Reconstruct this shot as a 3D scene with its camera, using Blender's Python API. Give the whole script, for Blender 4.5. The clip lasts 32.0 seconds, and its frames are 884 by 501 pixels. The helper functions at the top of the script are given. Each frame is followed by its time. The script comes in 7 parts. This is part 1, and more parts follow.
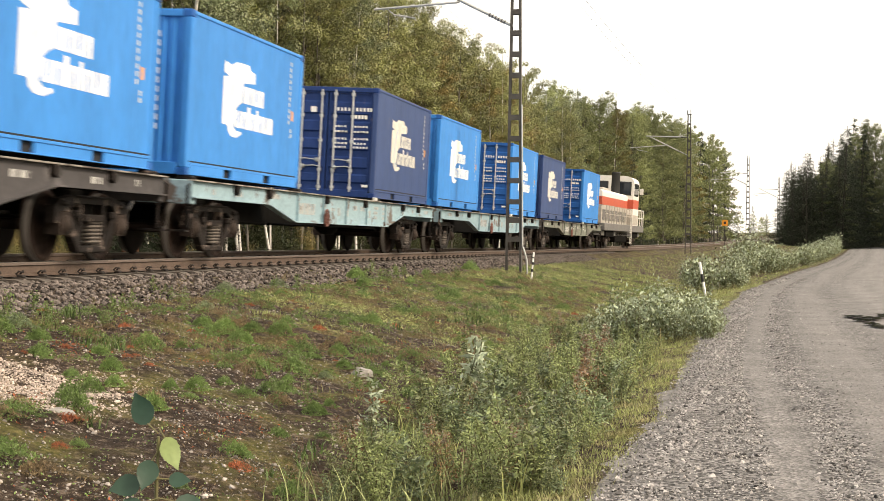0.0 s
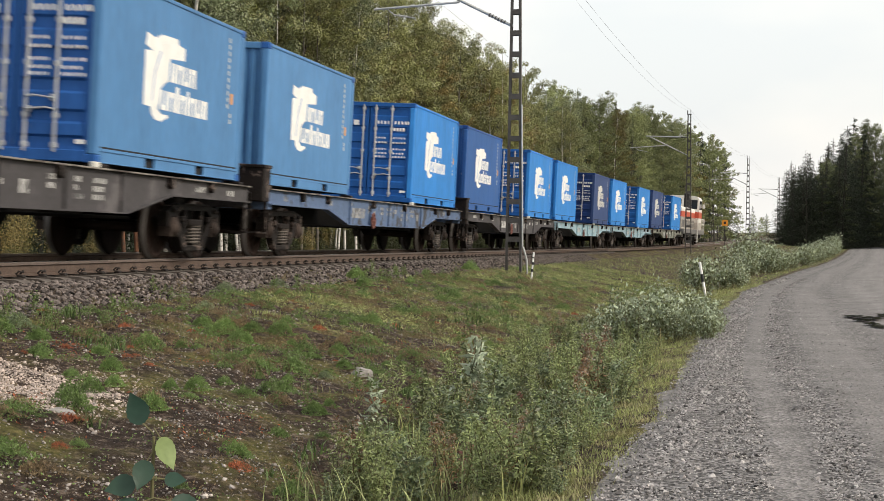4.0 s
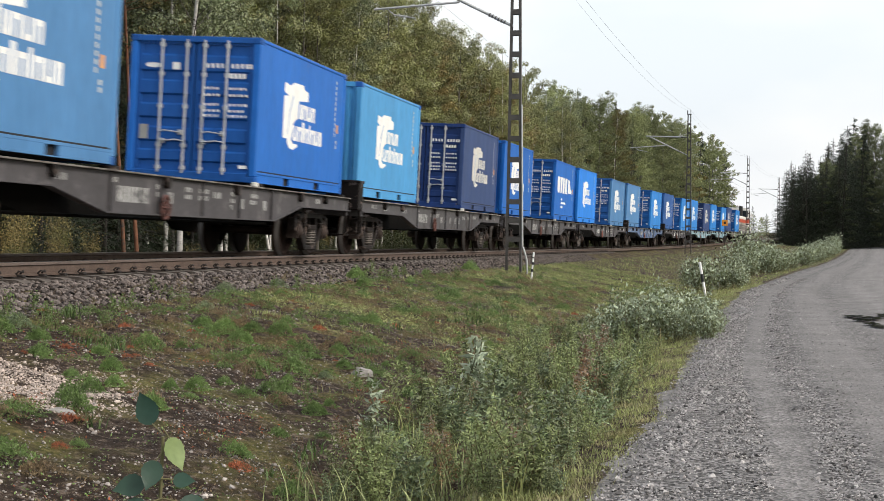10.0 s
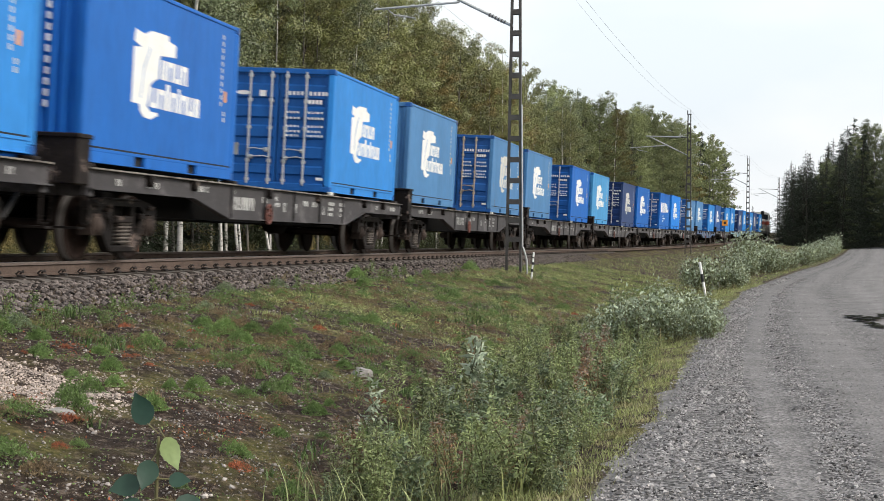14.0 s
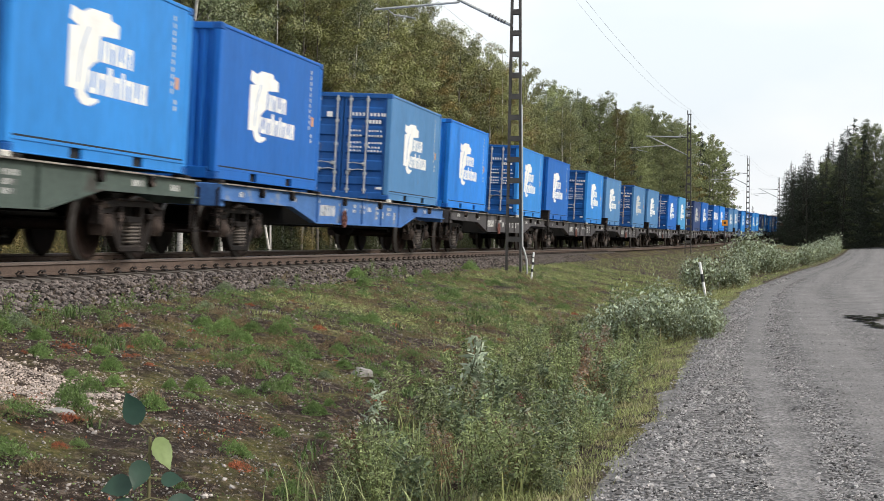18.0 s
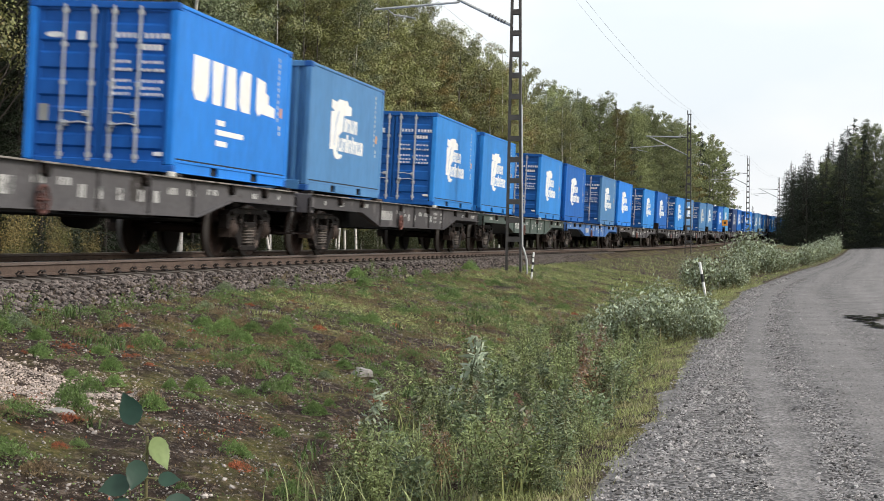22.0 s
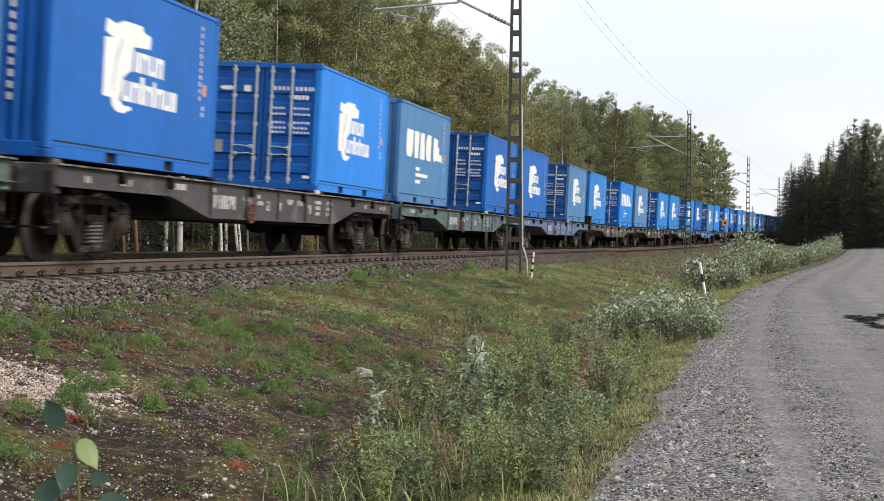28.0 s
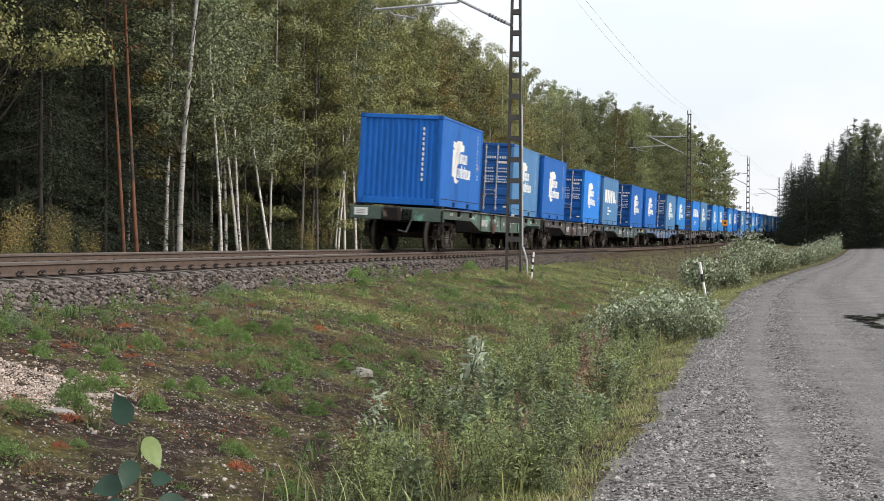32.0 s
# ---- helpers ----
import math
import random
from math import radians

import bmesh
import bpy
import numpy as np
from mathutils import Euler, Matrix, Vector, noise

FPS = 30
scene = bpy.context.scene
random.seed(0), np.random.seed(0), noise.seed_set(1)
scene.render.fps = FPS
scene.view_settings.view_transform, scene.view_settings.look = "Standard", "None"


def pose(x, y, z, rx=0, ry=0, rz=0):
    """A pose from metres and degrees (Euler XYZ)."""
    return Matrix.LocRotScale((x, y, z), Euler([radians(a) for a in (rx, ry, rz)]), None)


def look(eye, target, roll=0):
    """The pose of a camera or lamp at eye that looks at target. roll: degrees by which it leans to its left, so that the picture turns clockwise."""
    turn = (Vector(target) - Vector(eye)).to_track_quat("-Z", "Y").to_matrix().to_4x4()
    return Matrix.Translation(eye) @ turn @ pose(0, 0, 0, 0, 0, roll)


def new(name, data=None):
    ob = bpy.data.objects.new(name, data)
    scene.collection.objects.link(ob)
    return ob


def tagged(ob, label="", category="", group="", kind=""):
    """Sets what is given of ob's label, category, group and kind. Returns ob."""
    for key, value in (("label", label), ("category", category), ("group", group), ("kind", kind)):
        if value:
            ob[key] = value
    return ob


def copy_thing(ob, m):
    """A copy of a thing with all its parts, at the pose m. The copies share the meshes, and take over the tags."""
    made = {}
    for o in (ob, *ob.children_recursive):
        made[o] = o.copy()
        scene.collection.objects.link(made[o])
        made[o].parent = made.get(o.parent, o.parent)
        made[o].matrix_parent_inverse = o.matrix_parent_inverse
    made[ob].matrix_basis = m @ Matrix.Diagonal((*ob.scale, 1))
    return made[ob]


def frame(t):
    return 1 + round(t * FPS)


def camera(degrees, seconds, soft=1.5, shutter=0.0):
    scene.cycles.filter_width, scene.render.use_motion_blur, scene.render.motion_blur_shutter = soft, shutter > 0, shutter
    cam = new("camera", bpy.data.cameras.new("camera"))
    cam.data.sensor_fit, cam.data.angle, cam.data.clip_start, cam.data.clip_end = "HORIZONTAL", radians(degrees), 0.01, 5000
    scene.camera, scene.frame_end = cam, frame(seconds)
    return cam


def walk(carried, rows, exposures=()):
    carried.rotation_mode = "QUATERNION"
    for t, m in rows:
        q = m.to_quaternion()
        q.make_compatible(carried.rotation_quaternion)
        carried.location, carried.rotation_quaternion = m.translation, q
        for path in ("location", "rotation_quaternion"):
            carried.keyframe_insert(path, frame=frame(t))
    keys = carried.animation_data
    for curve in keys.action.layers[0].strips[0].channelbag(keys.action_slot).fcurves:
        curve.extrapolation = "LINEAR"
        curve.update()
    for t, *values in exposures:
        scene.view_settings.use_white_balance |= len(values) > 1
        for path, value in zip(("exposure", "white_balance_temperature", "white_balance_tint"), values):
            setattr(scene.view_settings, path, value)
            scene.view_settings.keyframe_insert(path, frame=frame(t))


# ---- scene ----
SECONDS = 32.0
cam = camera(32.56, SECONDS, soft=0.85, shutter=0.5)
EYE = Vector((0.0, 0.0, 0.219))
AIM = EYE + 100 * Vector((-math.sin(radians(9.795)) * math.cos(radians(0.272)), math.cos(radians(9.795)) * math.cos(radians(0.272)), -math.sin(radians(0.272))))
walk(cam, [(0, look(EYE, AIM, 0.22)), (SECONDS, look(EYE, AIM, 0.22))],
     exposures=[(0, 0.62, 7900, 11), (0.6, 0.36, 7600, 10), (1.2, 0.12, 7250, 9), (3, 0.10, 7000, 10), (6, 0.14, 6800, 10), (9, 0.14, 6600, 10), (13, 0.14, 6450, 9), (SECONDS, 0.14, 6500, 10)])

# ---- daylight: a bright overcast sky with a wide soft sun ----
world = bpy.data.worlds.new("overcast")
scene.world = world
world.use_nodes = True
wn, wl = world.node_tree.nodes, world.node_tree.links
wn.clear()
sky = wn.new("ShaderNodeTexSky")
sky.sky_type, sky.sun_disc = "NISHITA", False
sky.sun_elevation, sky.sun_rotation = radians(38), radians(105)
sky.air_density, sky.dust_density = 1.5, 6.0
coord = wn.new("ShaderNodeTexCoord")
cloud = wn.new("ShaderNodeTexNoise")
cloud.inputs["Scale"].default_value, cloud.inputs["Detail"].default_value = 2.6, 5
stretch = wn.new("ShaderNodeMapping")
stretch.inputs["Scale"].default_value = (1, 1, 2.2)
tone = wn.new("ShaderNodeValToRGB")
tone.color_ramp.elements[0].position, tone.color_ramp.elements[0].color = 0.38, (0.80, 0.86, 0.93, 1)
tone.color_ramp.elements[1].position, tone.color_ramp.elements[1].color = 0.62, (1.0, 1.0, 1.0, 1)
veil, clear, both, sky_out = wn.new("ShaderNodeBackground"), wn.new("ShaderNodeBackground"), wn.new("ShaderNodeAddShader"), wn.new("ShaderNodeOutputWorld")
wl.new(coord.outputs["Generated"], stretch.inputs[0])
wl.new(stretch.outputs[0], cloud.inputs["Vector"])
wl.new(cloud.outputs["Fac"], tone.inputs[0])
wl.new(tone.outputs[0], veil.inputs[0])
wl.new(sky.outputs[0], clear.inputs[0])
veil.inputs[1].default_value, clear.inputs[1].default_value = 0.90, 0.05
wl.new(veil.outputs[0], both.inputs[0])
wl.new(clear.outputs[0], both.inputs[1])
wl.new(both.outputs[0], sky_out.inputs[0])
sun = new("sun", bpy.data.lights.new("sun", "SUN"))
sun.data.energy, sun.data.angle, sun.data.color = 2.1, radians(12), (1.0, 0.96, 0.9)
sun.matrix_world = look((73, -20, 58), (0, 0, 0))

# ---- building helpers ----
rng = random.Random(7)
CANT = radians(2.86)
CURVE, CURVE_FAR, BEND_END, BEND_START = 0.000838, 0.00009, 106.2, -20.0
OFF = -9.4265


def track(s):
    """The track's centre line at s metres along it: x, y, z and heading to the right."""
    e, b = max(s - BEND_END, 0), min(s - BEND_START, 0)
    h = CURVE * s + (CURVE_FAR - CURVE) * e - CURVE * b
    x = OFF + CURVE * s * s / 2 + (CURVE_FAR - CURVE) * e * e / 2 - CURVE * b * b / 2
    u = max(s - 70, 0)
    return x, s, 0.0081 * (u * u / 200 if u < 100 else u - 50), h


def beside(q, s, z=0.0):
    """The place q metres to the right of the track at s, z above its level there."""
    x, y, zz, h = track(s)
    return Vector((x + q * math.cos(h), y - q * math.sin(h), z + zz))


def on_track(s, z=0.0):
    """The pose of something that stands on the canted track at s and faces along it."""
    x, y, zz, h = track(s)
    return Matrix.Translation((x, y, zz)) @ Matrix.Rotation(-h, 4, "Z") @ Matrix.Rotation(CANT, 4, "Y") @ Matrix.Translation((0, 0, z))


def upright(q, s, z=0.0, turn=0.0, lean_x=0.0, lean_y=0.0):
    """The pose of something plumb at q, s that faces along the track."""
    p = beside(q, s, z)
    return Matrix.Translation(p) @ Euler((radians(lean_x), radians(lean_y), radians(turn) - track(s)[3])).to_matrix().to_4x4()


class Geo:
    """Faces gathered for one mesh."""

    def __init__(self):
        self.v, self.f, self.smooth = [], [], []

    def add(self, verts, faces, smooth=False):
        n = len(self.v)
        self.v.extend(verts)
        self.f.extend([tuple(i + n for i in f) for f in faces])
        self.smooth.extend([smooth] * len(faces))
        return self

    def box(self, x0, x1, y0, y1, z0, z1, bev=0.0, m=None):
        if bev <= 0:
            vs = [(x, y, z) for x in (x0, x1) for y in (y0, y1) for z in (z0, z1)]
            fs = [(0, 1, 3, 2), (4, 6, 7, 5), (0, 4, 5, 1), (2, 3, 7, 6), (0, 2, 6, 4), (1, 5, 7, 3)]
        else:
            lo, hi = (x0, y0, z0), (x1, y1, z1)
            bev = min(bev, *[(hi[i] - lo[i]) * 0.45 for i in range(3)])
            vs, ids = [], {}
            for sx in (0, 1):
                for sy in (0, 1):
                    for sz in (0, 1):
                        sg = (sx, sy, sz)
                        for ax in range(3):
                            p = []
                            for i in range(3):
                                c = hi[i] if sg[i] else lo[i]
                                p.append(c if i == ax else c + (-bev if sg[i] else bev))
                            ids[(sg, ax)] = len(vs)
                            vs.append(tuple(p))
            fs = []
            for ax in range(3):
                b, c = (ax + 1) % 3, (ax + 2) % 3
                for sd in (0, 1):
                    ring = []
                    for u, w in ((0, 0), (1, 0), (1, 1), (0, 1)):
                        sg = [0, 0, 0]
                        sg[ax], sg[b], sg[c] = sd, u, w
                        ring.append(ids[(tuple(sg), ax)])
                    fs.append(tuple(ring if sd else ring[::-1]))
                for u in (0, 1):
                    for w in (0, 1):
                        g0, g1 = [0, 0, 0], [0, 0, 0]
                        g0[b], g0[c], g1[b], g1[c], g1[ax] = u, w, u, w, 1
                        quad = (ids[(tuple(g0), b)], ids[(tuple(g1), b)], ids[(tuple(g1), c)], ids[(tuple(g0), c)])
                        fs.append(quad if u != w else quad[::-1])
            for sx in (0, 1):
                for sy in (0, 1):
                    for sz in (0, 1):
                        t = tuple(ids[((sx, sy, sz), a)] for a in range(3))
                        fs.append(t if (sx + sy + sz) % 2 else t[::-1])
        if m is not None:
            vs = [tuple(m @ Vector(p)) for p in vs]
        return self.add(vs, fs)

    def prism(self, poly, axis, a, b):
        """A flat outline (anticlockwise) drawn out from a to b along an axis."""
        def put(u, w, k):
            return {"x": (k, u, w), "y": (u, k, w), "z": (u, w, k)}[axis]
        n = len(poly)
        vs = [put(u, w, a) for u, w in poly] + [put(u, w, b) for u, w in poly]
        fs = [tuple(range(n)), tuple(range(2 * n - 1, n - 1, -1))] + [(i, i + n, (i + 1) % n + n, (i + 1) % n) for i in range(n)]
        return self.add(vs, fs)

    def tube(self, pts, radii, n=8, caps=True):
        pts = [Vector(p) for p in pts]
        if isinstance(radii, (int, float)):
            radii = [radii] * len(pts)
        vs, fs = [], []
        for i, p in enumerate(pts):
            d = (pts[min(i + 1, len(pts) - 1)] - pts[max(i - 1, 0)]).normalized()
            side = d.orthogonal().normalized() if abs(d.z) > 0.9 else d.cross(Vector((0, 0, 1))).normalized()
            if abs(d.z) > 0.9:
                side = (Vector((1, 0, 0)) - d * d.x).normalized()
            up = side.cross(d)
            for k in range(n):
                a = 2 * math.pi * k / n
                vs.append(tuple(p + radii[i] * (math.cos(a) * side + math.sin(a) * up)))
        for i in range(len(pts) - 1):
            for k in range(n):
                fs.append((i * n + k, i * n + (k + 1) % n, (i + 1) * n + (k + 1) % n, (i + 1) * n + k))
        self.add(vs, fs, n > 4)
        if caps:
            self.add(vs[:n], [tuple(range(n))])
            self.add(vs[-n:], [tuple(range(n - 1, -1, -1))])
        return self

    def lathe(self, prof, axis="x", n=20, at=(0, 0, 0), smooth=True):
        """Turned about an axis: prof is a row of (along, radius)."""
        vs, fs = [], []
        for a, r in prof:
            for k in range(n):
                t = 2 * math.pi * k / n
                c, s = r * math.cos(t), r * math.sin(t)
                p = {"x": (a, c, s), "y": (c, a, s), "z": (c, s, a)}[axis]
                vs.append((p[0] + at[0], p[1] + at[1], p[2] + at[2]))
        for i in range(len(prof) - 1):
            for k in range(n):
                fs.append((i * n + k, i * n + (k + 1) % n, (i + 1) * n + (k + 1) % n, (i + 1) * n + k))
        return self.add(vs, fs, smooth)

    def mesh(self, name, *mats):
        me = bpy.data.meshes.new(name)
        me.from_pydata(self.v, [], self.f)
        me.polygons.foreach_set("use_smooth", self.smooth)
        for m in mats:
            me.materials.append(m)
        return me


def part(name, geo, mat, parent=None, label="", m=None):
    ob = new(name, geo.mesh(name, mat) if isinstance(geo, Geo) else geo)
    if parent is not None:
        ob.parent = parent
    if m is not None:
        ob.matrix_basis = m
    return tagged(ob, label) if label else ob


def thing(name, label, category, group="", kind="", m=None, mesh=None):
    ob = new(name, mesh)
    if m is not None:
        ob.matrix_basis = m
    return tagged(ob, label, category, group, kind)


# ---- materials ----
def mat(name, base, rough=0.7, metal=0.0, vary=0.25, scale=3.0, fine=40.0, bump=0.15, bump_d=0.01, wear=None, wear_at=0.62, wear_scale=2.0, per_object=0.0, per_island=0.0, spec=0.4, stretch=(1, 1, 1), trans=0.0, wear_soft=0.06):
    """A surface with stains at two scales (painted clump shade on the birch leaves), fine relief and, where wear is
    given, patches of a second colour.
    """
    m = bpy.data.materials.new(name)
    m.use_nodes = True
    n, l = m.node_tree.nodes, m.node_tree.links
    out, bs = n["Material Output"], n["Principled BSDF"]
    tc, mp = n.new("ShaderNodeTexCoord"), n.new("ShaderNodeMapping")
    mp.inputs["Scale"].default_value = stretch
    l.new(tc.outputs["Object"], mp.inputs[0])
    if per_object or per_island:
        oi = n.new("ShaderNodeObjectInfo")
        vm = n.new("ShaderNodeVectorMath")
        vm.operation = "MULTIPLY_ADD"
        l.new(oi.outputs["Random"], vm.inputs[0])
        vm.inputs[1].default_value = (37, 19, 53)
        l.new(mp.outputs[0], vm.inputs[2])
        vec = vm.outputs[0]
    else:
        vec = mp.outputs[0]
    big, small = n.new("ShaderNodeTexNoise"), n.new("ShaderNodeTexNoise")
    for t, sc, dt in ((big, scale, 4), (small, fine, 3)):
        t.inputs["Scale"].default_value, t.inputs["Detail"].default_value = sc, dt
        l.new(vec, t.inputs["Vector"])
    add = n.new("ShaderNodeMath")
    add.operation = "ADD"
    l.new(big.outputs["Fac"], add.inputs[0])
    l.new(small.outputs["Fac"], add.inputs[1])
    rng_node = n.new("ShaderNodeMapRange")
    rng_node.inputs["From Min"].default_value, rng_node.inputs["From Max"].default_value = 0.65, 1.35
    rng_node.inputs["To Min"].default_value, rng_node.inputs["To Max"].default_value = 1 - vary, 1 + vary
    l.new(add.outputs[0], rng_node.inputs["Value"])
    val = rng_node.outputs[0]
    for amount, node, sock in ((per_object, "ShaderNodeObjectInfo", "Random"), (per_island, "ShaderNodeNewGeometry", "Random Per Island")):
        if amount:
            src, mr, mu = n.new(node), n.new("ShaderNodeMapRange"), n.new("ShaderNodeMath")
            mr.inputs["To Min"].default_value, mr.inputs["To Max"].default_value = 1 - amount, 1 + amount
            mu.operation = "MULTIPLY"
            l.new(src.outputs[sock], mr.inputs["Value"])
            l.new(val, mu.inputs[0])
            l.new(mr.outputs[0], mu.inputs[1])
            val = mu.outputs[0]
    mul = n.new("ShaderNodeVectorMath")
    mul.operation = "SCALE"
    mul.inputs[0].default_value = base
    l.new(val, mul.inputs["Scale"])
    col = mul.outputs[0]
    bs.inputs["Roughness"].default_value, bs.inputs["Metallic"].default_value = rough, metal
    bs.inputs["Specular IOR Level"].default_value = spec
    if wear:
        wt = n.new("ShaderNodeTexNoise")
        wt.inputs["Scale"].default_value, wt.inputs["Detail"].default_value, wt.inputs["Roughness"].default_value = wear_scale, 8, 0.65
        l.new(vec, wt.inputs["Vector"])
        wr = n.new("ShaderNodeMapRange")
        wr.inputs["From Min"].default_value, wr.inputs["From Max"].default_value = wear_at, wear_at + wear_soft
        l.new(wt.outputs["Fac"], wr.inputs["Value"])
        mx = n.new("ShaderNodeMix")
        mx.data_type = "RGBA"
        l.new(wr.outputs[0], mx.inputs["Factor"])
        l.new(col, mx.inputs["A"])
        mx.inputs["B"].default_value = (*wear, 1)
        col = mx.outputs["Result"]
    l.new(col, bs.inputs["Base Color"])
    if bump:
        bp = n.new("ShaderNodeBump")
        bp.inputs["Strength"].default_value, bp.inputs["Distance"].default_value = bump, bump_d
        l.new(small.outputs["Fac"], bp.inputs["Height"])
        l.new(bp.outputs[0], bs.inputs["Normal"])
    if trans:
        tr, ms = n.new("ShaderNodeBsdfTranslucent"), n.new("ShaderNodeMixShader")
        l.new(col, tr.inputs[0])
        ms.inputs[0].default_value = trans
        l.new(bs.outputs[0], ms.inputs[1])
        l.new(tr.outputs[0], ms.inputs[2])
        l.new(ms.outputs[0], out.inputs[0])
    return m


def soil_mat():
    """Sandy soil with gravel, moss, dead grass and green patches of shapes of their own."""
    m = bpy.data.materials.new("verge_soil")
    m.use_nodes = True
    n, l = m.node_tree.nodes, m.node_tree.links
    bs = n["Principled BSDF"]
    bs.inputs["Roughness"].default_value, bs.inputs["Specular IOR Level"].default_value = 0.95, 0.15
    tc = n.new("ShaderNodeTexCoord")

    def tex(scale, detail=4, rough=0.55):
        t = n.new("ShaderNodeTexNoise")
        t.inputs["Scale"].default_value, t.inputs["Detail"].default_value, t.inputs["Roughness"].default_value = scale, detail, rough
        l.new(tc.outputs["Object"], t.inputs["Vector"])
        return t.outputs["Fac"]

    def ramp(src, *stops):
        r = n.new("ShaderNodeValToRGB")
        while len(r.color_ramp.elements) < len(stops):
            r.color_ramp.elements.new(0.5)
        for e, (p, c) in zip(r.color_ramp.elements, stops):
            e.position, e.color = p, (*c, 1)
        l.new(src, r.inputs[0])
        return r.outputs[0]

    def mix(f, a, b):
        x = n.new("ShaderNodeMix")
        x.data_type = "RGBA"
        l.new(f, x.inputs["Factor"])
        l.new(a, x.inputs["A"])
        l.new(b, x.inputs["B"])
        return x.outputs["Result"]

    earth = ramp(tex(11, 9, 0.75), (0.36, (0.012, 0.008, 0.006)), (0.53, (0.046, 0.031, 0.022)), (0.64, (0.20, 0.155, 0.122)))
    moss = ramp(tex(18, 7, 0.75), (0.34, (0.03, 0.032, 0.01)), (0.5, (0.10, 0.095, 0.03)), (0.66, (0.22, 0.18, 0.075)))
    cover = ramp(tex(1.1, 7, 0.62), (0.48, (0, 0, 0)), (0.62, (1, 1, 1)))
    vor = n.new("ShaderNodeTexVoronoi")
    vor.inputs["Scale"].default_value = 26
    l.new(tc.outputs["Object"], vor.inputs["Vector"])
    stone = ramp(vor.outputs["Distance"], (0.12, (1, 1, 1)), (0.3, (0, 0, 0)))
    pale = ramp(vor.outputs["Color"], (0.2, (0.1, 0.085, 0.075)), (0.8, (0.42, 0.38, 0.35)))
    few = ramp(tex(2.3, 5), (0.45, (0, 0, 0)), (0.62, (0.8, 0.8, 0.8)))
    mm = n.new("ShaderNodeMath")
    mm.operation = "MULTIPLY"
    l.new(stone, mm.inputs[0])
    l.new(few, mm.inputs[1])
    ground = mix(mm.outputs[0], mix(cover, earth, moss), pale)
    l.new(ground, bs.inputs["Base Color"])
    bp = n.new("ShaderNodeBump")
    bp.inputs["Strength"].default_value, bp.inputs["Distance"].default_value = 0.9, 0.05
    l.new(tex(35, 6, 0.7), bp.inputs["Height"])
    l.new(bp.outputs[0], bs.inputs["Normal"])
    return m


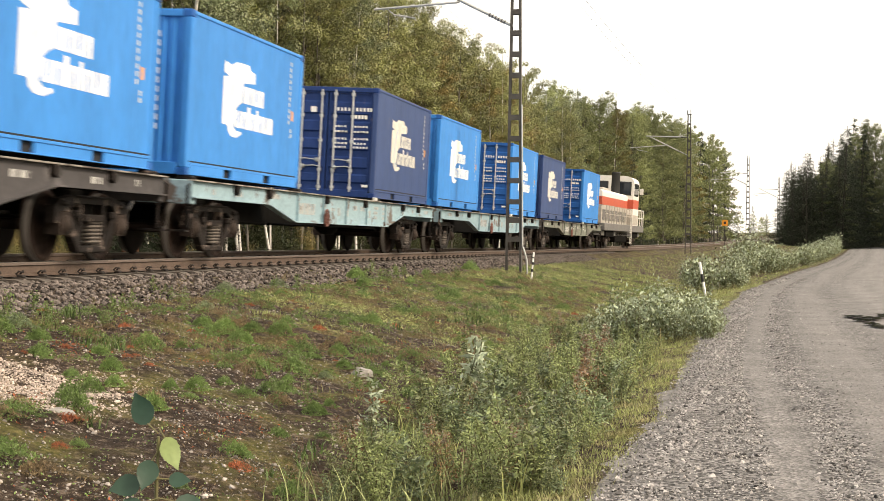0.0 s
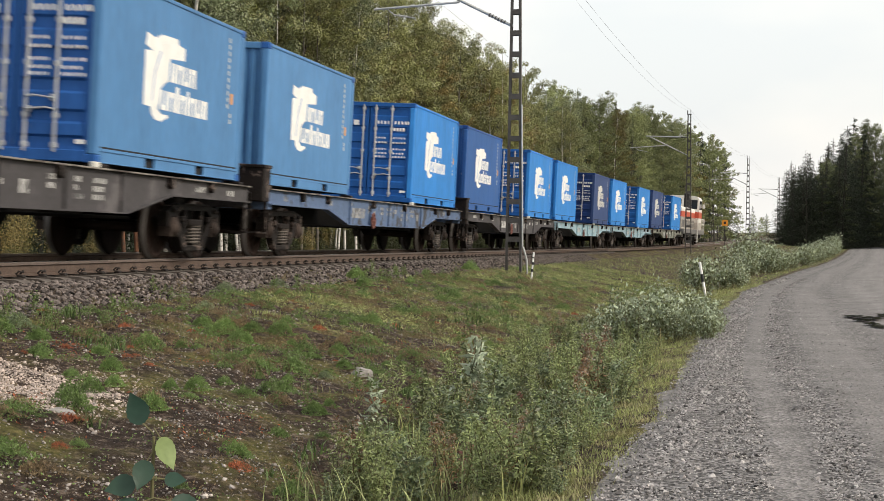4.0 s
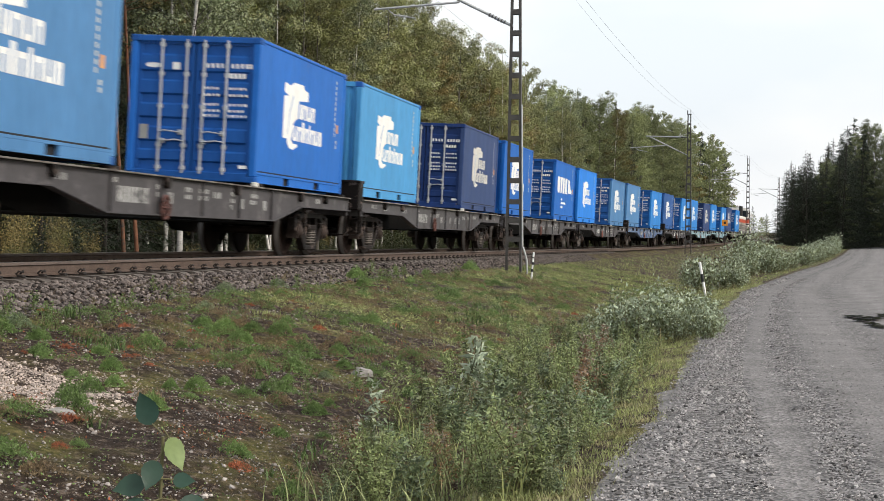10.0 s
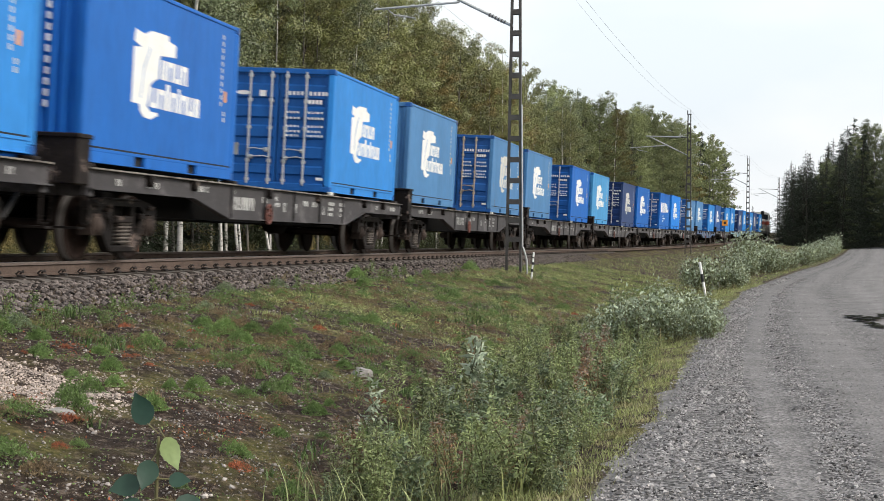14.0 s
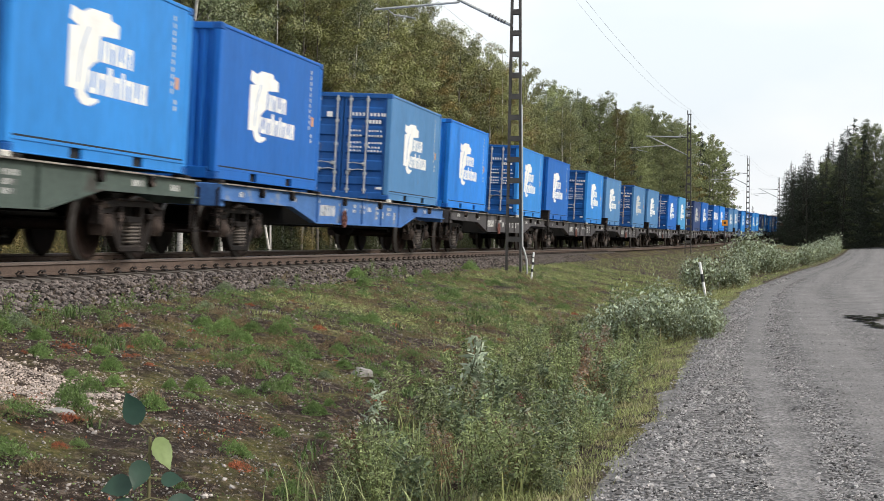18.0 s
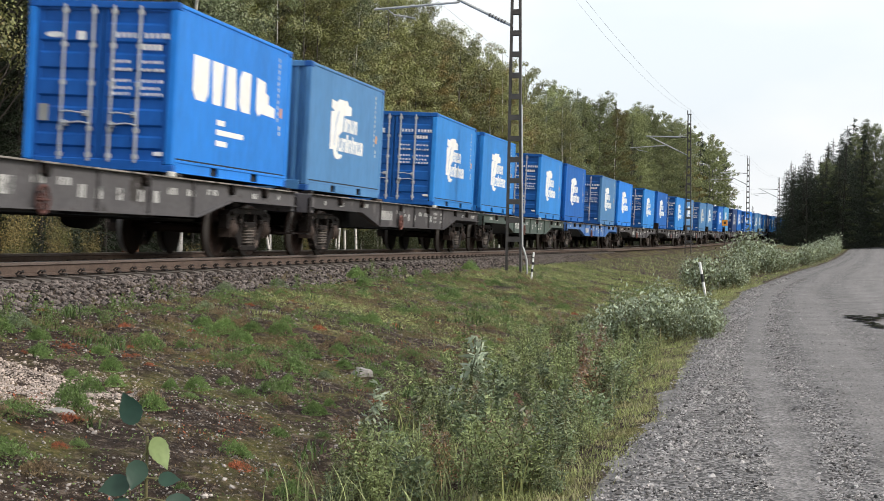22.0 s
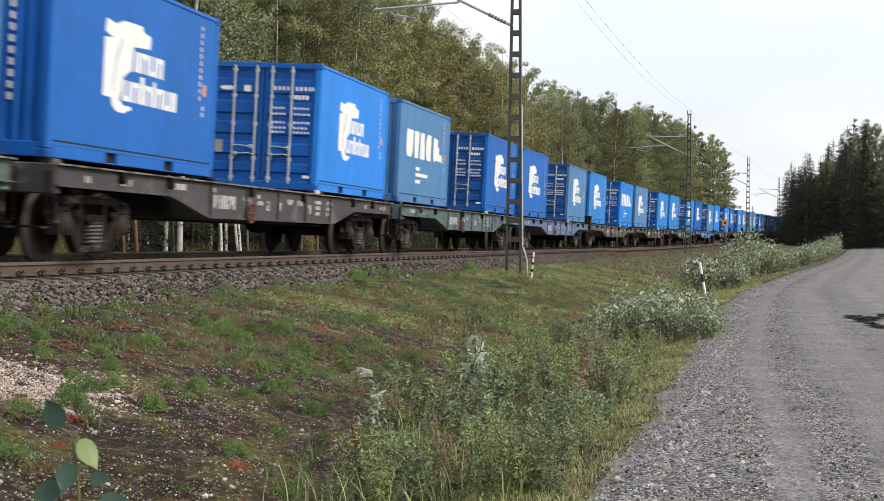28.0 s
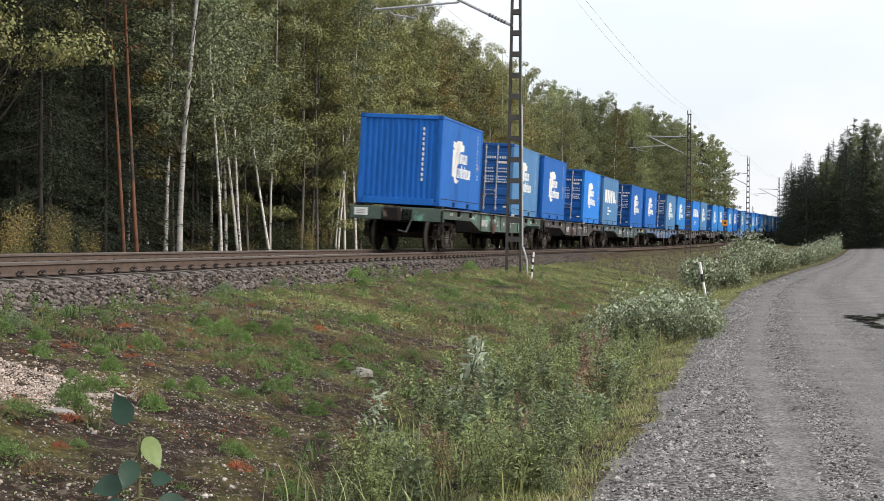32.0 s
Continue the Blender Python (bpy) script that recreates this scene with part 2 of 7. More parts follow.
def road_mat():
    """Packed grey gravel: coarse chippings between smoother wheel tracks."""
    m = bpy.data.materials.new("gravel_road")
    m.use_nodes = True
    n, l = m.node_tree.nodes, m.node_tree.links
    bs = n["Principled BSDF"]
    bs.inputs["Roughness"].default_value, bs.inputs["Specular IOR Level"].default_value = 0.85, 0.25
    uv = n.new("ShaderNodeUVMap")
    uv.uv_map = "road"
    tc = n.new("ShaderNodeTexCoord")
    sep = n.new("ShaderNodeSeparateXYZ")
    l.new(uv.outputs[0], sep.inputs[0])
    wob = n.new("ShaderNodeTexNoise")
    wob.inputs["Scale"].default_value, wob.inputs["Detail"].default_value = 0.35, 3
    l.new(tc.outputs["Object"], wob.inputs["Vector"])
    ad = n.new("ShaderNodeMath")
    ad.operation = "MULTIPLY_ADD"
    ad.inputs[1].default_value = 0.045
    l.new(wob.outputs["Fac"], ad.inputs[0])
    l.new(sep.outputs["X"], ad.inputs[2])
    lane = n.new("ShaderNodeValToRGB")
    while len(lane.color_ramp.elements) < 13:
        lane.color_ramp.elements.new(0.5)
    for e, (p, c) in zip(lane.color_ramp.elements, ((0.0, 0.45), (0.11, 0.5), (0.16, 0.05), (0.24, 0.05), (0.256, 0.5), (0.275, 0.5), (0.295, 0.05), (0.335, 0.08), (0.37, 0.6), (0.49, 0.7), (0.53, 0.3), (0.6, 0.35), (0.66, 0.85))):
        e.position, e.color = p, (c, c, c, 1)
    l.new(ad.outputs[0], lane.inputs[0])
    fine, mid = n.new("ShaderNodeTexNoise"), n.new("ShaderNodeTexNoise")
    for t, s, d in ((fine, 48, 7), (mid, 1.3, 6)):
        t.inputs["Scale"].default_value, t.inputs["Detail"].default_value, t.inputs["Roughness"].default_value = s, d, 0.7
        l.new(tc.outputs["Object"], t.inputs["Vector"])
    chips = n.new("ShaderNodeTexVoronoi")
    chips.inputs["Scale"].default_value = 38
    l.new(tc.outputs["Object"], chips.inputs["Vector"])
    one = n.new("ShaderNodeSeparateColor")
    l.new(chips.outputs["Color"], one.inputs[0])
    cr = n.new("ShaderNodeValToRGB")
    cr.color_ramp.elements[0].position, cr.color_ramp.elements[0].color = 0.12, (0.018, 0.017, 0.017, 1)
    cr.color_ramp.elements[1].position, cr.color_ramp.elements[1].color = 0.97, (0.26, 0.246, 0.24, 1)
    l.new(one.outputs[0], cr.inputs[0])
    fr = n.new("ShaderNodeValToRGB")
    fr.color_ramp.elements[0].position, fr.color_ramp.elements[0].color = 0.36, (0.13, 0.122, 0.118, 1)
    fr.color_ramp.elements[1].position, fr.color_ramp.elements[1].color = 0.66, (0.275, 0.26, 0.252, 1)
    l.new(fine.outputs["Fac"], fr.inputs[0])
    mx = n.new("ShaderNodeMix")
    mx.data_type = "RGBA"
    l.new(lane.outputs[0], mx.inputs["Factor"])
    l.new(cr.outputs[0], mx.inputs["A"])
    l.new(fr.outputs[0], mx.inputs["B"])
    md = n.new("ShaderNodeMapRange")
    md.inputs["From Min"].default_value, md.inputs["From Max"].default_value, md.inputs["To Min"].default_value, md.inputs["To Max"].default_value = 0.3, 0.7, 0.7, 1.2
    l.new(mid.outputs["Fac"], md.inputs["Value"])
    # long streaks left by wheels
    ump, streak, sr, sm = n.new("ShaderNodeMapping"), n.new("ShaderNodeTexNoise"), n.new("ShaderNodeMapRange"), n.new("ShaderNodeMath")
    ump.inputs["Scale"].default_value = (22, 0.5, 1)
    l.new(uv.outputs[0], ump.inputs[0])
    l.new(ump.outputs[0], streak.inputs["Vector"])
    streak.inputs["Scale"].default_value, streak.inputs["Detail"].default_value, streak.inputs["Roughness"].default_value = 1.0, 5, 0.65
    sr.inputs["From Min"].default_value, sr.inputs["From Max"].default_value, sr.inputs["To Min"].default_value, sr.inputs["To Max"].default_value = 0.3, 0.7, 0.86, 1.1
    l.new(streak.outputs["Fac"], sr.inputs["Value"])
    sm.operation = "MULTIPLY"
    l.new(sr.outputs[0], sm.inputs[0])
    l.new(md.outputs[0], sm.inputs[1])
    sc = n.new("ShaderNodeVectorMath")
    sc.operation = "SCALE"
    l.new(mx.outputs["Result"], sc.inputs[0])
    l.new(sm.outputs[0], sc.inputs["Scale"])
    l.new(sc.outputs[0], bs.inputs["Base Color"])
    bp = n.new("ShaderNodeBump")
    bp.inputs["Strength"].default_value, bp.inputs["Distance"].default_value = 0.7, 0.02
    l.new(chips.outputs["Distance"], bp.inputs["Height"])
    l.new(bp.outputs[0], bs.inputs["Normal"])
    return m


SOIL, ROAD = soil_mat(), road_mat()
BALLAST = mat("ballast_stone", (0.112, 0.095, 0.088), 0.9, vary=0.4, scale=8, fine=60, per_island=0.9, bump=0.4, spec=0.15)
ROAD_STONE = mat("road_stone", (0.24, 0.228, 0.222), 0.85, vary=0.25, scale=20, per_island=0.92, bump=0.3, spec=0.2)
SAND = mat("pinkish_sand", (0.37, 0.31, 0.27), 0.9, vary=0.25, scale=20, per_island=0.55, bump=0.3, spec=0.15)
PEBBLE = mat("verge_pebble", (0.27, 0.243, 0.222), 0.85, vary=0.25, scale=20, per_island=0.7, bump=0.3, spec=0.2)
RAIL_RUST = mat("rail_rust", (0.095, 0.066, 0.052), 0.8, vary=0.35, scale=6, fine=50, bump=0.3)
RAIL_TOP = mat("rail_polished", (0.42, 0.41, 0.40), 0.35, 0.9, vary=0.15, scale=2, stretch=(20, 0.6, 1), bump=0.05)
RAIL_GREY = mat("rail_head_rust", (0.14, 0.11, 0.095), 0.6, 0.2, vary=0.25, scale=3, bump=0.1)
SLEEPER = mat("sleeper_concrete", (0.10, 0.085, 0.075), 0.9, vary=0.3, scale=5, bump=0.4)
CLIP = mat("rail_clip_iron", (0.02, 0.016, 0.014), 0.8, vary=0.3, bump=0.1)
STEEL = mat("galvanised_steel", (0.075, 0.070, 0.065), 0.65, 0.25, vary=0.3, scale=4, fine=60, bump=0.12, wear=(0.12, 0.09, 0.07), wear_at=0.66, wear_scale=3)
ARM_STEEL = mat("bright_galvanised_tube", (0.42, 0.43, 0.43), 0.5, 0.3, vary=0.2, scale=4)
DARK_STEEL = mat("dark_steel", (0.07, 0.068, 0.066), 0.6, 0.4, vary=0.3, scale=4)
INSULATOR = mat("insulator_brown", (0.035, 0.03, 0.03), 0.3, vary=0.2)
WIRE = mat("wire_copper_dull", (0.09, 0.09, 0.095), 0.6, 0.3, vary=0.1)
WHITE_PAINT = mat("white_paint", (0.72, 0.72, 0.70), 0.6, vary=0.12, scale=6, wear=(0.35, 0.33, 0.3), wear_at=0.66, wear_scale=5)
BLACK_PAINT = mat("black_paint", (0.02, 0.02, 0.02), 0.6, vary=0.2)
ORANGE = mat("orange_paint", (0.75, 0.28, 0.03), 0.5, vary=0.15)
CONCRETE = mat("concrete", (0.3, 0.28, 0.25), 0.9, vary=0.3, scale=5, bump=0.4)
ROCK = mat("granite_rock", (0.23, 0.215, 0.20), 0.9, vary=0.35, scale=6, fine=40, bump=0.5)
WATER = mat("puddle_water", (0.02, 0.02, 0.02), 0.04, vary=0.1, bump=0.02, spec=0.5)

# ---- ground, road and track ----
PROFILE = ((-900, 2.0), (-120, 0.2), (-40, -0.4), (-14, -0.75), (-6, -0.95), (-4, -0.9), (-2.7, -0.62), (-1.9, -0.27), (-1.3, -0.2), (1.3, -0.30), (1.62, -0.33), (2.1, -0.5),
           (3.0, -0.64), (4.5, -0.93), (6.0, -1.24), (7.0, -1.46), (7.7, -1.52), (8.4, -1.36), (8.9, -1.29), (9.3, -1.38), (14.8, -1.38), (15.2, -1.29), (16.2, -1.38), (18, -1.45), (24, -0.9), (60, -0.2), (900, 3.0))
PQ, PZ = [p[0] for p in PROFILE], [p[1] for p in PROFILE]


def road_edge(s):
    """How far the road's nearer edge lies from the track's centre at s."""
    return float(np.interp(s, (-400, 8, 12, 16, 24, 50, 65, 89, 108, 144, 175, 200, 240, 262, 285, 310), (8.6, 8.62, 8.85, 8.98, 9.1, 9.68, 10.5, 11.5, 12.4, 13.3, 13.8, 14.0, 14.3, 17, 27, 47)))


def profile_q(q, s):
    """The q of the standard cross-section that lies at q here."""
    e = road_edge(s) - 8.9
    if q <= 2.1:
        return q
    if q >= 8.9 + e:
        return q - e
    return 2.1 + (q - 2.1) * 6.8 / (6.8 + e)


def ground_z(q, s):
    p = profile_q(q, s)
    z = float(np.interp(p, PQ, PZ))
    if 1.9 < p < 8.8 or p > 16 or p < -3:
        w = beside(q, s)
        k = 1.0 if p < 8.8 else 2.0
        z += k * (0.07 * noise.noise(w * 0.7) + 0.045 * noise.noise(w * 2.3) + 0.03 * noise.noise(w * 5.0)) * min(1, abs(p - 1.9), abs(8.8 - p) * 1.5)
    return z


def steps(*spans):
    out = []
    for a, b, d in spans:
        n = max(1, round((b - a) / d))
        out += [a + (b - a) * i / n for i in range(n)]
    return out + [spans[-1][1]]


def sheet(name, s_list, q_of, height, mat_, uv_name=None, shift=None):
    """A sheet over rows along the track; q_of(s) gives the row's offsets."""
    vs, fs, uvs = [], [], []
    cols = len(q_of(s_list[0]))
    for s in s_list:
        qs = q_of(s)
        for k, q in enumerate(qs):
            p = beside(q, s, height(q, s))
            vs.append(tuple(p))
            uvs.append((k / (cols - 1) + (shift(s) if shift else 0), s / 10))
    for i in range(len(s_list) - 1):
        for k in range(cols - 1):
            a = i * cols + k
            fs.append((a, a + 1, a + cols + 1, a + cols))
    me = bpy.data.meshes.new(name)
    me.from_pydata(vs, [], fs)
    me.polygons.foreach_set("use_smooth", [True] * len(fs))
    me.materials.append(mat_)
    if uv_name:
        lay = me.uv_layers.new(name=uv_name)
        for lp in me.loops:
            lay.data[lp.index].uv = uvs[lp.vertex_index]
    return new(name, me)


S_ROWS = steps((-1500, -400, 100), (-400, -20, 12), (-20, 4, 1.5), (4, 30, 0.13), (30, 60, 0.35), (60, 130, 1.2), (130, 320, 4), (320, 700, 20), (700, 2500, 200))
Q_BASE = steps((-900, -60, 60), (-60, -6, 3), (-6, -1.3, 0.4), (-1.3, 1.62, 0.4), (1.62, 8.9, 0.11), (8.9, 15.2, 0.9), (15.2, 24, 0.8), (24, 80, 5), (80, 900, 80))


def ground_qs(s):
    e = road_edge(s) - 8.9
    return [q if q <= 2.1 else (q + e if q >= 8.9 else 2.1 + (q - 2.1) * (6.8 + e) / 6.8) for q in Q_BASE]


ground = tagged(sheet("ground", S_ROWS, ground_qs, ground_z, SOIL), "sandy mossy verge and forest floor beside the railway", "ground", kind="structure")


def wheel_track(s):
    """How far the smooth wheel track lies inside the road's edge at s."""
    return float(np.interp(s, (8, 10, 16.6, 30, 60), (1.3, 1.27, 0.9, 0.85, 0.8)))


def road_z(q, s):
    w = beside(q, s)
    u = q - road_edge(s)
    if u < -0.02:
        return ground_z(q, s) - 0.02
    rut = -0.025 * (math.exp(-((u - wheel_track(s) - 0.1) / 0.24) ** 2) + math.exp(-((u - 3.0) / 0.35) ** 2))
    edge = -0.012 if u < 0.1 or u > 5.9 else 0.02
    return -1.275 + edge + rut + 0.02 * noise.noise(w * 0.5) + 0.012 * noise.noise(w * 3)


ROAD_S = steps((-400, -10, 15), (-10, 4, 1.5), (4, 45, 0.3), (45, 120, 1.2), (120, 320, 3))
ROAD_U = (-0.22, 0.0, 0.25, 0.6, 1.0, 1.4, 1.7, 1.9, 2.1, 2.4, 2.8, 3.2, 3.6, 4.0, 4.2, 4.4, 4.8, 5.2, 5.6, 6.0, 6.4)


def road_qs(s):
    e = road_edge(s)
    w = beside(e, s)
    wob = 0.14 * noise.noise(w * 0.4) + 0.08 * noise.noise(w * 1.7)
    return [e + u + (wob if i < 3 else 0) for i, u in enumerate(ROAD_U)]


road = tagged(sheet("road", ROAD_S, road_qs, road_z, ROAD, "road", lambda s: 0.022 + 0.11 * (1.17 - wheel_track(s))), "grey gravel road with worn wheel tracks", "road", kind="structure")

# puddles in the far wheel tracks, broken up by the gravel
puddle_parts = Geo()
for i in range(24):
    pq, ps = rng.uniform(11.95, 13.6), rng.uniform(27.5, 34.5)
    rq, rs = rng.uniform(0.08, 0.26), rng.uniform(0.15, 0.55)
    ring = []
    for k in range(22):
        a = 2 * math.pi * k / 22
        r = 1 + 0.9 * noise.noise(Vector((math.cos(a) * 2.2, math.sin(a) * 2.2, pq * 3 + ps)))
        ring.append(tuple(beside(pq + rq * r * math.cos(a), ps + rs * r * math.sin(a), -1.232)))
    puddle_parts.add([tuple(sum((Vector(p) for p in ring), Vector()) / 22)] + ring, [(0, i + 1, (i + 1) % 22 + 1) for i in range(22)])
thing("puddle", "dark shallow rain puddle broken up by gravel", "puddle", kind="structure", mesh=puddle_parts.mesh("puddle", WATER))


def rail_mesh(q0, s_list):
    """A flat-bottomed rail swept along the canted track."""
    half = [(0.036, 0.0), (0.037, -0.012), (0.035, -0.037), (0.011, -0.05), (0.01, -0.14), (0.03, -0.152), (0.075, -0.163), (0.075, -0.172)]
    prof = half + [(-x, z) for x, z in half[::-1]]
    n, vs, fs = len(prof), [], []
    for s in s_list:
        m = on_track(s)
        for x, z in prof:
            vs.append(tuple(m @ Vector((x + q0, 0, z))))
    for i in range(len(s_list) - 1):
        for k in range(n):
            a, b = i * n + k, i * n + (k + 1) % n
            fs.append((a, b, b + n, a + n))
    me = bpy.data.meshes.new("rail")
    me.from_pydata(vs, [], fs)
    for m in (RAIL_RUST, RAIL_TOP, RAIL_GREY):
        me.materials.append(m)
    idx = []
    for i in range(len(s_list) - 1):
        for k in range(n):
            idx.append(1 if k == n - 1 else (2 if k in (0, 1, n - 2, n - 3) else 0))
    me.polygons.foreach_set("material_index", idx)
    return me


RAIL_S = steps((-400, 0, 20), (0, 120, 2), (120, 420, 6))
rails = []
for q0 in (-0.798, 0.798):
    rails.append(thing("rail", "rusty steel rail with a polished running surface", "rail", "rails of the track", "structure", mesh=rail_mesh(q0, RAIL_S)))

# sleepers and the clips that hold the rails
sleeper_geo = Geo().prism([(-1.3, -0.40), (1.3, -0.40), (1.3, -0.215), (1.2, -0.185), (-1.2, -0.185), (-1.3, -0.215)], "y", -0.13, 0.13).mesh("sleeper", SLEEPER)
clip_geo = Geo()
clip_geo.box(0.055, 0.15, -0.05, 0.05, -0.187, -0.148, 0.012)
clip_geo.tube([(0.06, -0.055, -0.145), (0.10, -0.06, -0.105), (0.135, 0.0, -0.12), (0.10, 0.06, -0.105), (0.06, 0.055, -0.145)], 0.012, 6)
clip_me = clip_geo.mesh("clip", CLIP)
for i in range(130):
    s = 8 + i * 0.61
    sl = thing("sleeper", "weathered concrete railway sleeper bedded in ballast", "sleeper", "sleepers under the rails", m=on_track(s), mesh=sleeper_geo)
    for q0 in ((0.798,) if s > 45 else (0.798, -0.798)):
        part("rail_clip", clip_me, CLIP, sl, m=Matrix.Translation((q0, 0, 0)))


def stone_shape(r):
    """A small angular stone: a jittered octahedron with cut corners."""
    vs = []
    for x, y, z in ((1, 0, 0), (-1, 0, 0), (0, 1, 0), (0, -1, 0), (0, 0, 1), (0, 0, -1)):
        k = rng.uniform(0.7, 1.25)
        vs.append(Vector((x * k + rng.uniform(-0.35, 0.35), y * k + rng.uniform(-0.35, 0.35), z * k * 0.8 + rng.uniform(-0.2, 0.2))) * r)
    return vs


PHI = 1.618
ICO_V = [Vector(v).normalized() for v in ((-1, PHI, 0), (1, PHI, 0), (-1, -PHI, 0), (1, -PHI, 0), (0, -1, PHI), (0, 1, PHI), (0, -1, -PHI), (0, 1, -PHI), (PHI, 0, -1), (PHI, 0, 1), (-PHI, 0, -1), (-PHI, 0, 1))]
ICO_F = [(0, 11, 5), (0, 5, 1), (0, 1, 7), (0, 7, 10), (0, 10, 11), (1, 5, 9), (5, 11, 4), (11, 10, 2), (10, 7, 6), (7, 1, 8), (3, 9, 4), (3, 4, 2), (3, 2, 6), (3, 6, 8), (3, 8, 9), (4, 9, 5), (2, 4, 11), (6, 2, 10), (8, 6, 7), (9, 8, 1)]
ICO_KINDS = []
for k in range(14):
    a, b, c = rng.uniform(0.8, 1.2), rng.uniform(0.7, 1.1), rng.uniform(0.55, 0.85)
    ICO_KINDS.append([Vector((v.x * a, v.y * b, v.z * c)) * rng.uniform(0.75, 1.2) for v in ICO_V])


OCTA = [(0, 2, 4), (2, 1, 4), (1, 3, 4), (3, 0, 4), (2, 0, 5), (1, 2, 5), (3, 1, 5), (0, 3, 5)]


def scatter_stones(name, label, category, spots, material, fine=False):
    g = Geo()
    for p, r in spots:
        turn = Euler((rng.uniform(-0.5, 0.5), rng.uniform(-0.5, 0.5), rng.uniform(0, 6))).to_matrix() * r
        if fine:
            g.add([tuple(p + turn @ v) for v in stone_shape(1)], OCTA)
        else:
            g.add([tuple(p + turn @ v) for v in rng.choice(ICO_KINDS)], ICO_F)
    return thing(name, label, category, kind="stuff", mesh=g.mesh(name, material))


spots = []
for i in range(15000):
    s = 13 + 60 * rng.random() ** 1.7
    q = rng.uniform(0.86, 2.25 + 0.25 * rng.random())
    z = ground_z(q, s)
    spots.append((beside(q, s, z + rng.uniform(-0.01, 0.02)), rng.uniform(0.02, 0.042)))
for i in range(2500):
    s, q = 13 + 50 * rng.random() ** 1.6, rng.uniform(-0.7, 0.7)
    spots.append((beside(q, s, -0.235 - 0.05 * q + rng.uniform(-0.02, 0.01)), rng.uniform(0.02, 0.04)))
scatter_stones("ballast_stones", "grey-brown crushed stone ballast along the rails", "ballast", spots, BALLAST)

spots = []
for i in range(72000):
    s = 6.5 + 62 * rng.random() ** 2.3
    pick, t = rng.random(), wheel_track(s)
    u = rng.uniform(-0.05, 0.5) if pick < 0.17 else rng.uniform(0.3, t - 0.1) if pick < 0.52 else rng.gauss(t + 0.32, 0.14) if pick < 0.72 else rng.uniform(t + 0.45, 5)
    if abs(u - t) < 0.11 and rng.random() < 0.7:
        continue
    q = road_edge(s) + u - 0.05
    spots.append((beside(q, s, road_z(q, s) - 0.001), rng.uniform(0.004, 0.013) * (1.0 if rng.random() < 0.93 else rng.uniform(1.3, 2.4)) * (0.75 if u > 1.8 else 1)))
scatter_stones("road_gravel", "loose grey gravel lying along the road edge", "gravel", spots, ROAD_STONE, True)

spots = []
for i in range(19000):
    s = 8 + 25 * rng.random() ** 1.4
    q = rng.uniform(2.2, 6.6)
    if noise.noise(beside(q, s) * 0.55 + Vector((3, 1, 7))) < -0.1:
        continue
    spots.append((beside(q, s, ground_z(q, s)), rng.uniform(0.004, 0.0115) * (2.3 if rng.random() < 0.05 else 1)))
scatter_stones("verge_pebbles", "pale pebbles strewn over the bare verge soil", "pebbles", spots, PEBBLE)


spots = []
for i in range(14000):
    s, q = rng.gauss(10.9, 0.55), rng.gauss(4.2, 0.36)
    spots.append((beside(q, s, ground_z(q, s)), rng.uniform(0.003, 0.011) * (2.5 if rng.random() < 0.03 else 1)))
scatter_stones("sandy_patch", "bare patch of pale pinkish sand and gravel on the verge", "gravel", spots, SAND)


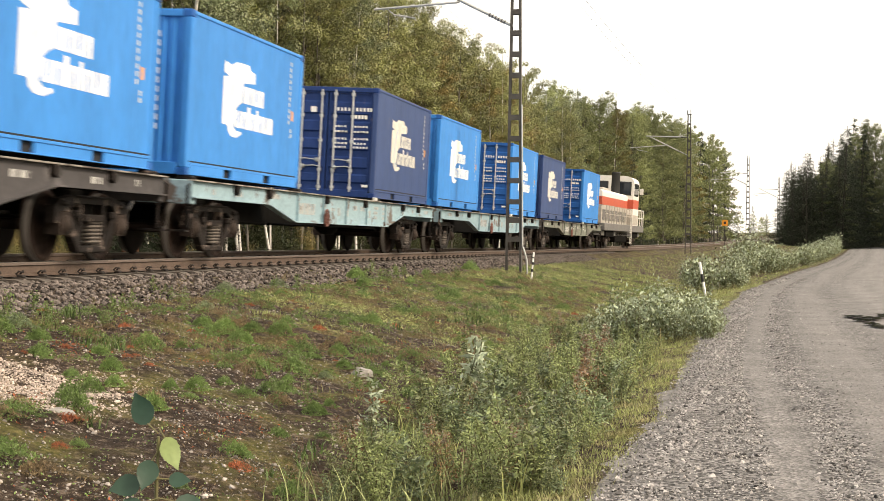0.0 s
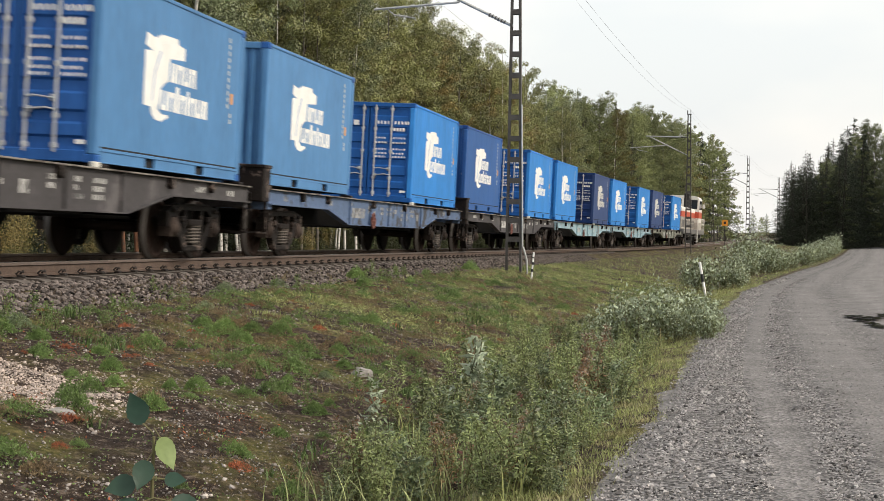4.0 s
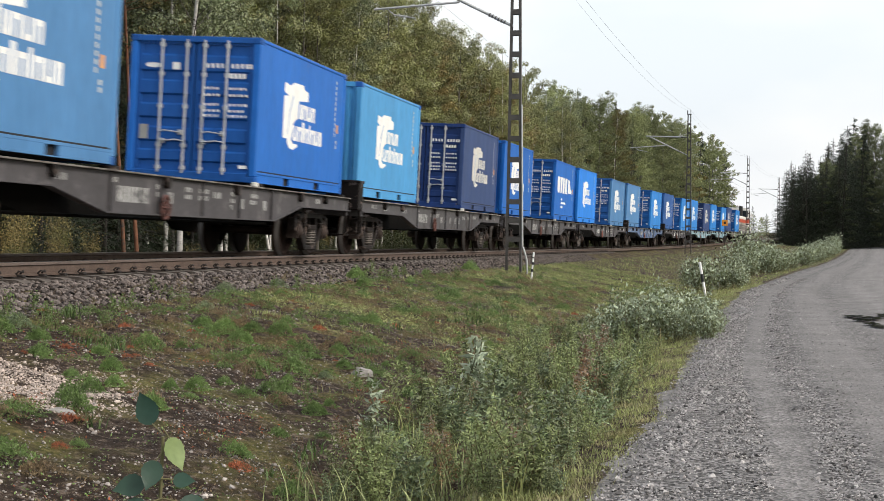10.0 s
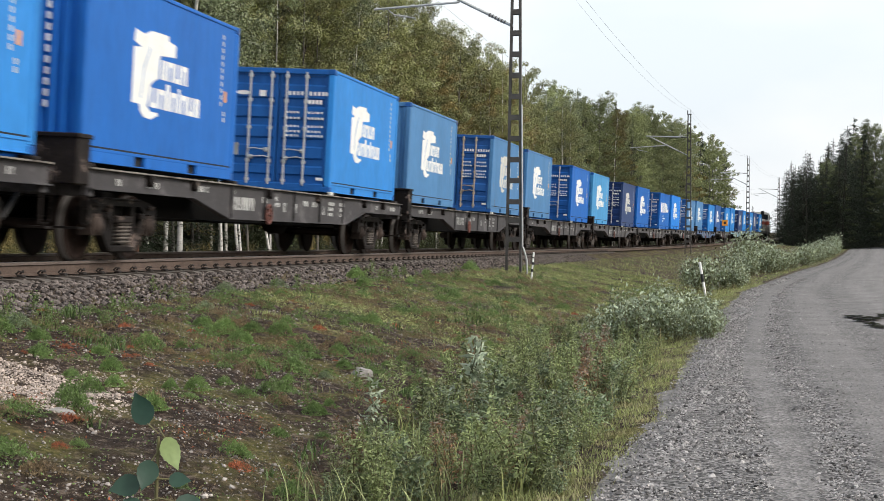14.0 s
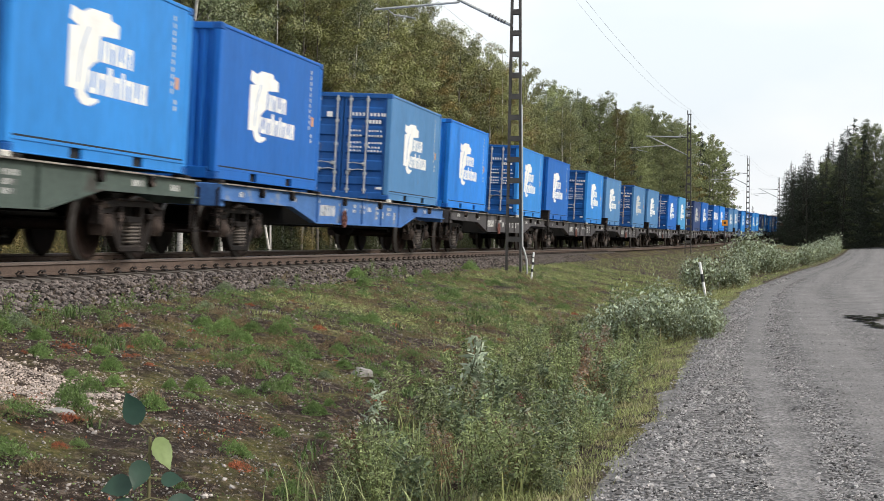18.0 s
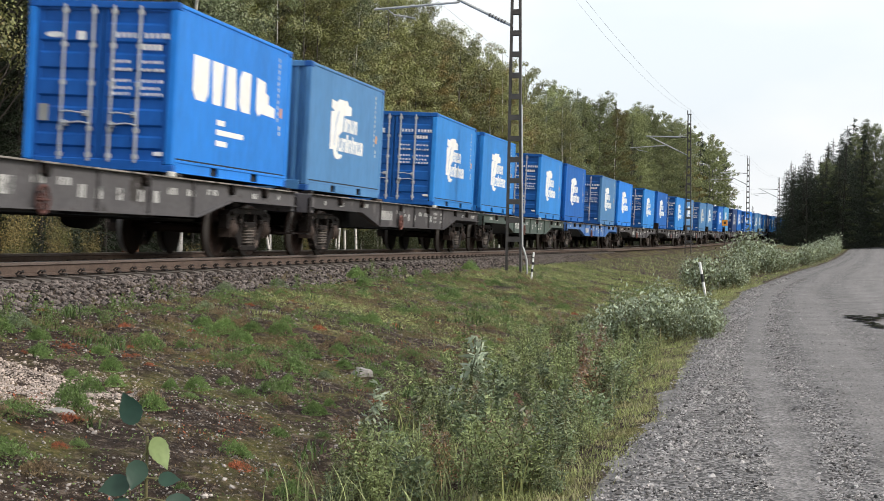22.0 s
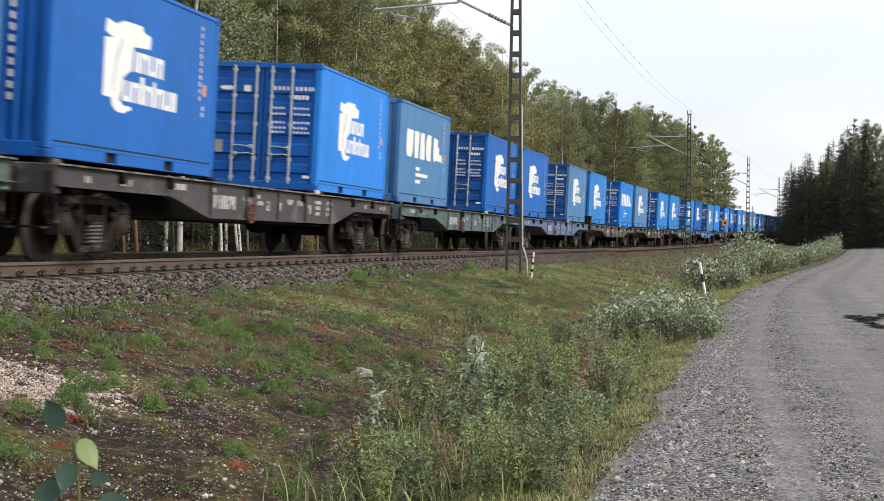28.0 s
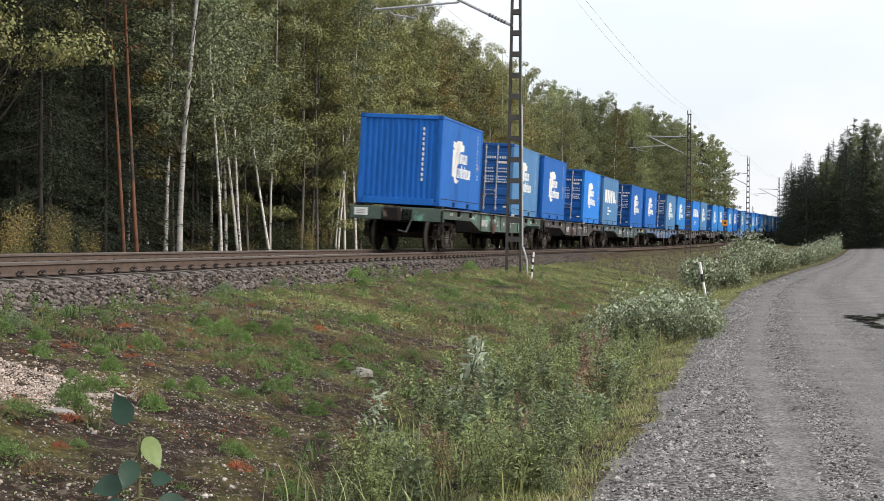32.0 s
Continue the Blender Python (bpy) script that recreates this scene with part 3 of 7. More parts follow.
# ---- overhead line masts ----
def lattice_mast(s, q, near):
    """Two channel legs with battens, a cantilever arm over the track, and wires' fittings."""
    z0 = ground_z(q, s)
    me = thing("catenary_mast", "grey steel lattice mast carrying the overhead line", "mast", "masts beside the track", m=upright(q, s, 0, lean_y=0.35))
    top, foot = 9.6, z0 - 0.05
    wb, wt = 0.235, 0.115
    for sd in (-1, 1):
        g = Geo()
        pts = [(sd * wb, 0, foot), (sd * wt, 0, top)]
        for y0, y1, x0, x1 in ((-0.075, 0.075, 0.0, 0.012), (-0.075, -0.063, -0.055, 0.0), (0.063, 0.075, -0.055, 0.0)):
            vs = []
            for (x, _, z) in pts:
                vs += [(x + sd * x0, y0, z), (x + sd * x1, y0, z), (x + sd * x1, y1, z), (x + sd * x0, y1, z)]
            fs = [(0, 1, 5, 4), (1, 2, 6, 5), (2, 3, 7, 6), (3, 0, 4, 7), (3, 2, 1, 0), (4, 5, 6, 7)]
            g.add(vs, fs if sd > 0 else [f[::-1] for f in fs])
        part("mast_leg", g, STEEL, me)
    z = 0.35
    while z < top - 0.1:
        w = wb + (wt - wb) * (z - foot) / (top - foot)
        g = Geo()
        for y in (-0.082, 0.076):
            g.box(-w - 0.01, w + 0.01, y, y + 0.006, z - 0.075, z + 0.075)
        part("batten", g, STEEL, me)
        z += 0.62 if z > 1 else 0.55
    part("foundation", Geo().box(-0.34, 0.34, -0.28, 0.28, foot - 0.6, z0 - 0.1, 0.04), CONCRETE, me, "weathered concrete foundation block")
    # cantilever: everything reaches towards the track (negative x)
    part("insulator", Geo().lathe([(-0.62, 0.02)] + [(-0.6 + 0.045 * k, 0.06 if k % 2 else 0.03) for k in range(11)] + [(-0.1, 0.02)], "x", 10, (0, 0, 7.95)), INSULATOR, me)
    part("top_tube", Geo().tube([(-0.05, 0, 7.95), (-3.15, 0, 8.05)], 0.042, 8), ARM_STEEL, me)
    part("diagonal_tube", Geo().tube([(-0.1, 0, 6.62), (-2.85, 0, 8.0)], 0.042, 8), ARM_STEEL, me)
    d = Vector((-2.75, 0, 1.38)).normalized()
    g = Geo()
    for k in range(12):
        a = Vector((-0.28, 0, 6.71)) + d * (0.05 * k)
        g.tube([a, a + d * 0.03], 0.062 if k % 2 else 0.04, 10)
    part("insulator", g, INSULATOR, me)
    part("registration_tube", Geo().tube([(-1.7, 0, 7.36), (-4.3, 0, 7.2)], 0.032, 8), ARM_STEEL, me)
    part("steady_arm", Geo().tube([(-3.9, 0.02, 7.2), (-3.7, 0.02, 7.03), (-3.05, 0.02, 6.92)], 0.022, 6), ARM_STEEL, me)
    part("pole_cap", Geo().box(-0.16, 0.16, -0.08, 0.08, top - 0.02, top + 0.03, 0.01).tube([(0.1, 0, top), (0.1, 0, top + 0.35)], 0.02, 6), DARK_STEEL, me)
    g = Geo().tube([(-0.13, 0.02, top + 0.02), (-0.13, 0.02, top + 0.3)], 0.035, 8)
    part("line_insulator", g, INSULATOR, me)
    if near:
        part("earth_cable_pipe", Geo().tube([(wb - 0.02, -0.075, 4.3), (wb + 0.035, -0.075, 0.15), (wb + 0.09, -0.08, 0.02), (wb + 0.17, -0.1, -0.25), (wb + 0.2, -0.1, -0.75)], 0.026, 8), ARM_STEEL, me, "pale cable pipe running down the leg")
    return me


MASTS = (44.4, 112.0, 178.0, 246.0)
for i, s in enumerate(MASTS):
    lattice_mast(s, 3.1, i == 0)


def wire(name, label, pts, r, sag):
    g, line = Geo(), []
    for a, b in zip(pts, pts[1:]):
        a, b = Vector(a), Vector(b)
        for k in range(12):
            t = k / 12
            p = a.lerp(b, t)
            p.z -= sag * 4 * t * (1 - t)
            line.append(p)
    g.tube(line + [Vector(pts[-1])], r, 5, False)
    return thing(name, label, "wire", "overhead line", mesh=g.mesh(name, WIRE))


WIRE_S = (-90, -23, *MASTS, 312, 378)
wire("contact_wire", "thin taut contact wire above the track", [beside(0.05, s, 6.92) for s in WIRE_S], 0.0042, 0.03)
wire("catenary_wire", "thin sagging catenary wire above the track", [beside(0.0, s, 8.08) for s in WIRE_S], 0.0042, 0.75)
wire("return_wire", "thin return wire strung along the mast tops", [beside(2.97, s, 9.9) for s in WIRE_S], 0.0042, 0.8)
wire("feeder_wire", "thin feeder wire strung along the mast tops", [beside(3.2, s, 9.95) for s in WIRE_S], 0.0042, 0.6)


# ---- posts and signs ----
def marker_post(q, s, h, lean, bands, w=0.045):
    z0 = ground_z(q, s)
    p = thing("marker_post", "leaning white roadside marker post with dark band", "post", "roadside marker posts", m=upright(q, s, z0, lean_y=lean))
    part("stake", Geo().tube([(0, 0, -0.1), (0, 0, h * 0.97), (0, 0, h)], [w, w, w * 0.6], 8), WHITE_PAINT, p)
    for a, b in bands:
        part("band", Geo().tube([(0, 0, a), (0, 0, b)], w + 0.004, 8), BLACK_PAINT, p, "black painted band")
    return p


marker_post(3.95, 42.2, 0.84, 5, ((0.28, 0.36), (0.48, 0.56), (0.66, 0.7)), 0.026)
marker_post(8.45, 50.5, 1.16, -10, ((0.5, 0.76),), 0.045)
marker_post(10.75, 134.0, 0.95, -5, ((0.35, 0.55),), 0.055)
marker_post(11.9, 165.0, 0.9, -18, ((0.4, 0.6),), 0.055)
sign = thing("track_sign", "small square orange sign on a thin grey post", "sign", m=upright(3.1, 146, 0))
part("sign_post", Geo().tube([(0, 0, -0.7), (0, 0, 2.2)], 0.035, 8), STEEL, sign)
part("sign_plate", Geo().box(-0.27, 0.27, -0.04, -0.02, 1.75, 2.3, 0.005), ORANGE, sign)
part("sign_mark", Geo().box(-0.1, 0.1, -0.047, -0.0405, 1.92, 2.13), BLACK_PAINT, sign)

# ---- the train ----
def paint(name, base, rust=0.70):
    return mat(name, base, 0.5, vary=0.16, scale=0.9, fine=9, bump=0.08, bump_d=0.006, wear=(0.16, 0.12, 0.1), wear_at=rust, wear_scale=3.2, wear_soft=0.1, per_object=0.07, stretch=(1, 1, 0.35), spec=0.18)


BOX_PAINT = {
    "light": paint("light_blue_container_paint", (0.03, 0.215, 0.59)),
    "bright": paint("bright_blue_container_paint", (0.02, 0.205, 0.68)),
    "royal": paint("royal_blue_container_paint", (0.014, 0.125, 0.46)),
    "steel": paint("faded_steel_blue_container_paint", (0.075, 0.205, 0.41), 0.66),
    "cyan": paint("faded_cyan_blue_container_paint", (0.065, 0.275, 0.54), 0.68),
    "navy": paint("faded_navy_container_paint", (0.035, 0.065, 0.17), 0.64),
    "slate": paint("dull_dark_blue_container_paint", (0.03, 0.105, 0.31), 0.66),
}
# darker copies of the side paints: the door ends' shade is in the colour
SHADED_DOOR_PAINT = {k: paint("door_" + k, c, r) for k, c, r in (("light", (0.013, 0.095, 0.33), 0.7), ("bright", (0.011, 0.095, 0.37), 0.7), ("royal", (0.011, 0.08, 0.30), 0.7), ("steel", (0.02, 0.095, 0.31), 0.62), ("cyan", (0.015, 0.1, 0.38), 0.68), ("navy", (0.014, 0.04, 0.15), 0.64), ("slate", (0.012, 0.055, 0.22), 0.66))}
COLOUR_WORDS = {"light": "light blue", "bright": "bright blue", "royal": "royal blue", "steel": "faded steel-blue", "cyan": "faded cyan-blue", "navy": "faded dark navy", "slate": "dull dark blue"}
MARK = mat("white_marking", (0.78, 0.78, 0.76), 0.6, vary=0.1, scale=4, wear=(0.35, 0.42, 0.5), wear_at=0.69, wear_scale=6)
MARK_OLD = mat("yellowed_marking", (0.56, 0.55, 0.50), 0.6, vary=0.15, scale=4, wear=(0.3, 0.38, 0.48), wear_at=0.6, wear_scale=6)
BAR_METAL = mat("locking_bar_metal", (0.42, 0.44, 0.46), 0.5, 0.4, vary=0.2, scale=6)
RUSTY_BAR = mat("rusty_locking_bar", (0.36, 0.31, 0.24), 0.7, 0.1, vary=0.3, scale=6)
# near-black: the shade inside pockets and under the floor is put into it
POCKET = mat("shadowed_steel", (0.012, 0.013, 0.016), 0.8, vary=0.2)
LINE = mat("thin_blue_line", (0.25, 0.36, 0.55), 0.6, vary=0.2)
STICKER = mat("orange_sticker", (0.75, 0.33, 0.06), 0.5, vary=0.15)
PLATE = mat("data_plate", (0.3, 0.3, 0.28), 0.5, 0.3, vary=0.2)
CL, CW, CH = 3.029, 1.219, 2.591
MESHES = {}


def shared(key, make, material):
    if key not in MESHES:
        MESHES[key] = make().mesh(key[0] if isinstance(key, tuple) else key, material)
    return MESHES[key]


def panel_profile(a, b, pitch, depth, slope):
    """Points of a corrugated line from a to b: (along, inward)."""
    n = max(1, int(round((b - a) / pitch)))
    p = (b - a) / n
    pts = [(a, 0.0)]
    for i in range(n):
        x = a + i * p
        pts += [(x + p * 0.28, 0.0), (x + p * (0.28 + slope), depth), (x + p * 0.78, depth), (x + p * (0.78 + slope), 0.0)]
    return pts + [(b, 0.0)]


def side_panel(sd):
    g, vs = Geo(), []
    pts = panel_profile(-2.87, 2.87, 0.82, 0.002, 0.03)
    for y, d in pts:
        x = sd * (1.203 - d)
        vs += [(x, y, 0.21), (x, y, 2.52)]
    g.add(vs, [((2 * i, 2 * i + 2, 2 * i + 3, 2 * i + 1) if sd > 0 else (2 * i, 2 * i + 1, 2 * i + 3, 2 * i + 2)) for i in range(len(pts) - 1)])
    return g


def end_panel():
    g, vs = Geo(), []
    pts = panel_profile(-1.08, 1.08, 0.168, 0.036, 0.14)
    for x, d in pts:
        vs += [(x, 2.995 - d, 0.2), (x, 2.995 - d, 2.47)]
    return g.add(vs, [(2 * i, 2 * i + 1, 2 * i + 3, 2 * i + 2) for i in range(len(pts) - 1)])


def roof_panel():
    g, vs = Geo(), []
    pts = panel_profile(-2.9, 2.9, 0.21, 0.018, 0.12)
    for y, d in pts:
        vs += [(-1.17, y, 2.575 - d), (1.17, y, 2.575 - d)]
    return g.add(vs, [(2 * i, 2 * i + 1, 2 * i + 3, 2 * i + 2) for i in range(len(pts) - 1)])


def door_leaf(sd):
    """A door with pressed horizontal ribs, on the rear (negative y) end."""
    g, vs = Geo(), []
    x0, x1 = (0.012, 1.085) if sd > 0 else (-1.085, -0.012)
    zs = [(0.2, 0.0)]
    for a, b in ((0.33, 0.55), (0.68, 0.96), (1.10, 1.38), (1.52, 1.80), (1.94, 2.26)):
        zs += [(a, 0.0), (a + 0.035, -0.038), (b - 0.035, -0.038), (b, 0.0)]
    zs.append((2.46, 0.0))
    for z, d in zs:
        vs += [(x0 + 0.07, -2.955 + d, z), (x1 - 0.07, -2.955 + d, z)]
    g.add(vs, [(2 * i, 2 * i + 1, 2 * i + 3, 2 * i + 2) for i in range(len(zs) - 1)])
    for a, b in ((x0, x0 + 0.075), (x1 - 0.075, x1)):
        g.box(a, b, -2.985, -2.94, 0.19, 2.47, 0.008)
    g.box(x0, x1, -2.985, -2.94, 0.17, 0.215).box(x0, x1, -2.985, -2.94, 2.44, 2.48)
    return g


def lock_bar(x):
    g = Geo().tube([(x, -3.02, 0.13), (x, -3.02, 2.52)], 0.024, 8)
    for z in (0.22, 0.62, 1.32, 1.9, 2.42):
        g.box(x - 0.045, x + 0.045, -3.035, -2.985, z - 0.035, z + 0.035, 0.008)
    return g


def handle(x, z, d):
    return Geo().tube([(x, -3.045, z), (x + d * 0.13, -3.07, z + 0.02), (x + d * 0.42, -3.06, z - 0.01)], 0.014, 6).box(min(x + d * 0.36, x + d * 0.44), max(x + d * 0.36, x + d * 0.44), -3.05, -2.99, z - 0.05, z + 0.04, 0.006)


def flat(poly, sd, x=1.2055):
    """A thin painted shape on a side wall; poly in (along the reading direction, height)."""
    pts = [(u if sd > 0 else -u, w) for u, w in poly]
    return Geo().prism(pts if sd > 0 else pts[::-1], "x", sd * 1.196, sd * x)


def merge(*geos):
    g = Geo()
    for o in geos:
        g.add(o.v, o.f)
    return g


def rect(u0, u1, w0, w1, slant=0.0):
    return [(u0, w0), (u1, w0), (u1 + slant, w1), (u0 + slant, w1)]


def blocks(u0, w0, row, sd):
    """A row of plain upright blocks with slots cut from above or below in turn."""
    g, u = Geo(), u0
    for k, (wd, hh) in enumerate(row):
        a, b, t = u, u + wd, 0.088
        if wd < 0.15:
            poly = rect(a, b, w0, w0 + hh)
        elif k % 2:
            poly = [(a, w0), (a + t, w0), (a + t, w0 + hh - 0.075), (b - t, w0 + hh - 0.075), (b - t, w0), (b, w0), (b, w0 + hh), (a, w0 + hh)]
        else:
            poly = [(a, w0), (b, w0), (b, w0 + hh), (b - t, w0 + hh), (b - t, w0 + 0.075), (a + t, w0 + 0.075), (a + t, w0 + hh), (a, w0 + hh)]
        o = flat(poly, sd)
        g.add(o.v, o.f)
        u = b + 0.042
    return g


def marks(c, mark, sd, mm):
    """The painted device on a side: plain shapes only."""
    def add(name, key, poly, lab, parent, x=1.2055):
        return part(name, shared((name, key, sd, mm.name), lambda: flat(poly, sd, x), mm), mm, parent, lab)
    if mark == "blocks":
        a = add("block_mark", 0, [(-2.25, 1.34), (-2.1, 1.2), (-1.67, 1.2), (-1.52, 1.34), (-1.52, 1.9), (-2.25, 1.9)], "broad white painted block", c)
        add("block_mark", 1, [(-1.3, 1.2), (-0.9, 1.2), (-0.82, 1.9), (-1.38, 1.9)], "", a)
        add("block_mark", 2, [(-0.66, 1.2), (-0.1, 1.2), (-0.2, 1.9), (-0.66, 1.9)], "", a)
        add("block_mark", 3, [(0.04, 1.34), (0.18, 1.2), (0.64, 1.2), (0.64, 1.9), (0.18, 1.9), (0.04, 1.76)], "", a)
        add("square_cluster", 0, [(0.98, 1.3), (1.12, 1.2), (1.3, 1.26), (2.1, 1.24), (2.1, 1.42), (1.7, 1.46), (1.7, 1.62), (1.5, 1.66), (1.5, 1.84), (0.98, 1.88)], "", a)
        for k, (u0, u1, w0, w1) in enumerate(((-1.05, -0.65, 0.88, 0.97), (-1.05, 0.35, 0.72, 0.81), (-1.05, -0.5, 0.54, 0.63))):
            add("text_bar", k, rect(u0, u1, w0, w1), "", a)
        return
    e = add("emblem", 0, [(-1.42, 0.93), (-1.14, 0.93), (-1.1, 0.83), (-0.95, 0.755), (-0.72, 0.74), (-0.42, 0.82), (-0.46, 0.86), (-0.7, 0.85), (-0.86, 0.92), (-0.80, 1.02), (-0.76, 1.24), (-0.6, 1.32), (-0.46, 1.36), (-0.45, 1.62), (-0.42, 1.70),
                          (0.18, 1.74), (0.18, 1.92), (-0.1, 1.95), (-0.15, 2.03), (-0.78, 2.02), (-1.06, 1.94), (-1.38, 1.98), (-1.42, 1.8), (-1.15, 1.745), (-1.42, 1.72)], "white painted banner shape", c)
    for k, (u0, w0, row) in enumerate(((-0.38, 1.36, ((0.2, 0.29), (0.26, 0.29), (0.26, 0.29), (0.24, 0.29))), (-0.74, 0.92, ((0.26, 0.29), (0.26, 0.29), (0.14, 0.39), (0.26, 0.29), (0.09, 0.37), (0.26, 0.29), (0.26, 0.29), (0.2, 0.29))))):
        tagged(part("word_bar", shared(("word_bar", k, sd, mm.name), lambda: blocks(u0, w0, row, sd), mm), mm, e), kind="stuff")
    part("banner_line", shared(("banner_line", sd), lambda: flat([(-1.12, 1.02), (-1.09, 1.02), (-1.0, 1.45), (-0.8, 1.76), (-0.84, 1.78), (-1.05, 1.46)], sd, 1.2075), LINE), LINE, e)


def door_writing():
    g, r = Geo(), random.Random(3)
    def bar(x0, x1, z0, z1):
        g.box(x0, x1, -3.0, -2.9965, z0, z1)
    for x in (0.22, 0.31, 0.40, 0.49, 0.68, 0.77, 0.86, 0.95, 1.02):
        bar(x, x + 0.05, 2.03, 2.11)
    for x in (0.66, 0.74, 0.82, 0.9):
        bar(x, x + 0.055, 1.85, 1.94)
    for k, z in enumerate((1.69, 1.57, 1.40, 1.29, 1.2)):
        for a, b in ((0.2, 0.52), (0.66, 1.0)):
            x = a
            while x < b - 0.03:
                w = r.uniform(0.03, 0.07)
                bar(x, min(b, x + w * 0.8), z - 0.045, z)
                x += w + 0.025
    bar(0.9, 1.05, 0.25, 0.31)
    bar(-0.42, -0.28, 1.98, 2.11)
    g.add([(-0.78 + 0.16 * math.cos(a), -2.9965, 2.05 + 0.045 * math.sin(a)) for a in [k * math.pi / 8 for k in range(16)]], [tuple(range(16))])
    return g


def end_writing():
    g = Geo()
    for k in range(11):
        z = 2.2 - 0.145 * k
        g.box(-0.69, -0.635, 2.99, 2.9985, z - 0.045, z + 0.045)
    return g


def bottom_rail(sd):
    g = Geo()
    a, b = (1.165, 1.219) if sd > 0 else (-1.219, -1.165)
    for z0, z1 in ((0.155, 0.21), (0.0, 0.03)):
        g.box(a, b, -2.87, 2.87, z0 + 0.012, z1, 0.004)
    for y0, y1 in ((-2.87, -1.25), (-0.87, 0.87), (1.25, 2.87)):
        g.box(a + 0.012 * (sd > 0), b - 0.012 * (sd < 0) - 0.012 * (sd > 0), y0, y1, 0.03, 0.167)
    return g


def container(colour, mark, rusty, near):
    """A twenty-foot container, its base centre at the origin, doors at negative y."""
    pm, dm = BOX_PAINT[colour], SHADED_DOOR_PAINT[colour]
    what = "four white block shapes" if mark == "blocks" else "white banner emblem"
    c = thing("shipping_container", COLOUR_WORDS[colour] + " shipping container with " + what + (" and rust-stained doors" if rusty else " on its side"), "container", "containers on the train")
    bm = RUSTY_BAR if rusty else BAR_METAL
    for sd in (-1, 1):
        part("side_panel", shared(("side_panel", sd, colour), lambda: side_panel(sd), pm), pm, c)
        part("bottom_rail", shared(("bottom_rail", sd, colour), lambda: bottom_rail(sd), pm), pm, c)
        # black strip proud of the panel's foot, drawn as a line of shadow
        part("panel_seam", shared(("panel_seam", sd), lambda: Geo().box(min(sd * 1.19, sd * 1.2065), max(sd * 1.19, sd * 1.2065), -2.86, 2.86, 0.211, 0.236), POCKET), POCKET, c, "dark strip of painted shade above the bottom rail")
        for y in (-1.06, 1.06):
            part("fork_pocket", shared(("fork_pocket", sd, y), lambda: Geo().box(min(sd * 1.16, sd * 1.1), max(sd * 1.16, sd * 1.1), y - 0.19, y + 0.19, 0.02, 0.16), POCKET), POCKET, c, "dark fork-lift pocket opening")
        part("top_rail", shared(("top_rail", sd, colour), lambda: Geo().box(min(sd * 1.155, sd * 1.217), max(sd * 1.155, sd * 1.217), -2.87, 2.87, 2.52, 2.58, 0.008), pm), pm, c)
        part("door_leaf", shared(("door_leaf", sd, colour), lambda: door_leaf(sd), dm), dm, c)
        mm = MARK_OLD if colour in ("navy",) or rusty else MARK
        if sd == near:
            marks(c, mark, sd, mm)
            part("sticker", shared(("sticker", sd), lambda: flat(rect(2.42, 2.54, 1.28, 1.46), sd), STICKER), STICKER, c, "small orange sticker")
            tagged(part("side_marking", shared(("side_marking", sd), lambda: merge(*[flat(rect(2.25, 2.31, 2.3 - 0.11 * k, 2.37 - 0.11 * k), sd) for k in range(11)], *[flat(rect(2.40, 2.47, 0.95 + 0.1 * k, 1.02 + 0.1 * k), sd) for k in range(2)]), MARK_OLD), MARK_OLD, c), kind="stuff")
        for ey in (-1, 1):
            def post(sd=sd, ey=ey):
                return Geo().box(min(sd * 1.09, sd * 1.217), max(sd * 1.09, sd * 1.217), min(ey * 2.87, ey * 3.027), max(ey * 2.87, ey * 3.027), 0.118, 2.473, 0.015)
            part("corner_post", shared(("corner_post", sd, ey, colour), post, pm), pm, c)
            for z in (0.0, 2.473):
                def casting(sd=sd, ey=ey, z=z):
                    return Geo().box(min(sd * 1.057, sd * 1.219), max(sd * 1.057, sd * 1.219), min(ey * 2.851, ey * 3.029), max(ey * 2.851, ey * 3.029), z, z + 0.118, 0.012).box(min(sd * 1.2, sd * 1.2205), max(sd * 1.2, sd * 1.2205), min(ey * 2.90, ey * 2.98), max(ey * 2.90, ey * 2.98), z + 0.03, z + 0.09)
                # castings share the doors' shade-darkened colour
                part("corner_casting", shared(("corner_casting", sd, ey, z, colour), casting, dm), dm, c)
    part("end_panel", shared(("end_panel", colour), end_panel, pm), pm, c)
    part("end_sill", shared(("end_sill", colour), lambda: Geo().box(-1.06, 1.06, 2.95, 3.025, 0.01, 0.2, 0.01), pm), pm, c)
    part("end_header", shared(("end_header", colour), lambda: Geo().box(-1.06, 1.06, 2.95, 3.02, 2.47, 2.585, 0.01), pm), pm, c)
    tagged(part("end_marking", shared("end_marking", end_writing, MARK), MARK, c), kind="stuff")
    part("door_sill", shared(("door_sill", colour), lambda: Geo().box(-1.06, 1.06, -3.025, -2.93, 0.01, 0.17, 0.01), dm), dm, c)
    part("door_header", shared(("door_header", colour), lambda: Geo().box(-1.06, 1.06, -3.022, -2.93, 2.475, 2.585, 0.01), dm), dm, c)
    part("roof", shared(("roof", colour), roof_panel, pm), pm, c)
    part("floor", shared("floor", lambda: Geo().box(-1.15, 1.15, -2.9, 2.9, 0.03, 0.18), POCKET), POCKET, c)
    for x in (-0.62, -0.15, 0.18, 0.61):
        part("locking_bar", shared(("locking_bar", x, rusty), lambda: lock_bar(x), bm), bm, c)
        z, d = (0.86, 1) if x in (-0.62, 0.18) else (0.70, -1)
        part("handle", shared(("handle", x, rusty), lambda: handle(x, z, d), bm), bm, c, "locking handle")
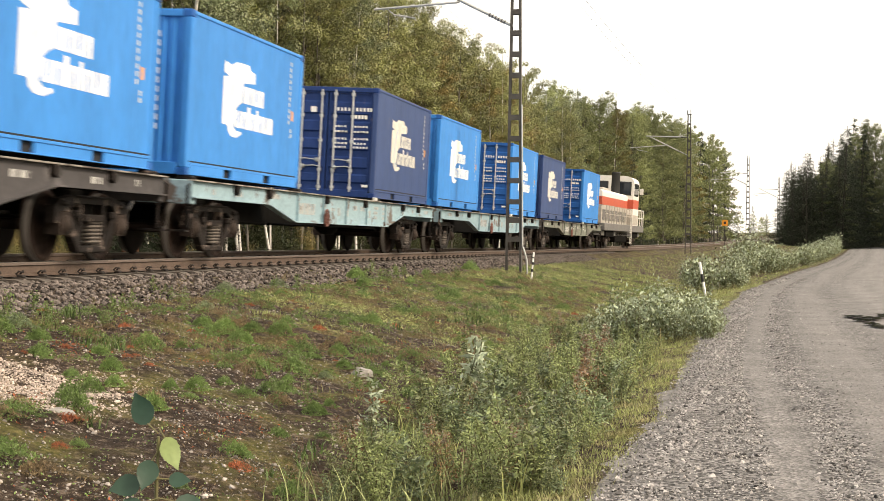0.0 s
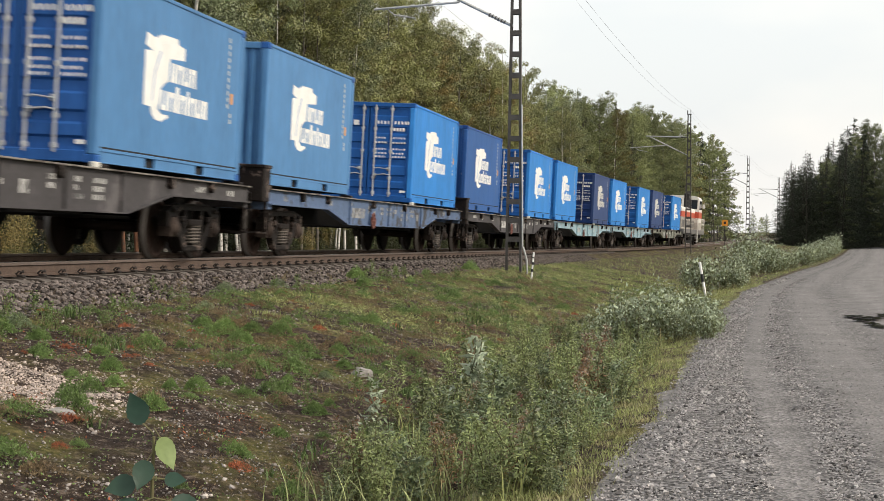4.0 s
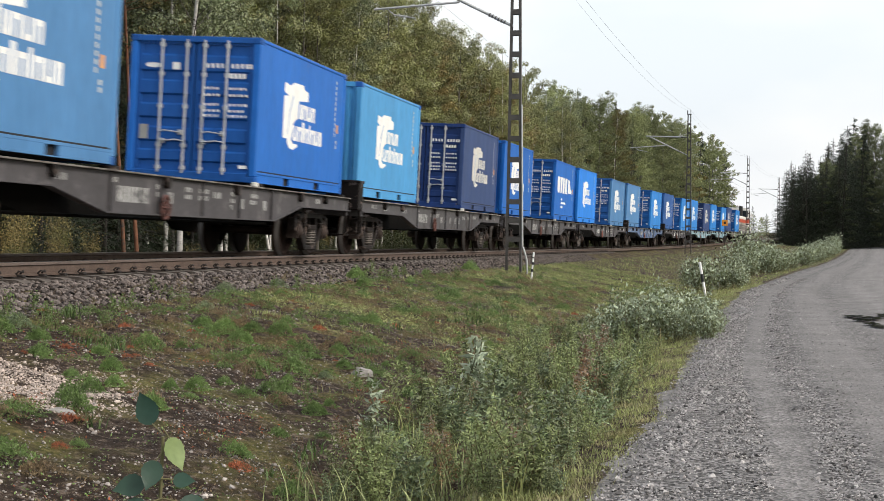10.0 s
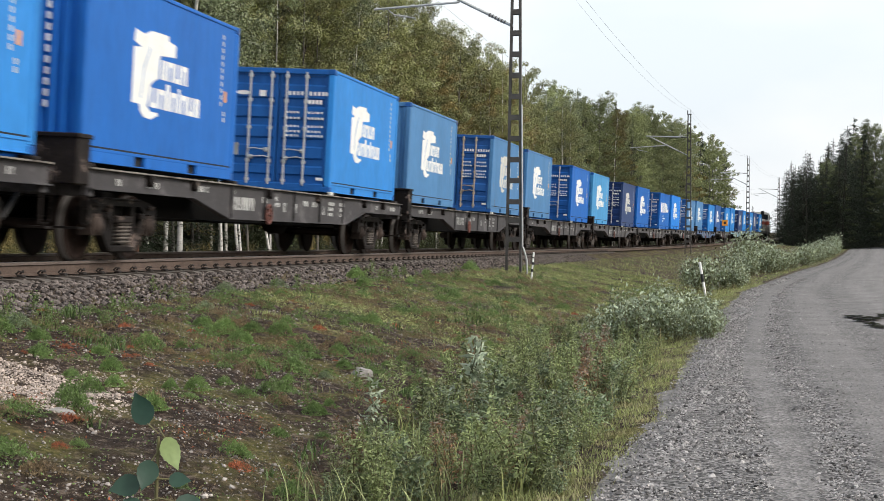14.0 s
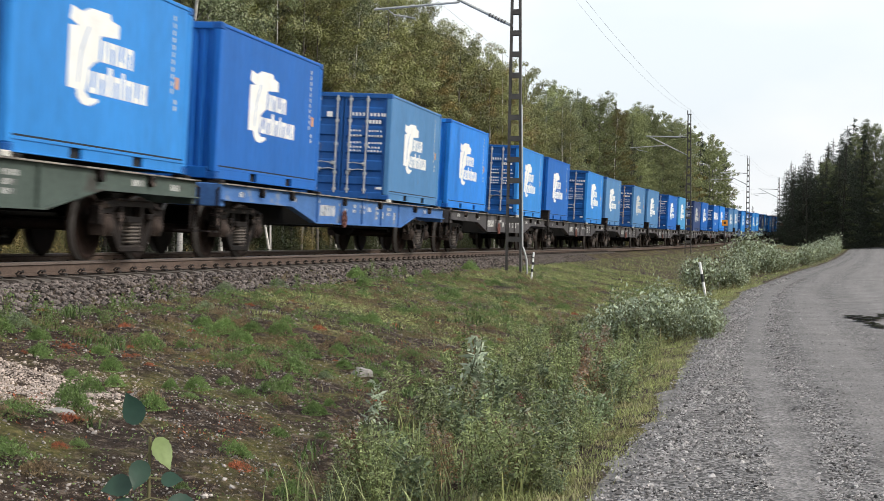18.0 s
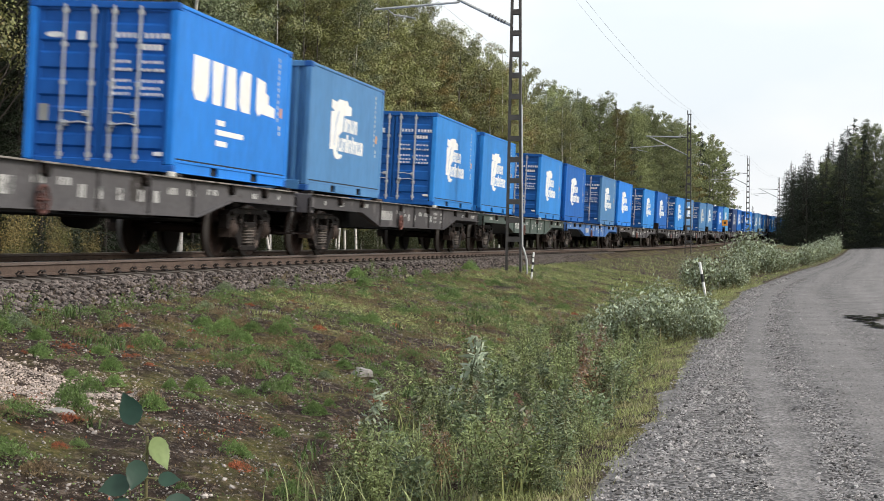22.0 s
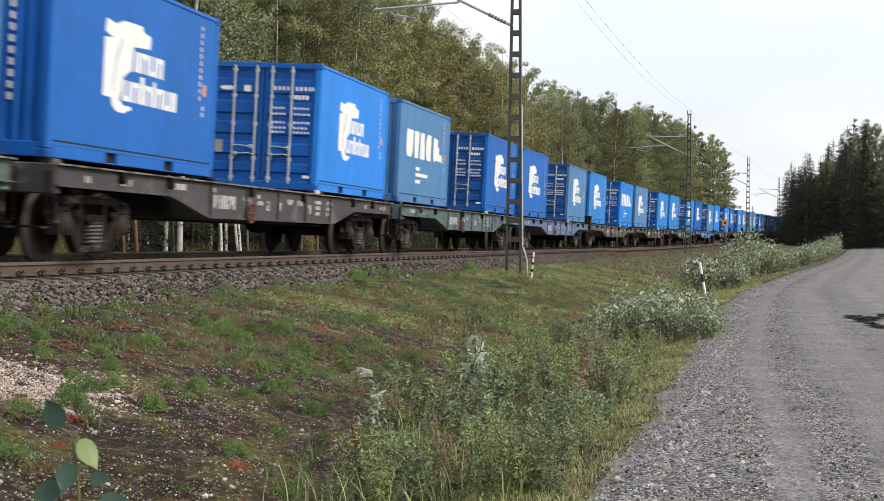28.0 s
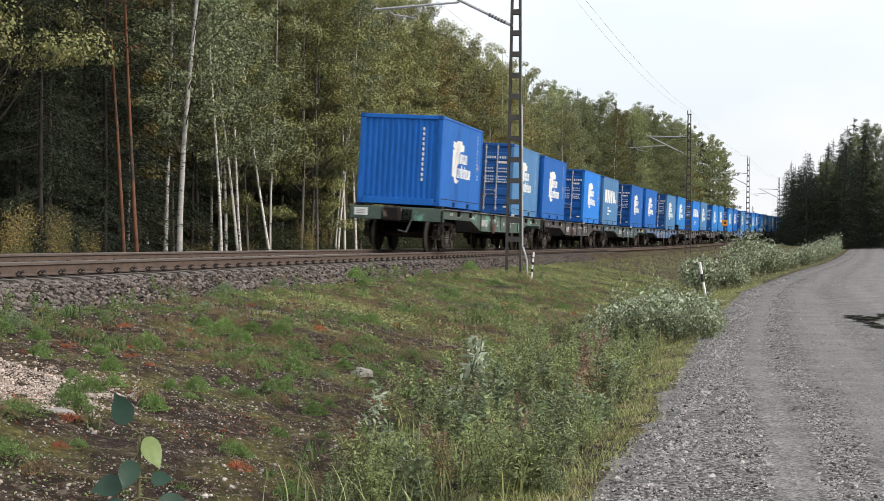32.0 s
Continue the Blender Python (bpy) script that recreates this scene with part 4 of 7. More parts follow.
    tagged(part("door_writing", shared("door_writing", door_writing, MARK), MARK, c, "rows of unreadable white lettering"), kind="stuff")
    part("data_plate", shared("data_plate", lambda: Geo().box(-1.0, -0.84, -3.0, -2.985, 0.72, 0.98, 0.003), PLATE), PLATE, c)
    return c


WAGON_PAINT = {}
for key, base, wear, at in (("brown", (0.055, 0.051, 0.054), (0.11, 0.102, 0.106), 0.57), ("grey", (0.08, 0.076, 0.08), (0.035, 0.03, 0.028), 0.56), ("pale", (0.23, 0.34, 0.39), (0.12, 0.10, 0.09), 0.56),
                            ("paleblue", (0.10, 0.155, 0.27), (0.045, 0.045, 0.05), 0.54), ("blue", (0.055, 0.15, 0.38), (0.17, 0.21, 0.28), 0.58), ("green", (0.062, 0.085, 0.074), (0.05, 0.05, 0.045), 0.6),
                            ("teal", (0.085, 0.125, 0.14), (0.035, 0.03, 0.028), 0.52), ("patched", (0.07, 0.10, 0.085), (0.14, 0.32, 0.25), 0.58), ("moss", (0.16, 0.17, 0.14), (0.08, 0.07, 0.06), 0.55)):
    WAGON_PAINT[key] = mat("wagon_" + key, base, 0.75, vary=0.28, scale=1.6, fine=14, bump=0.15, wear=wear, wear_at=at, wear_scale=1.6, wear_soft=0.05, per_object=0.1)
# near-black, so the colour itself carries the shade beneath the wagons
UNDER = mat("underframe_shade", (0.006, 0.0055, 0.005), 0.9, vary=0.3, scale=4, spec=0.05)
DUSTY = mat("dusty_flange", (0.2, 0.185, 0.165), 0.85, vary=0.35, scale=2, fine=14, wear=(0.06, 0.05, 0.045), wear_at=0.5, wear_scale=2.5, per_object=0.3)
# the pale second colour paints in highlights on the dark iron
BOGIE_MAT = mat("bogie_rusty_iron_highlit", (0.013, 0.010, 0.009), 0.65, vary=0.45, scale=5, fine=30, bump=0.3, wear=(0.15, 0.115, 0.10), wear_at=0.57, wear_scale=4, per_object=0.4, spec=0.15)
BOX_BROWN = mat("axle_box_brown", (0.04, 0.03, 0.026), 0.8, vary=0.4, scale=7, bump=0.2, per_object=0.4, spec=0.15)
SPRING_MAT = mat("spring_iron", (0.12, 0.105, 0.095), 0.7, vary=0.3, scale=8, spec=0.2)
WHEEL_MAT = mat("wheel_iron", (0.016, 0.010, 0.008), 0.7, spec=0.1, vary=0.35, scale=5, bump=0.15, per_object=0.2)
STENCIL = mat("worn_stencil", (0.42, 0.42, 0.41), 0.7, vary=0.25, scale=3, wear=(0.12, 0.12, 0.12), wear_at=0.52, wear_scale=5, per_object=0.3)
YELLOW = mat("faded_yellow_paint", (0.5, 0.38, 0.05), 0.6, vary=0.3, scale=5)
WHEEL_RED = mat("handwheel_red", (0.13, 0.05, 0.04), 0.7, vary=0.35, scale=6, per_object=0.4)
TREAD = mat("wheel_tread", (0.10, 0.092, 0.088), 0.5, 0.6, vary=0.15)
HL = 9.2


def sill_shape():
    """The fish-belly outline of a side sill in (along, height)."""
    return [(-HL, 0.99), (-5.45, 0.985), (-3.75, 0.69), (3.75, 0.69), (5.45, 0.985), (HL, 0.99), (HL, 1.24), (-HL, 1.24)]


def side_sill(sd):
    g = Geo()
    a, b = sorted((sd * 1.36, sd * 1.375))
    pts = sill_shape()
    g.prism(pts[::-1], "x", a, b)
    a, b = sorted((sd * 1.30, sd * 1.44))
    low = pts[:6]
    for (y0, z0), (y1, z1) in zip(low, low[1:]):
        vs = []
        for y, z in ((y0, z0), (y1, z1)):
            vs += [(a, y, z - 0.012), (b, y, z - 0.012), (b, y, z + 0.008), (a, y, z + 0.008)]
        g.add(vs, [(0, 1, 5, 4), (1, 2, 6, 5), (2, 3, 7, 6), (3, 0, 4, 7), (3, 2, 1, 0), (4, 5, 6, 7)])
    for y in (-3.6, -1.8, 0.0, 1.8, 3.6):
        a2, b2 = sorted((sd * 1.375, sd * 1.42))
        g.box(a2, b2, y - 0.008, y + 0.008, 0.70, 1.24)
    return g


def wheelset_geo():
    g = Geo()
    for sd in (-1, 1):
        prof = [(0.70, 0.08), (0.70, 0.40), (0.695, 0.485), (0.72, 0.507), (0.735, 0.49), (0.745, 0.478), (0.83, 0.471), (0.832, 0.40), (0.79, 0.385), (0.775, 0.2), (0.83, 0.15), (0.84, 0.085)]
        g.lathe([(sd * a, r) for a, r in (prof if sd > 0 else prof)], "x", 28)
    g.lathe([(-1.12, 0.0), (-1.12, 0.075), (1.12, 0.075), (1.12, 0.0)], "x", 12)
    for sd in (-1, 1):
        for k in range(6):
            t = k * math.pi / 3
            y, z = 0.29 * math.cos(t), 0.29 * math.sin(t)
            a, b = sorted((sd * 0.775, sd * 0.787))
            g.box(a, b, y - 0.035, y + 0.035, z - 0.035, z + 0.035, 0.01)
    return g


def side_frame(sd):
    """A cast bogie side frame: an arched top chord with horn ends, sloping lower chords, columns and a spring seat."""
    g = Geo()
    a, b = sorted((sd * 0.96, sd * 1.10))
    top = [(-1.21, 0.04), (-1.02, 0.04), (-1.02, 0.20), (-0.80, 0.20), (-0.60, 0.31), (0.60, 0.31), (0.80, 0.20), (1.02, 0.20), (1.02, 0.04), (1.21, 0.04), (1.22, 0.27), (1.04, 0.36), (0.55, 0.42), (-0.55, 0.42), (-1.04, 0.36), (-1.22, 0.27)]
    g.prism(top[::-1], "x", a, b)
    for k in (-1, 1):
        leg = [(k * 0.84, 0.20), (k * 0.72, 0.22), (k * 0.36, -0.20), (k * 0.36, -0.33), (k * 0.46, -0.33), (k * 0.80, 0.02)]
        g.prism(leg if k > 0 else leg[::-1], "x", a, b)
        g.box(a + 0.01, b - 0.01, min(k * 0.33, k * 0.44), max(k * 0.33, k * 0.44), -0.25, 0.32, 0.01)
        lug = sorted((sd * 1.09, sd * 1.15))
        g.box(*lug, min(k * 0.83, k * 1.05), max(k * 0.83, k * 1.05), 0.27, 0.34, 0.02)
        g.box(*lug, min(k * 0.52, k * 0.66), max(k * 0.52, k * 0.66), 0.12, 0.22, 0.02)
    g.box(a - 0.01, b + 0.01, -0.44, 0.44, -0.35, -0.25, 0.02)
    a2, b2 = sorted((sd * 1.09, sd * 1.13))
    g.box(a2, b2, -0.58, 0.58, 0.385, 0.42, 0.01)
    return g


def spring(sd, y):
    pts = []
    for k in range(43):
        t = k / 42 * 6 * 2 * math.pi
        pts.append((sd * 1.03 + 0.082 * math.cos(t), y + 0.082 * math.sin(t), -0.245 + 0.31 * k / 42))
    return Geo().tube(pts, 0.019, 5)


def axle_box(sd, y):
    a, b = sorted((sd * 0.90, sd * 1.12))
    g = Geo().prism([(y - 0.15, -0.11), (y + 0.15, -0.11), (y + 0.17, 0.06), (y + 0.12, 0.19), (y - 0.12, 0.19), (y - 0.17, 0.06)][::-1], "x", a, b)
    g.lathe([(sd * 1.12, 0.13), (sd * 1.16, 0.12), (sd * 1.17, 0.07), (sd * 1.19, 0.06), (sd * 1.19, 0.0)], "x", 14, (0, y, 0.02))
    return g


def wheelset_mesh():
    """Two wheels on an axle; the running surface is worn bright."""
    me = wheelset_geo().mesh("wheelset", WHEEL_MAT, TREAD)
    for p in me.polygons:
        rr = [math.hypot(me.vertices[k].co.y, me.vertices[k].co.z) for k in p.vertices]
        if min(rr) > 0.46 and max(rr) < 0.481:
            p.material_index = 1
    return me


def bogie(parent, y, wheels):
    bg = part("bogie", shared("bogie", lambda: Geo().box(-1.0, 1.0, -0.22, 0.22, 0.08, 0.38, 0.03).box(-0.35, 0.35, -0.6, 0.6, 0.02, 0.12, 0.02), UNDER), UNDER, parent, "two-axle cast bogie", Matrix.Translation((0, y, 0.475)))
    for sd in (-1, 1):
        part("side_frame", shared(("side_frame", sd), lambda: side_frame(sd), BOGIE_MAT), BOGIE_MAT, bg)
        for y in (0.02, 0.21):
            part("coil_spring", shared(("coil_spring", sd, y), lambda: spring(sd, y), SPRING_MAT), SPRING_MAT, bg)
        part("spring_seat", shared(("spring_seat", sd), lambda: Geo().box(min(sd * 0.9, sd * 1.13), max(sd * 0.9, sd * 1.13), -0.31, 0.31, 0.065, 0.17, 0.02), BOGIE_MAT), BOGIE_MAT, bg)
        part("side_bearer", shared(("side_bearer", sd), lambda: Geo().box(min(sd * 0.55, sd * 0.85), max(sd * 0.55, sd * 0.85), -0.16, 0.16, 0.38, 0.5, 0.02), UNDER), UNDER, bg)
        for dy in (-0.925, 0.925):
            part("axle_box", shared(("axle_box", sd, dy), lambda: axle_box(sd, dy), BOX_BROWN), BOX_BROWN, bg)
    for dy in (-0.925, 0.925):
        if "wheelset" not in MESHES:
            MESHES["wheelset"] = wheelset_mesh()
        w = part("wheelset", MESHES["wheelset"], WHEEL_MAT, bg, m=Matrix.Translation((0, dy, 0)))
        wheels.append((w, dy))
    return bg


def sill_writing(sd, seed):
    """Stencilled data on a side sill: rows of plain bars and a few larger panels."""
    g, r = Geo(), random.Random(seed)
    a, b = sorted((sd * 1.374, sd * 1.3775))

    def word(y, z0, h, count, w):
        for k in range(count):
            yy = sd * (y + k * (w + 0.02))
            y0, y1 = sorted((yy, yy + sd * w * r.uniform(0.6, 1.0)))
            g.box(a, b, y0, y1, z0, z0 + h)
    word(-3.4 + r.uniform(-0.1, 0.2), 0.84, 0.22, 8, 0.12)
    word(-3.6, 1.10, 0.07, 4, 0.05)
    y = -1.9
    while y < 3.4:
        kind = r.random()
        if kind < 0.45:
            n = r.randint(3, 6)
            for z in (1.06, 0.95, 0.84)[:r.randint(2, 3)]:
                word(y, z, 0.07, n - r.randint(0, 2), 0.055)
            y += n * 0.075 + r.uniform(0.2, 0.5)
        elif kind < 0.75:
            word(y, 0.86, 0.17, 2, 0.1)
            y += 0.24 + r.uniform(0.2, 0.5)
        else:
            word(y, 1.0, 0.1, 4, 0.08)
            y += 0.4 + r.uniform(0.2, 0.5)
    for y in (4.3, 6.6, 8.1, -5.2, -7.2, -8.3):
        if r.random() < 0.75:
            word(y, 1.06 + r.uniform(-0.02, 0.03), 0.09, r.randint(2, 6), 0.07)
    return g


def handwheel():
    g = Geo()
    ring = [(1.47, -1.75 + 0.17 * math.cos(k * math.pi / 9), 0.80 + 0.17 * math.sin(k * math.pi / 9)) for k in range(19)]
    g.tube(ring, 0.022, 6, False)
    for k in range(4):
        t = k * math.pi / 4
        g.tube([(1.47, -1.75 - 0.16 * math.cos(t), 0.80 - 0.16 * math.sin(t)), (1.47, -1.75 + 0.16 * math.cos(t), 0.80 + 0.16 * math.sin(t))], 0.013, 5)
    return g.lathe([(1.36, 0.03), (1.47, 0.03), (1.49, 0.045), (1.49, 0.0)], "x", 10, (0, -1.75, 0.80))


def wagon(colour, wheels, tall_end=False, tail=False, style=0):
    pm = WAGON_PAINT[colour]
    words = {"brown": "dark brown", "grey": "dirty grey", "pale": "pale teal", "teal": "dirty dark teal", "paleblue": "patchy pale blue", "blue": "faded blue", "green": "dull green", "patched": "green patch-painted", "moss": "grey-green"}[colour]
    w = thing("container_wagon", words + " flat container wagon with fish-belly side sills", "wagon", "wagons of the train")
    for sd in (-1, 1):
        part("side_sill", shared(("side_sill", sd, colour), lambda: side_sill(sd), pm), pm, w)
        part("top_flange", shared(("top_flange", sd), lambda: Geo().box(min(sd * 1.30, sd * 1.44), max(sd * 1.30, sd * 1.44), -HL, HL, 1.241, 1.266, 0.004), DUSTY), DUSTY, w, "dusty top flange of the sill")
        tagged(part("sill_writing", shared(("sill_writing", sd, style), lambda: sill_writing(sd, 5 + style), STENCIL), STENCIL, w, "faded unreadable stencilling"), kind="stuff")
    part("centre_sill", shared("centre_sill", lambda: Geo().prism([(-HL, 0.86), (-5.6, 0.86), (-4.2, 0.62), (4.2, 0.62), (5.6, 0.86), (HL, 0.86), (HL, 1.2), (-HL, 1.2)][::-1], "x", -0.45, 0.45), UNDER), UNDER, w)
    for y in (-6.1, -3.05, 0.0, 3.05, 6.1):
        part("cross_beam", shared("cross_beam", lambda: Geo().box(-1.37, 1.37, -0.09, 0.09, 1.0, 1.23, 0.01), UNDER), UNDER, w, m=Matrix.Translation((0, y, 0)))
    for ey in (-1, 1):
        part("end_beam", shared(("end_beam", ey, colour), lambda: Geo().box(-1.38, 1.38, min(ey * 9.2, ey * 9.04), max(ey * 9.2, ey * 9.04), 0.88, 1.262, 0.015), pm), pm, w)
        part("coupler", shared(("coupler", ey), lambda: Geo().box(-0.16, 0.16, min(ey * 9.2, ey * 9.62), max(ey * 9.2, ey * 9.62), 0.9, 1.2, 0.03).box(-0.28, 0.24, min(ey * 9.5, ey * 9.8), max(ey * 9.5, ey * 9.8), 0.84, 1.26, 0.05), BOGIE_MAT), BOGIE_MAT, w)
        part("brake_hose", shared(("brake_hose", ey), lambda: Geo().tube([(0.45, ey * 9.2, 0.95), (0.45, ey * 9.4, 0.8), (0.4, ey * 9.6, 0.55), (0.2, ey * 9.75, 0.6)], 0.03, 8), BLACK_PAINT), BLACK_PAINT, w)
        part("hand_rail", shared(("hand_rail", ey), lambda: Geo().tube([(1.34, ey * 9.24, 1.18), (1.36, ey * 9.36, 1.16), (1.36, ey * 9.36, 0.55), (1.34, ey * 9.22, 0.5)], 0.024, 6).tube([(1.34, ey * 9.1, 1.0), (1.34, ey * 9.1, 0.5)], 0.024, 6).box(1.0, 1.36, min(ey * 9.22, ey * 9.4), max(ey * 9.22, ey * 9.4), 0.45, 0.48), BOGIE_MAT), BOGIE_MAT, w)
        bogie(w, ey * 7.36, wheels)
        for y in (3.2, 9.0):
            for sd in (-1, 1):
                part("twist_lock", shared(("twist_lock", sd), lambda: Geo().box(min(sd * 1.06, sd * 1.32), max(sd * 1.06, sd * 1.32), -0.1, 0.1, 1.262, 1.326, 0.015), BOGIE_MAT), BOGIE_MAT, w, m=Matrix.Translation((0, ey * y, 0)))
    for y in (-5.4, -1.6, 1.6, 5.4, 7.2, -7.2):
        part("stake_bracket", shared(("stake_bracket",), lambda: Geo().prism([(-0.07, 1.12), (0.0, 1.08), (0.07, 1.12), (0.07, 1.24), (-0.07, 1.24)][::-1], "x", 1.375, 1.46), BOGIE_MAT), BOGIE_MAT, w, m=Matrix.Translation((0, y, 0)))
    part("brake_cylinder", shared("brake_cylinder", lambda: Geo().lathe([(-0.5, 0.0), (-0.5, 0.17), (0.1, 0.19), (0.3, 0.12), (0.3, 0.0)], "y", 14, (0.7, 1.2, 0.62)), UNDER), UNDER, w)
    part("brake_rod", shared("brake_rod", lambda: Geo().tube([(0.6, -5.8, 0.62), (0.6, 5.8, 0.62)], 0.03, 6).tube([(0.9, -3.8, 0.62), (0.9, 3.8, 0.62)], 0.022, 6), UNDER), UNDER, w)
    part("handwheel", shared("handwheel", handwheel, WHEEL_RED), WHEEL_RED, w, "rusty red brake handwheel")
    part("corner_plate", shared("corner_plate", lambda: Geo().box(1.26, 1.34, 2.80, 2.98, 1.267, 1.345, 0.01), MARK_OLD), MARK_OLD, w, "white-painted locating plate")
    if colour == "teal":
        part("paint_panel", shared("paint_panel", lambda: Geo().box(1.374, 1.378, 7.5, 8.45, 1.05, 1.2), YELLOW), YELLOW, w, "yellow painted panel")
    if tall_end:
        part("end_stop", shared("end_stop", lambda: Geo().box(0.62, 1.40, -9.62, -9.22, 1.02, 1.66, 0.02).box(0.60, 1.42, -9.64, -9.2, 1.62, 1.68, 0.01), BOGIE_MAT), BOGIE_MAT, w, "dark box-shaped end stop")
    if tail:
        part("tail_plate", Geo().box(-1.25, -0.85, -9.235, -9.215, 0.98, 1.2, 0.004), WHITE_PAINT, w, "white tail marker plate with grey bars")
        part("tail_plate_bars", Geo().box(-1.18, -0.92, -9.242, -9.236, 1.13, 1.15).box(-1.18, -0.92, -9.242, -9.236, 1.08, 1.10).box(-1.18, -0.92, -9.242, -9.236, 1.03, 1.05), PLATE, w)
    return w


# from the locomotive backwards: wagon paint, rear container, front container, tall end stop
TRAIN = (("moss", "navy", "light", 0), ("pale", "light", "light", 0), ("pale", "light", "navy", 0), ("brown", "slate", "light", 1), ("paleblue", "steel", "light", 1),
         ("brown", "bright", "steel", 0), ("grey", "royal", "royal+", 0), ("grey", "cyan", "navy", 1), ("brown", "steel", "royal", 1), ("brown", "steel", "steel!", 1),
         ("brown", "royal", "light", 1), ("brown", "bright", "light", 0), ("blue", "royal", "steel", 0), ("green", "light", "light", 0), ("brown", "steel", "light", 0),
         ("grey", "light", "bright+", 1), ("paleblue", "royal", "steel", 0), ("teal", "steel+", "royal", 0), ("brown", "royal", "bright", 0), ("patched", "royal", "steel", 0))
PERIOD, DECK, FIRST = 19.618, 1.33, 2.966 + 3 * 19.618 + 9.135
WHEELS, CARS = [], []
made = {}


def get_container(code, near):
    key = (code, near)
    if key in made:
        return copy_thing(made[key], Matrix.Identity(4))
    made[key] = container(code.rstrip("+!"), "blocks" if "+" in code else "emblem", "!" in code, near)
    return made[key]


for i, (wp, rear, front, tall) in enumerate(TRAIN):
    centre = FIRST - i * PERIOD
    CARS.append((wagon(wp, WHEELS, bool(tall), i == len(TRAIN) - 1, i % 4), centre, Matrix.Identity(4)))
    CARS.append((get_container(rear, -1), centre, Matrix.Translation((0, -6.106, DECK)) @ Matrix.Rotation(math.pi, 4, "Z")))
    CARS.append((get_container(front, 1), centre, Matrix.Translation((0, 6.106, DECK))))

# the locomotive
L_WHITE = mat("loco_white", (0.68, 0.66, 0.62), 0.5, vary=0.12, scale=2, wear=(0.4, 0.36, 0.32), wear_at=0.64)
L_RED = mat("loco_red", (0.46, 0.085, 0.045), 0.45, vary=0.12, scale=2)
L_GREY = mat("loco_grey", (0.13, 0.125, 0.12), 0.65, vary=0.25, scale=3)
L_PALE = mat("loco_pale_grey", (0.36, 0.33, 0.29), 0.6, vary=0.25, scale=3)
GLASS = mat("dark_glass", (0.02, 0.025, 0.03), 0.06, vary=0.05, bump=0)
LAMP_GLASS = mat("lamp_glass", (0.5, 0.5, 0.45), 0.1, vary=0.05, bump=0)


def rounded(hw, z0, z1, r, n=5):
    """The outline of a body with rounded roof shoulders, in (across, height)."""
    pts = [(-hw, z0), (hw, z0)]
    for k in range(n + 1):
        a = math.pi / 2 * k / n
        pts.append((hw - r + r * math.cos(a), z1 - r * 0.7 + r * 0.7 * math.sin(a)))
    for k in range(n, -1, -1):
        a = math.pi / 2 * k / n
        pts.append((-hw + r - r * math.cos(a), z1 - r * 0.7 + r * 0.7 * math.sin(a)))
    return pts


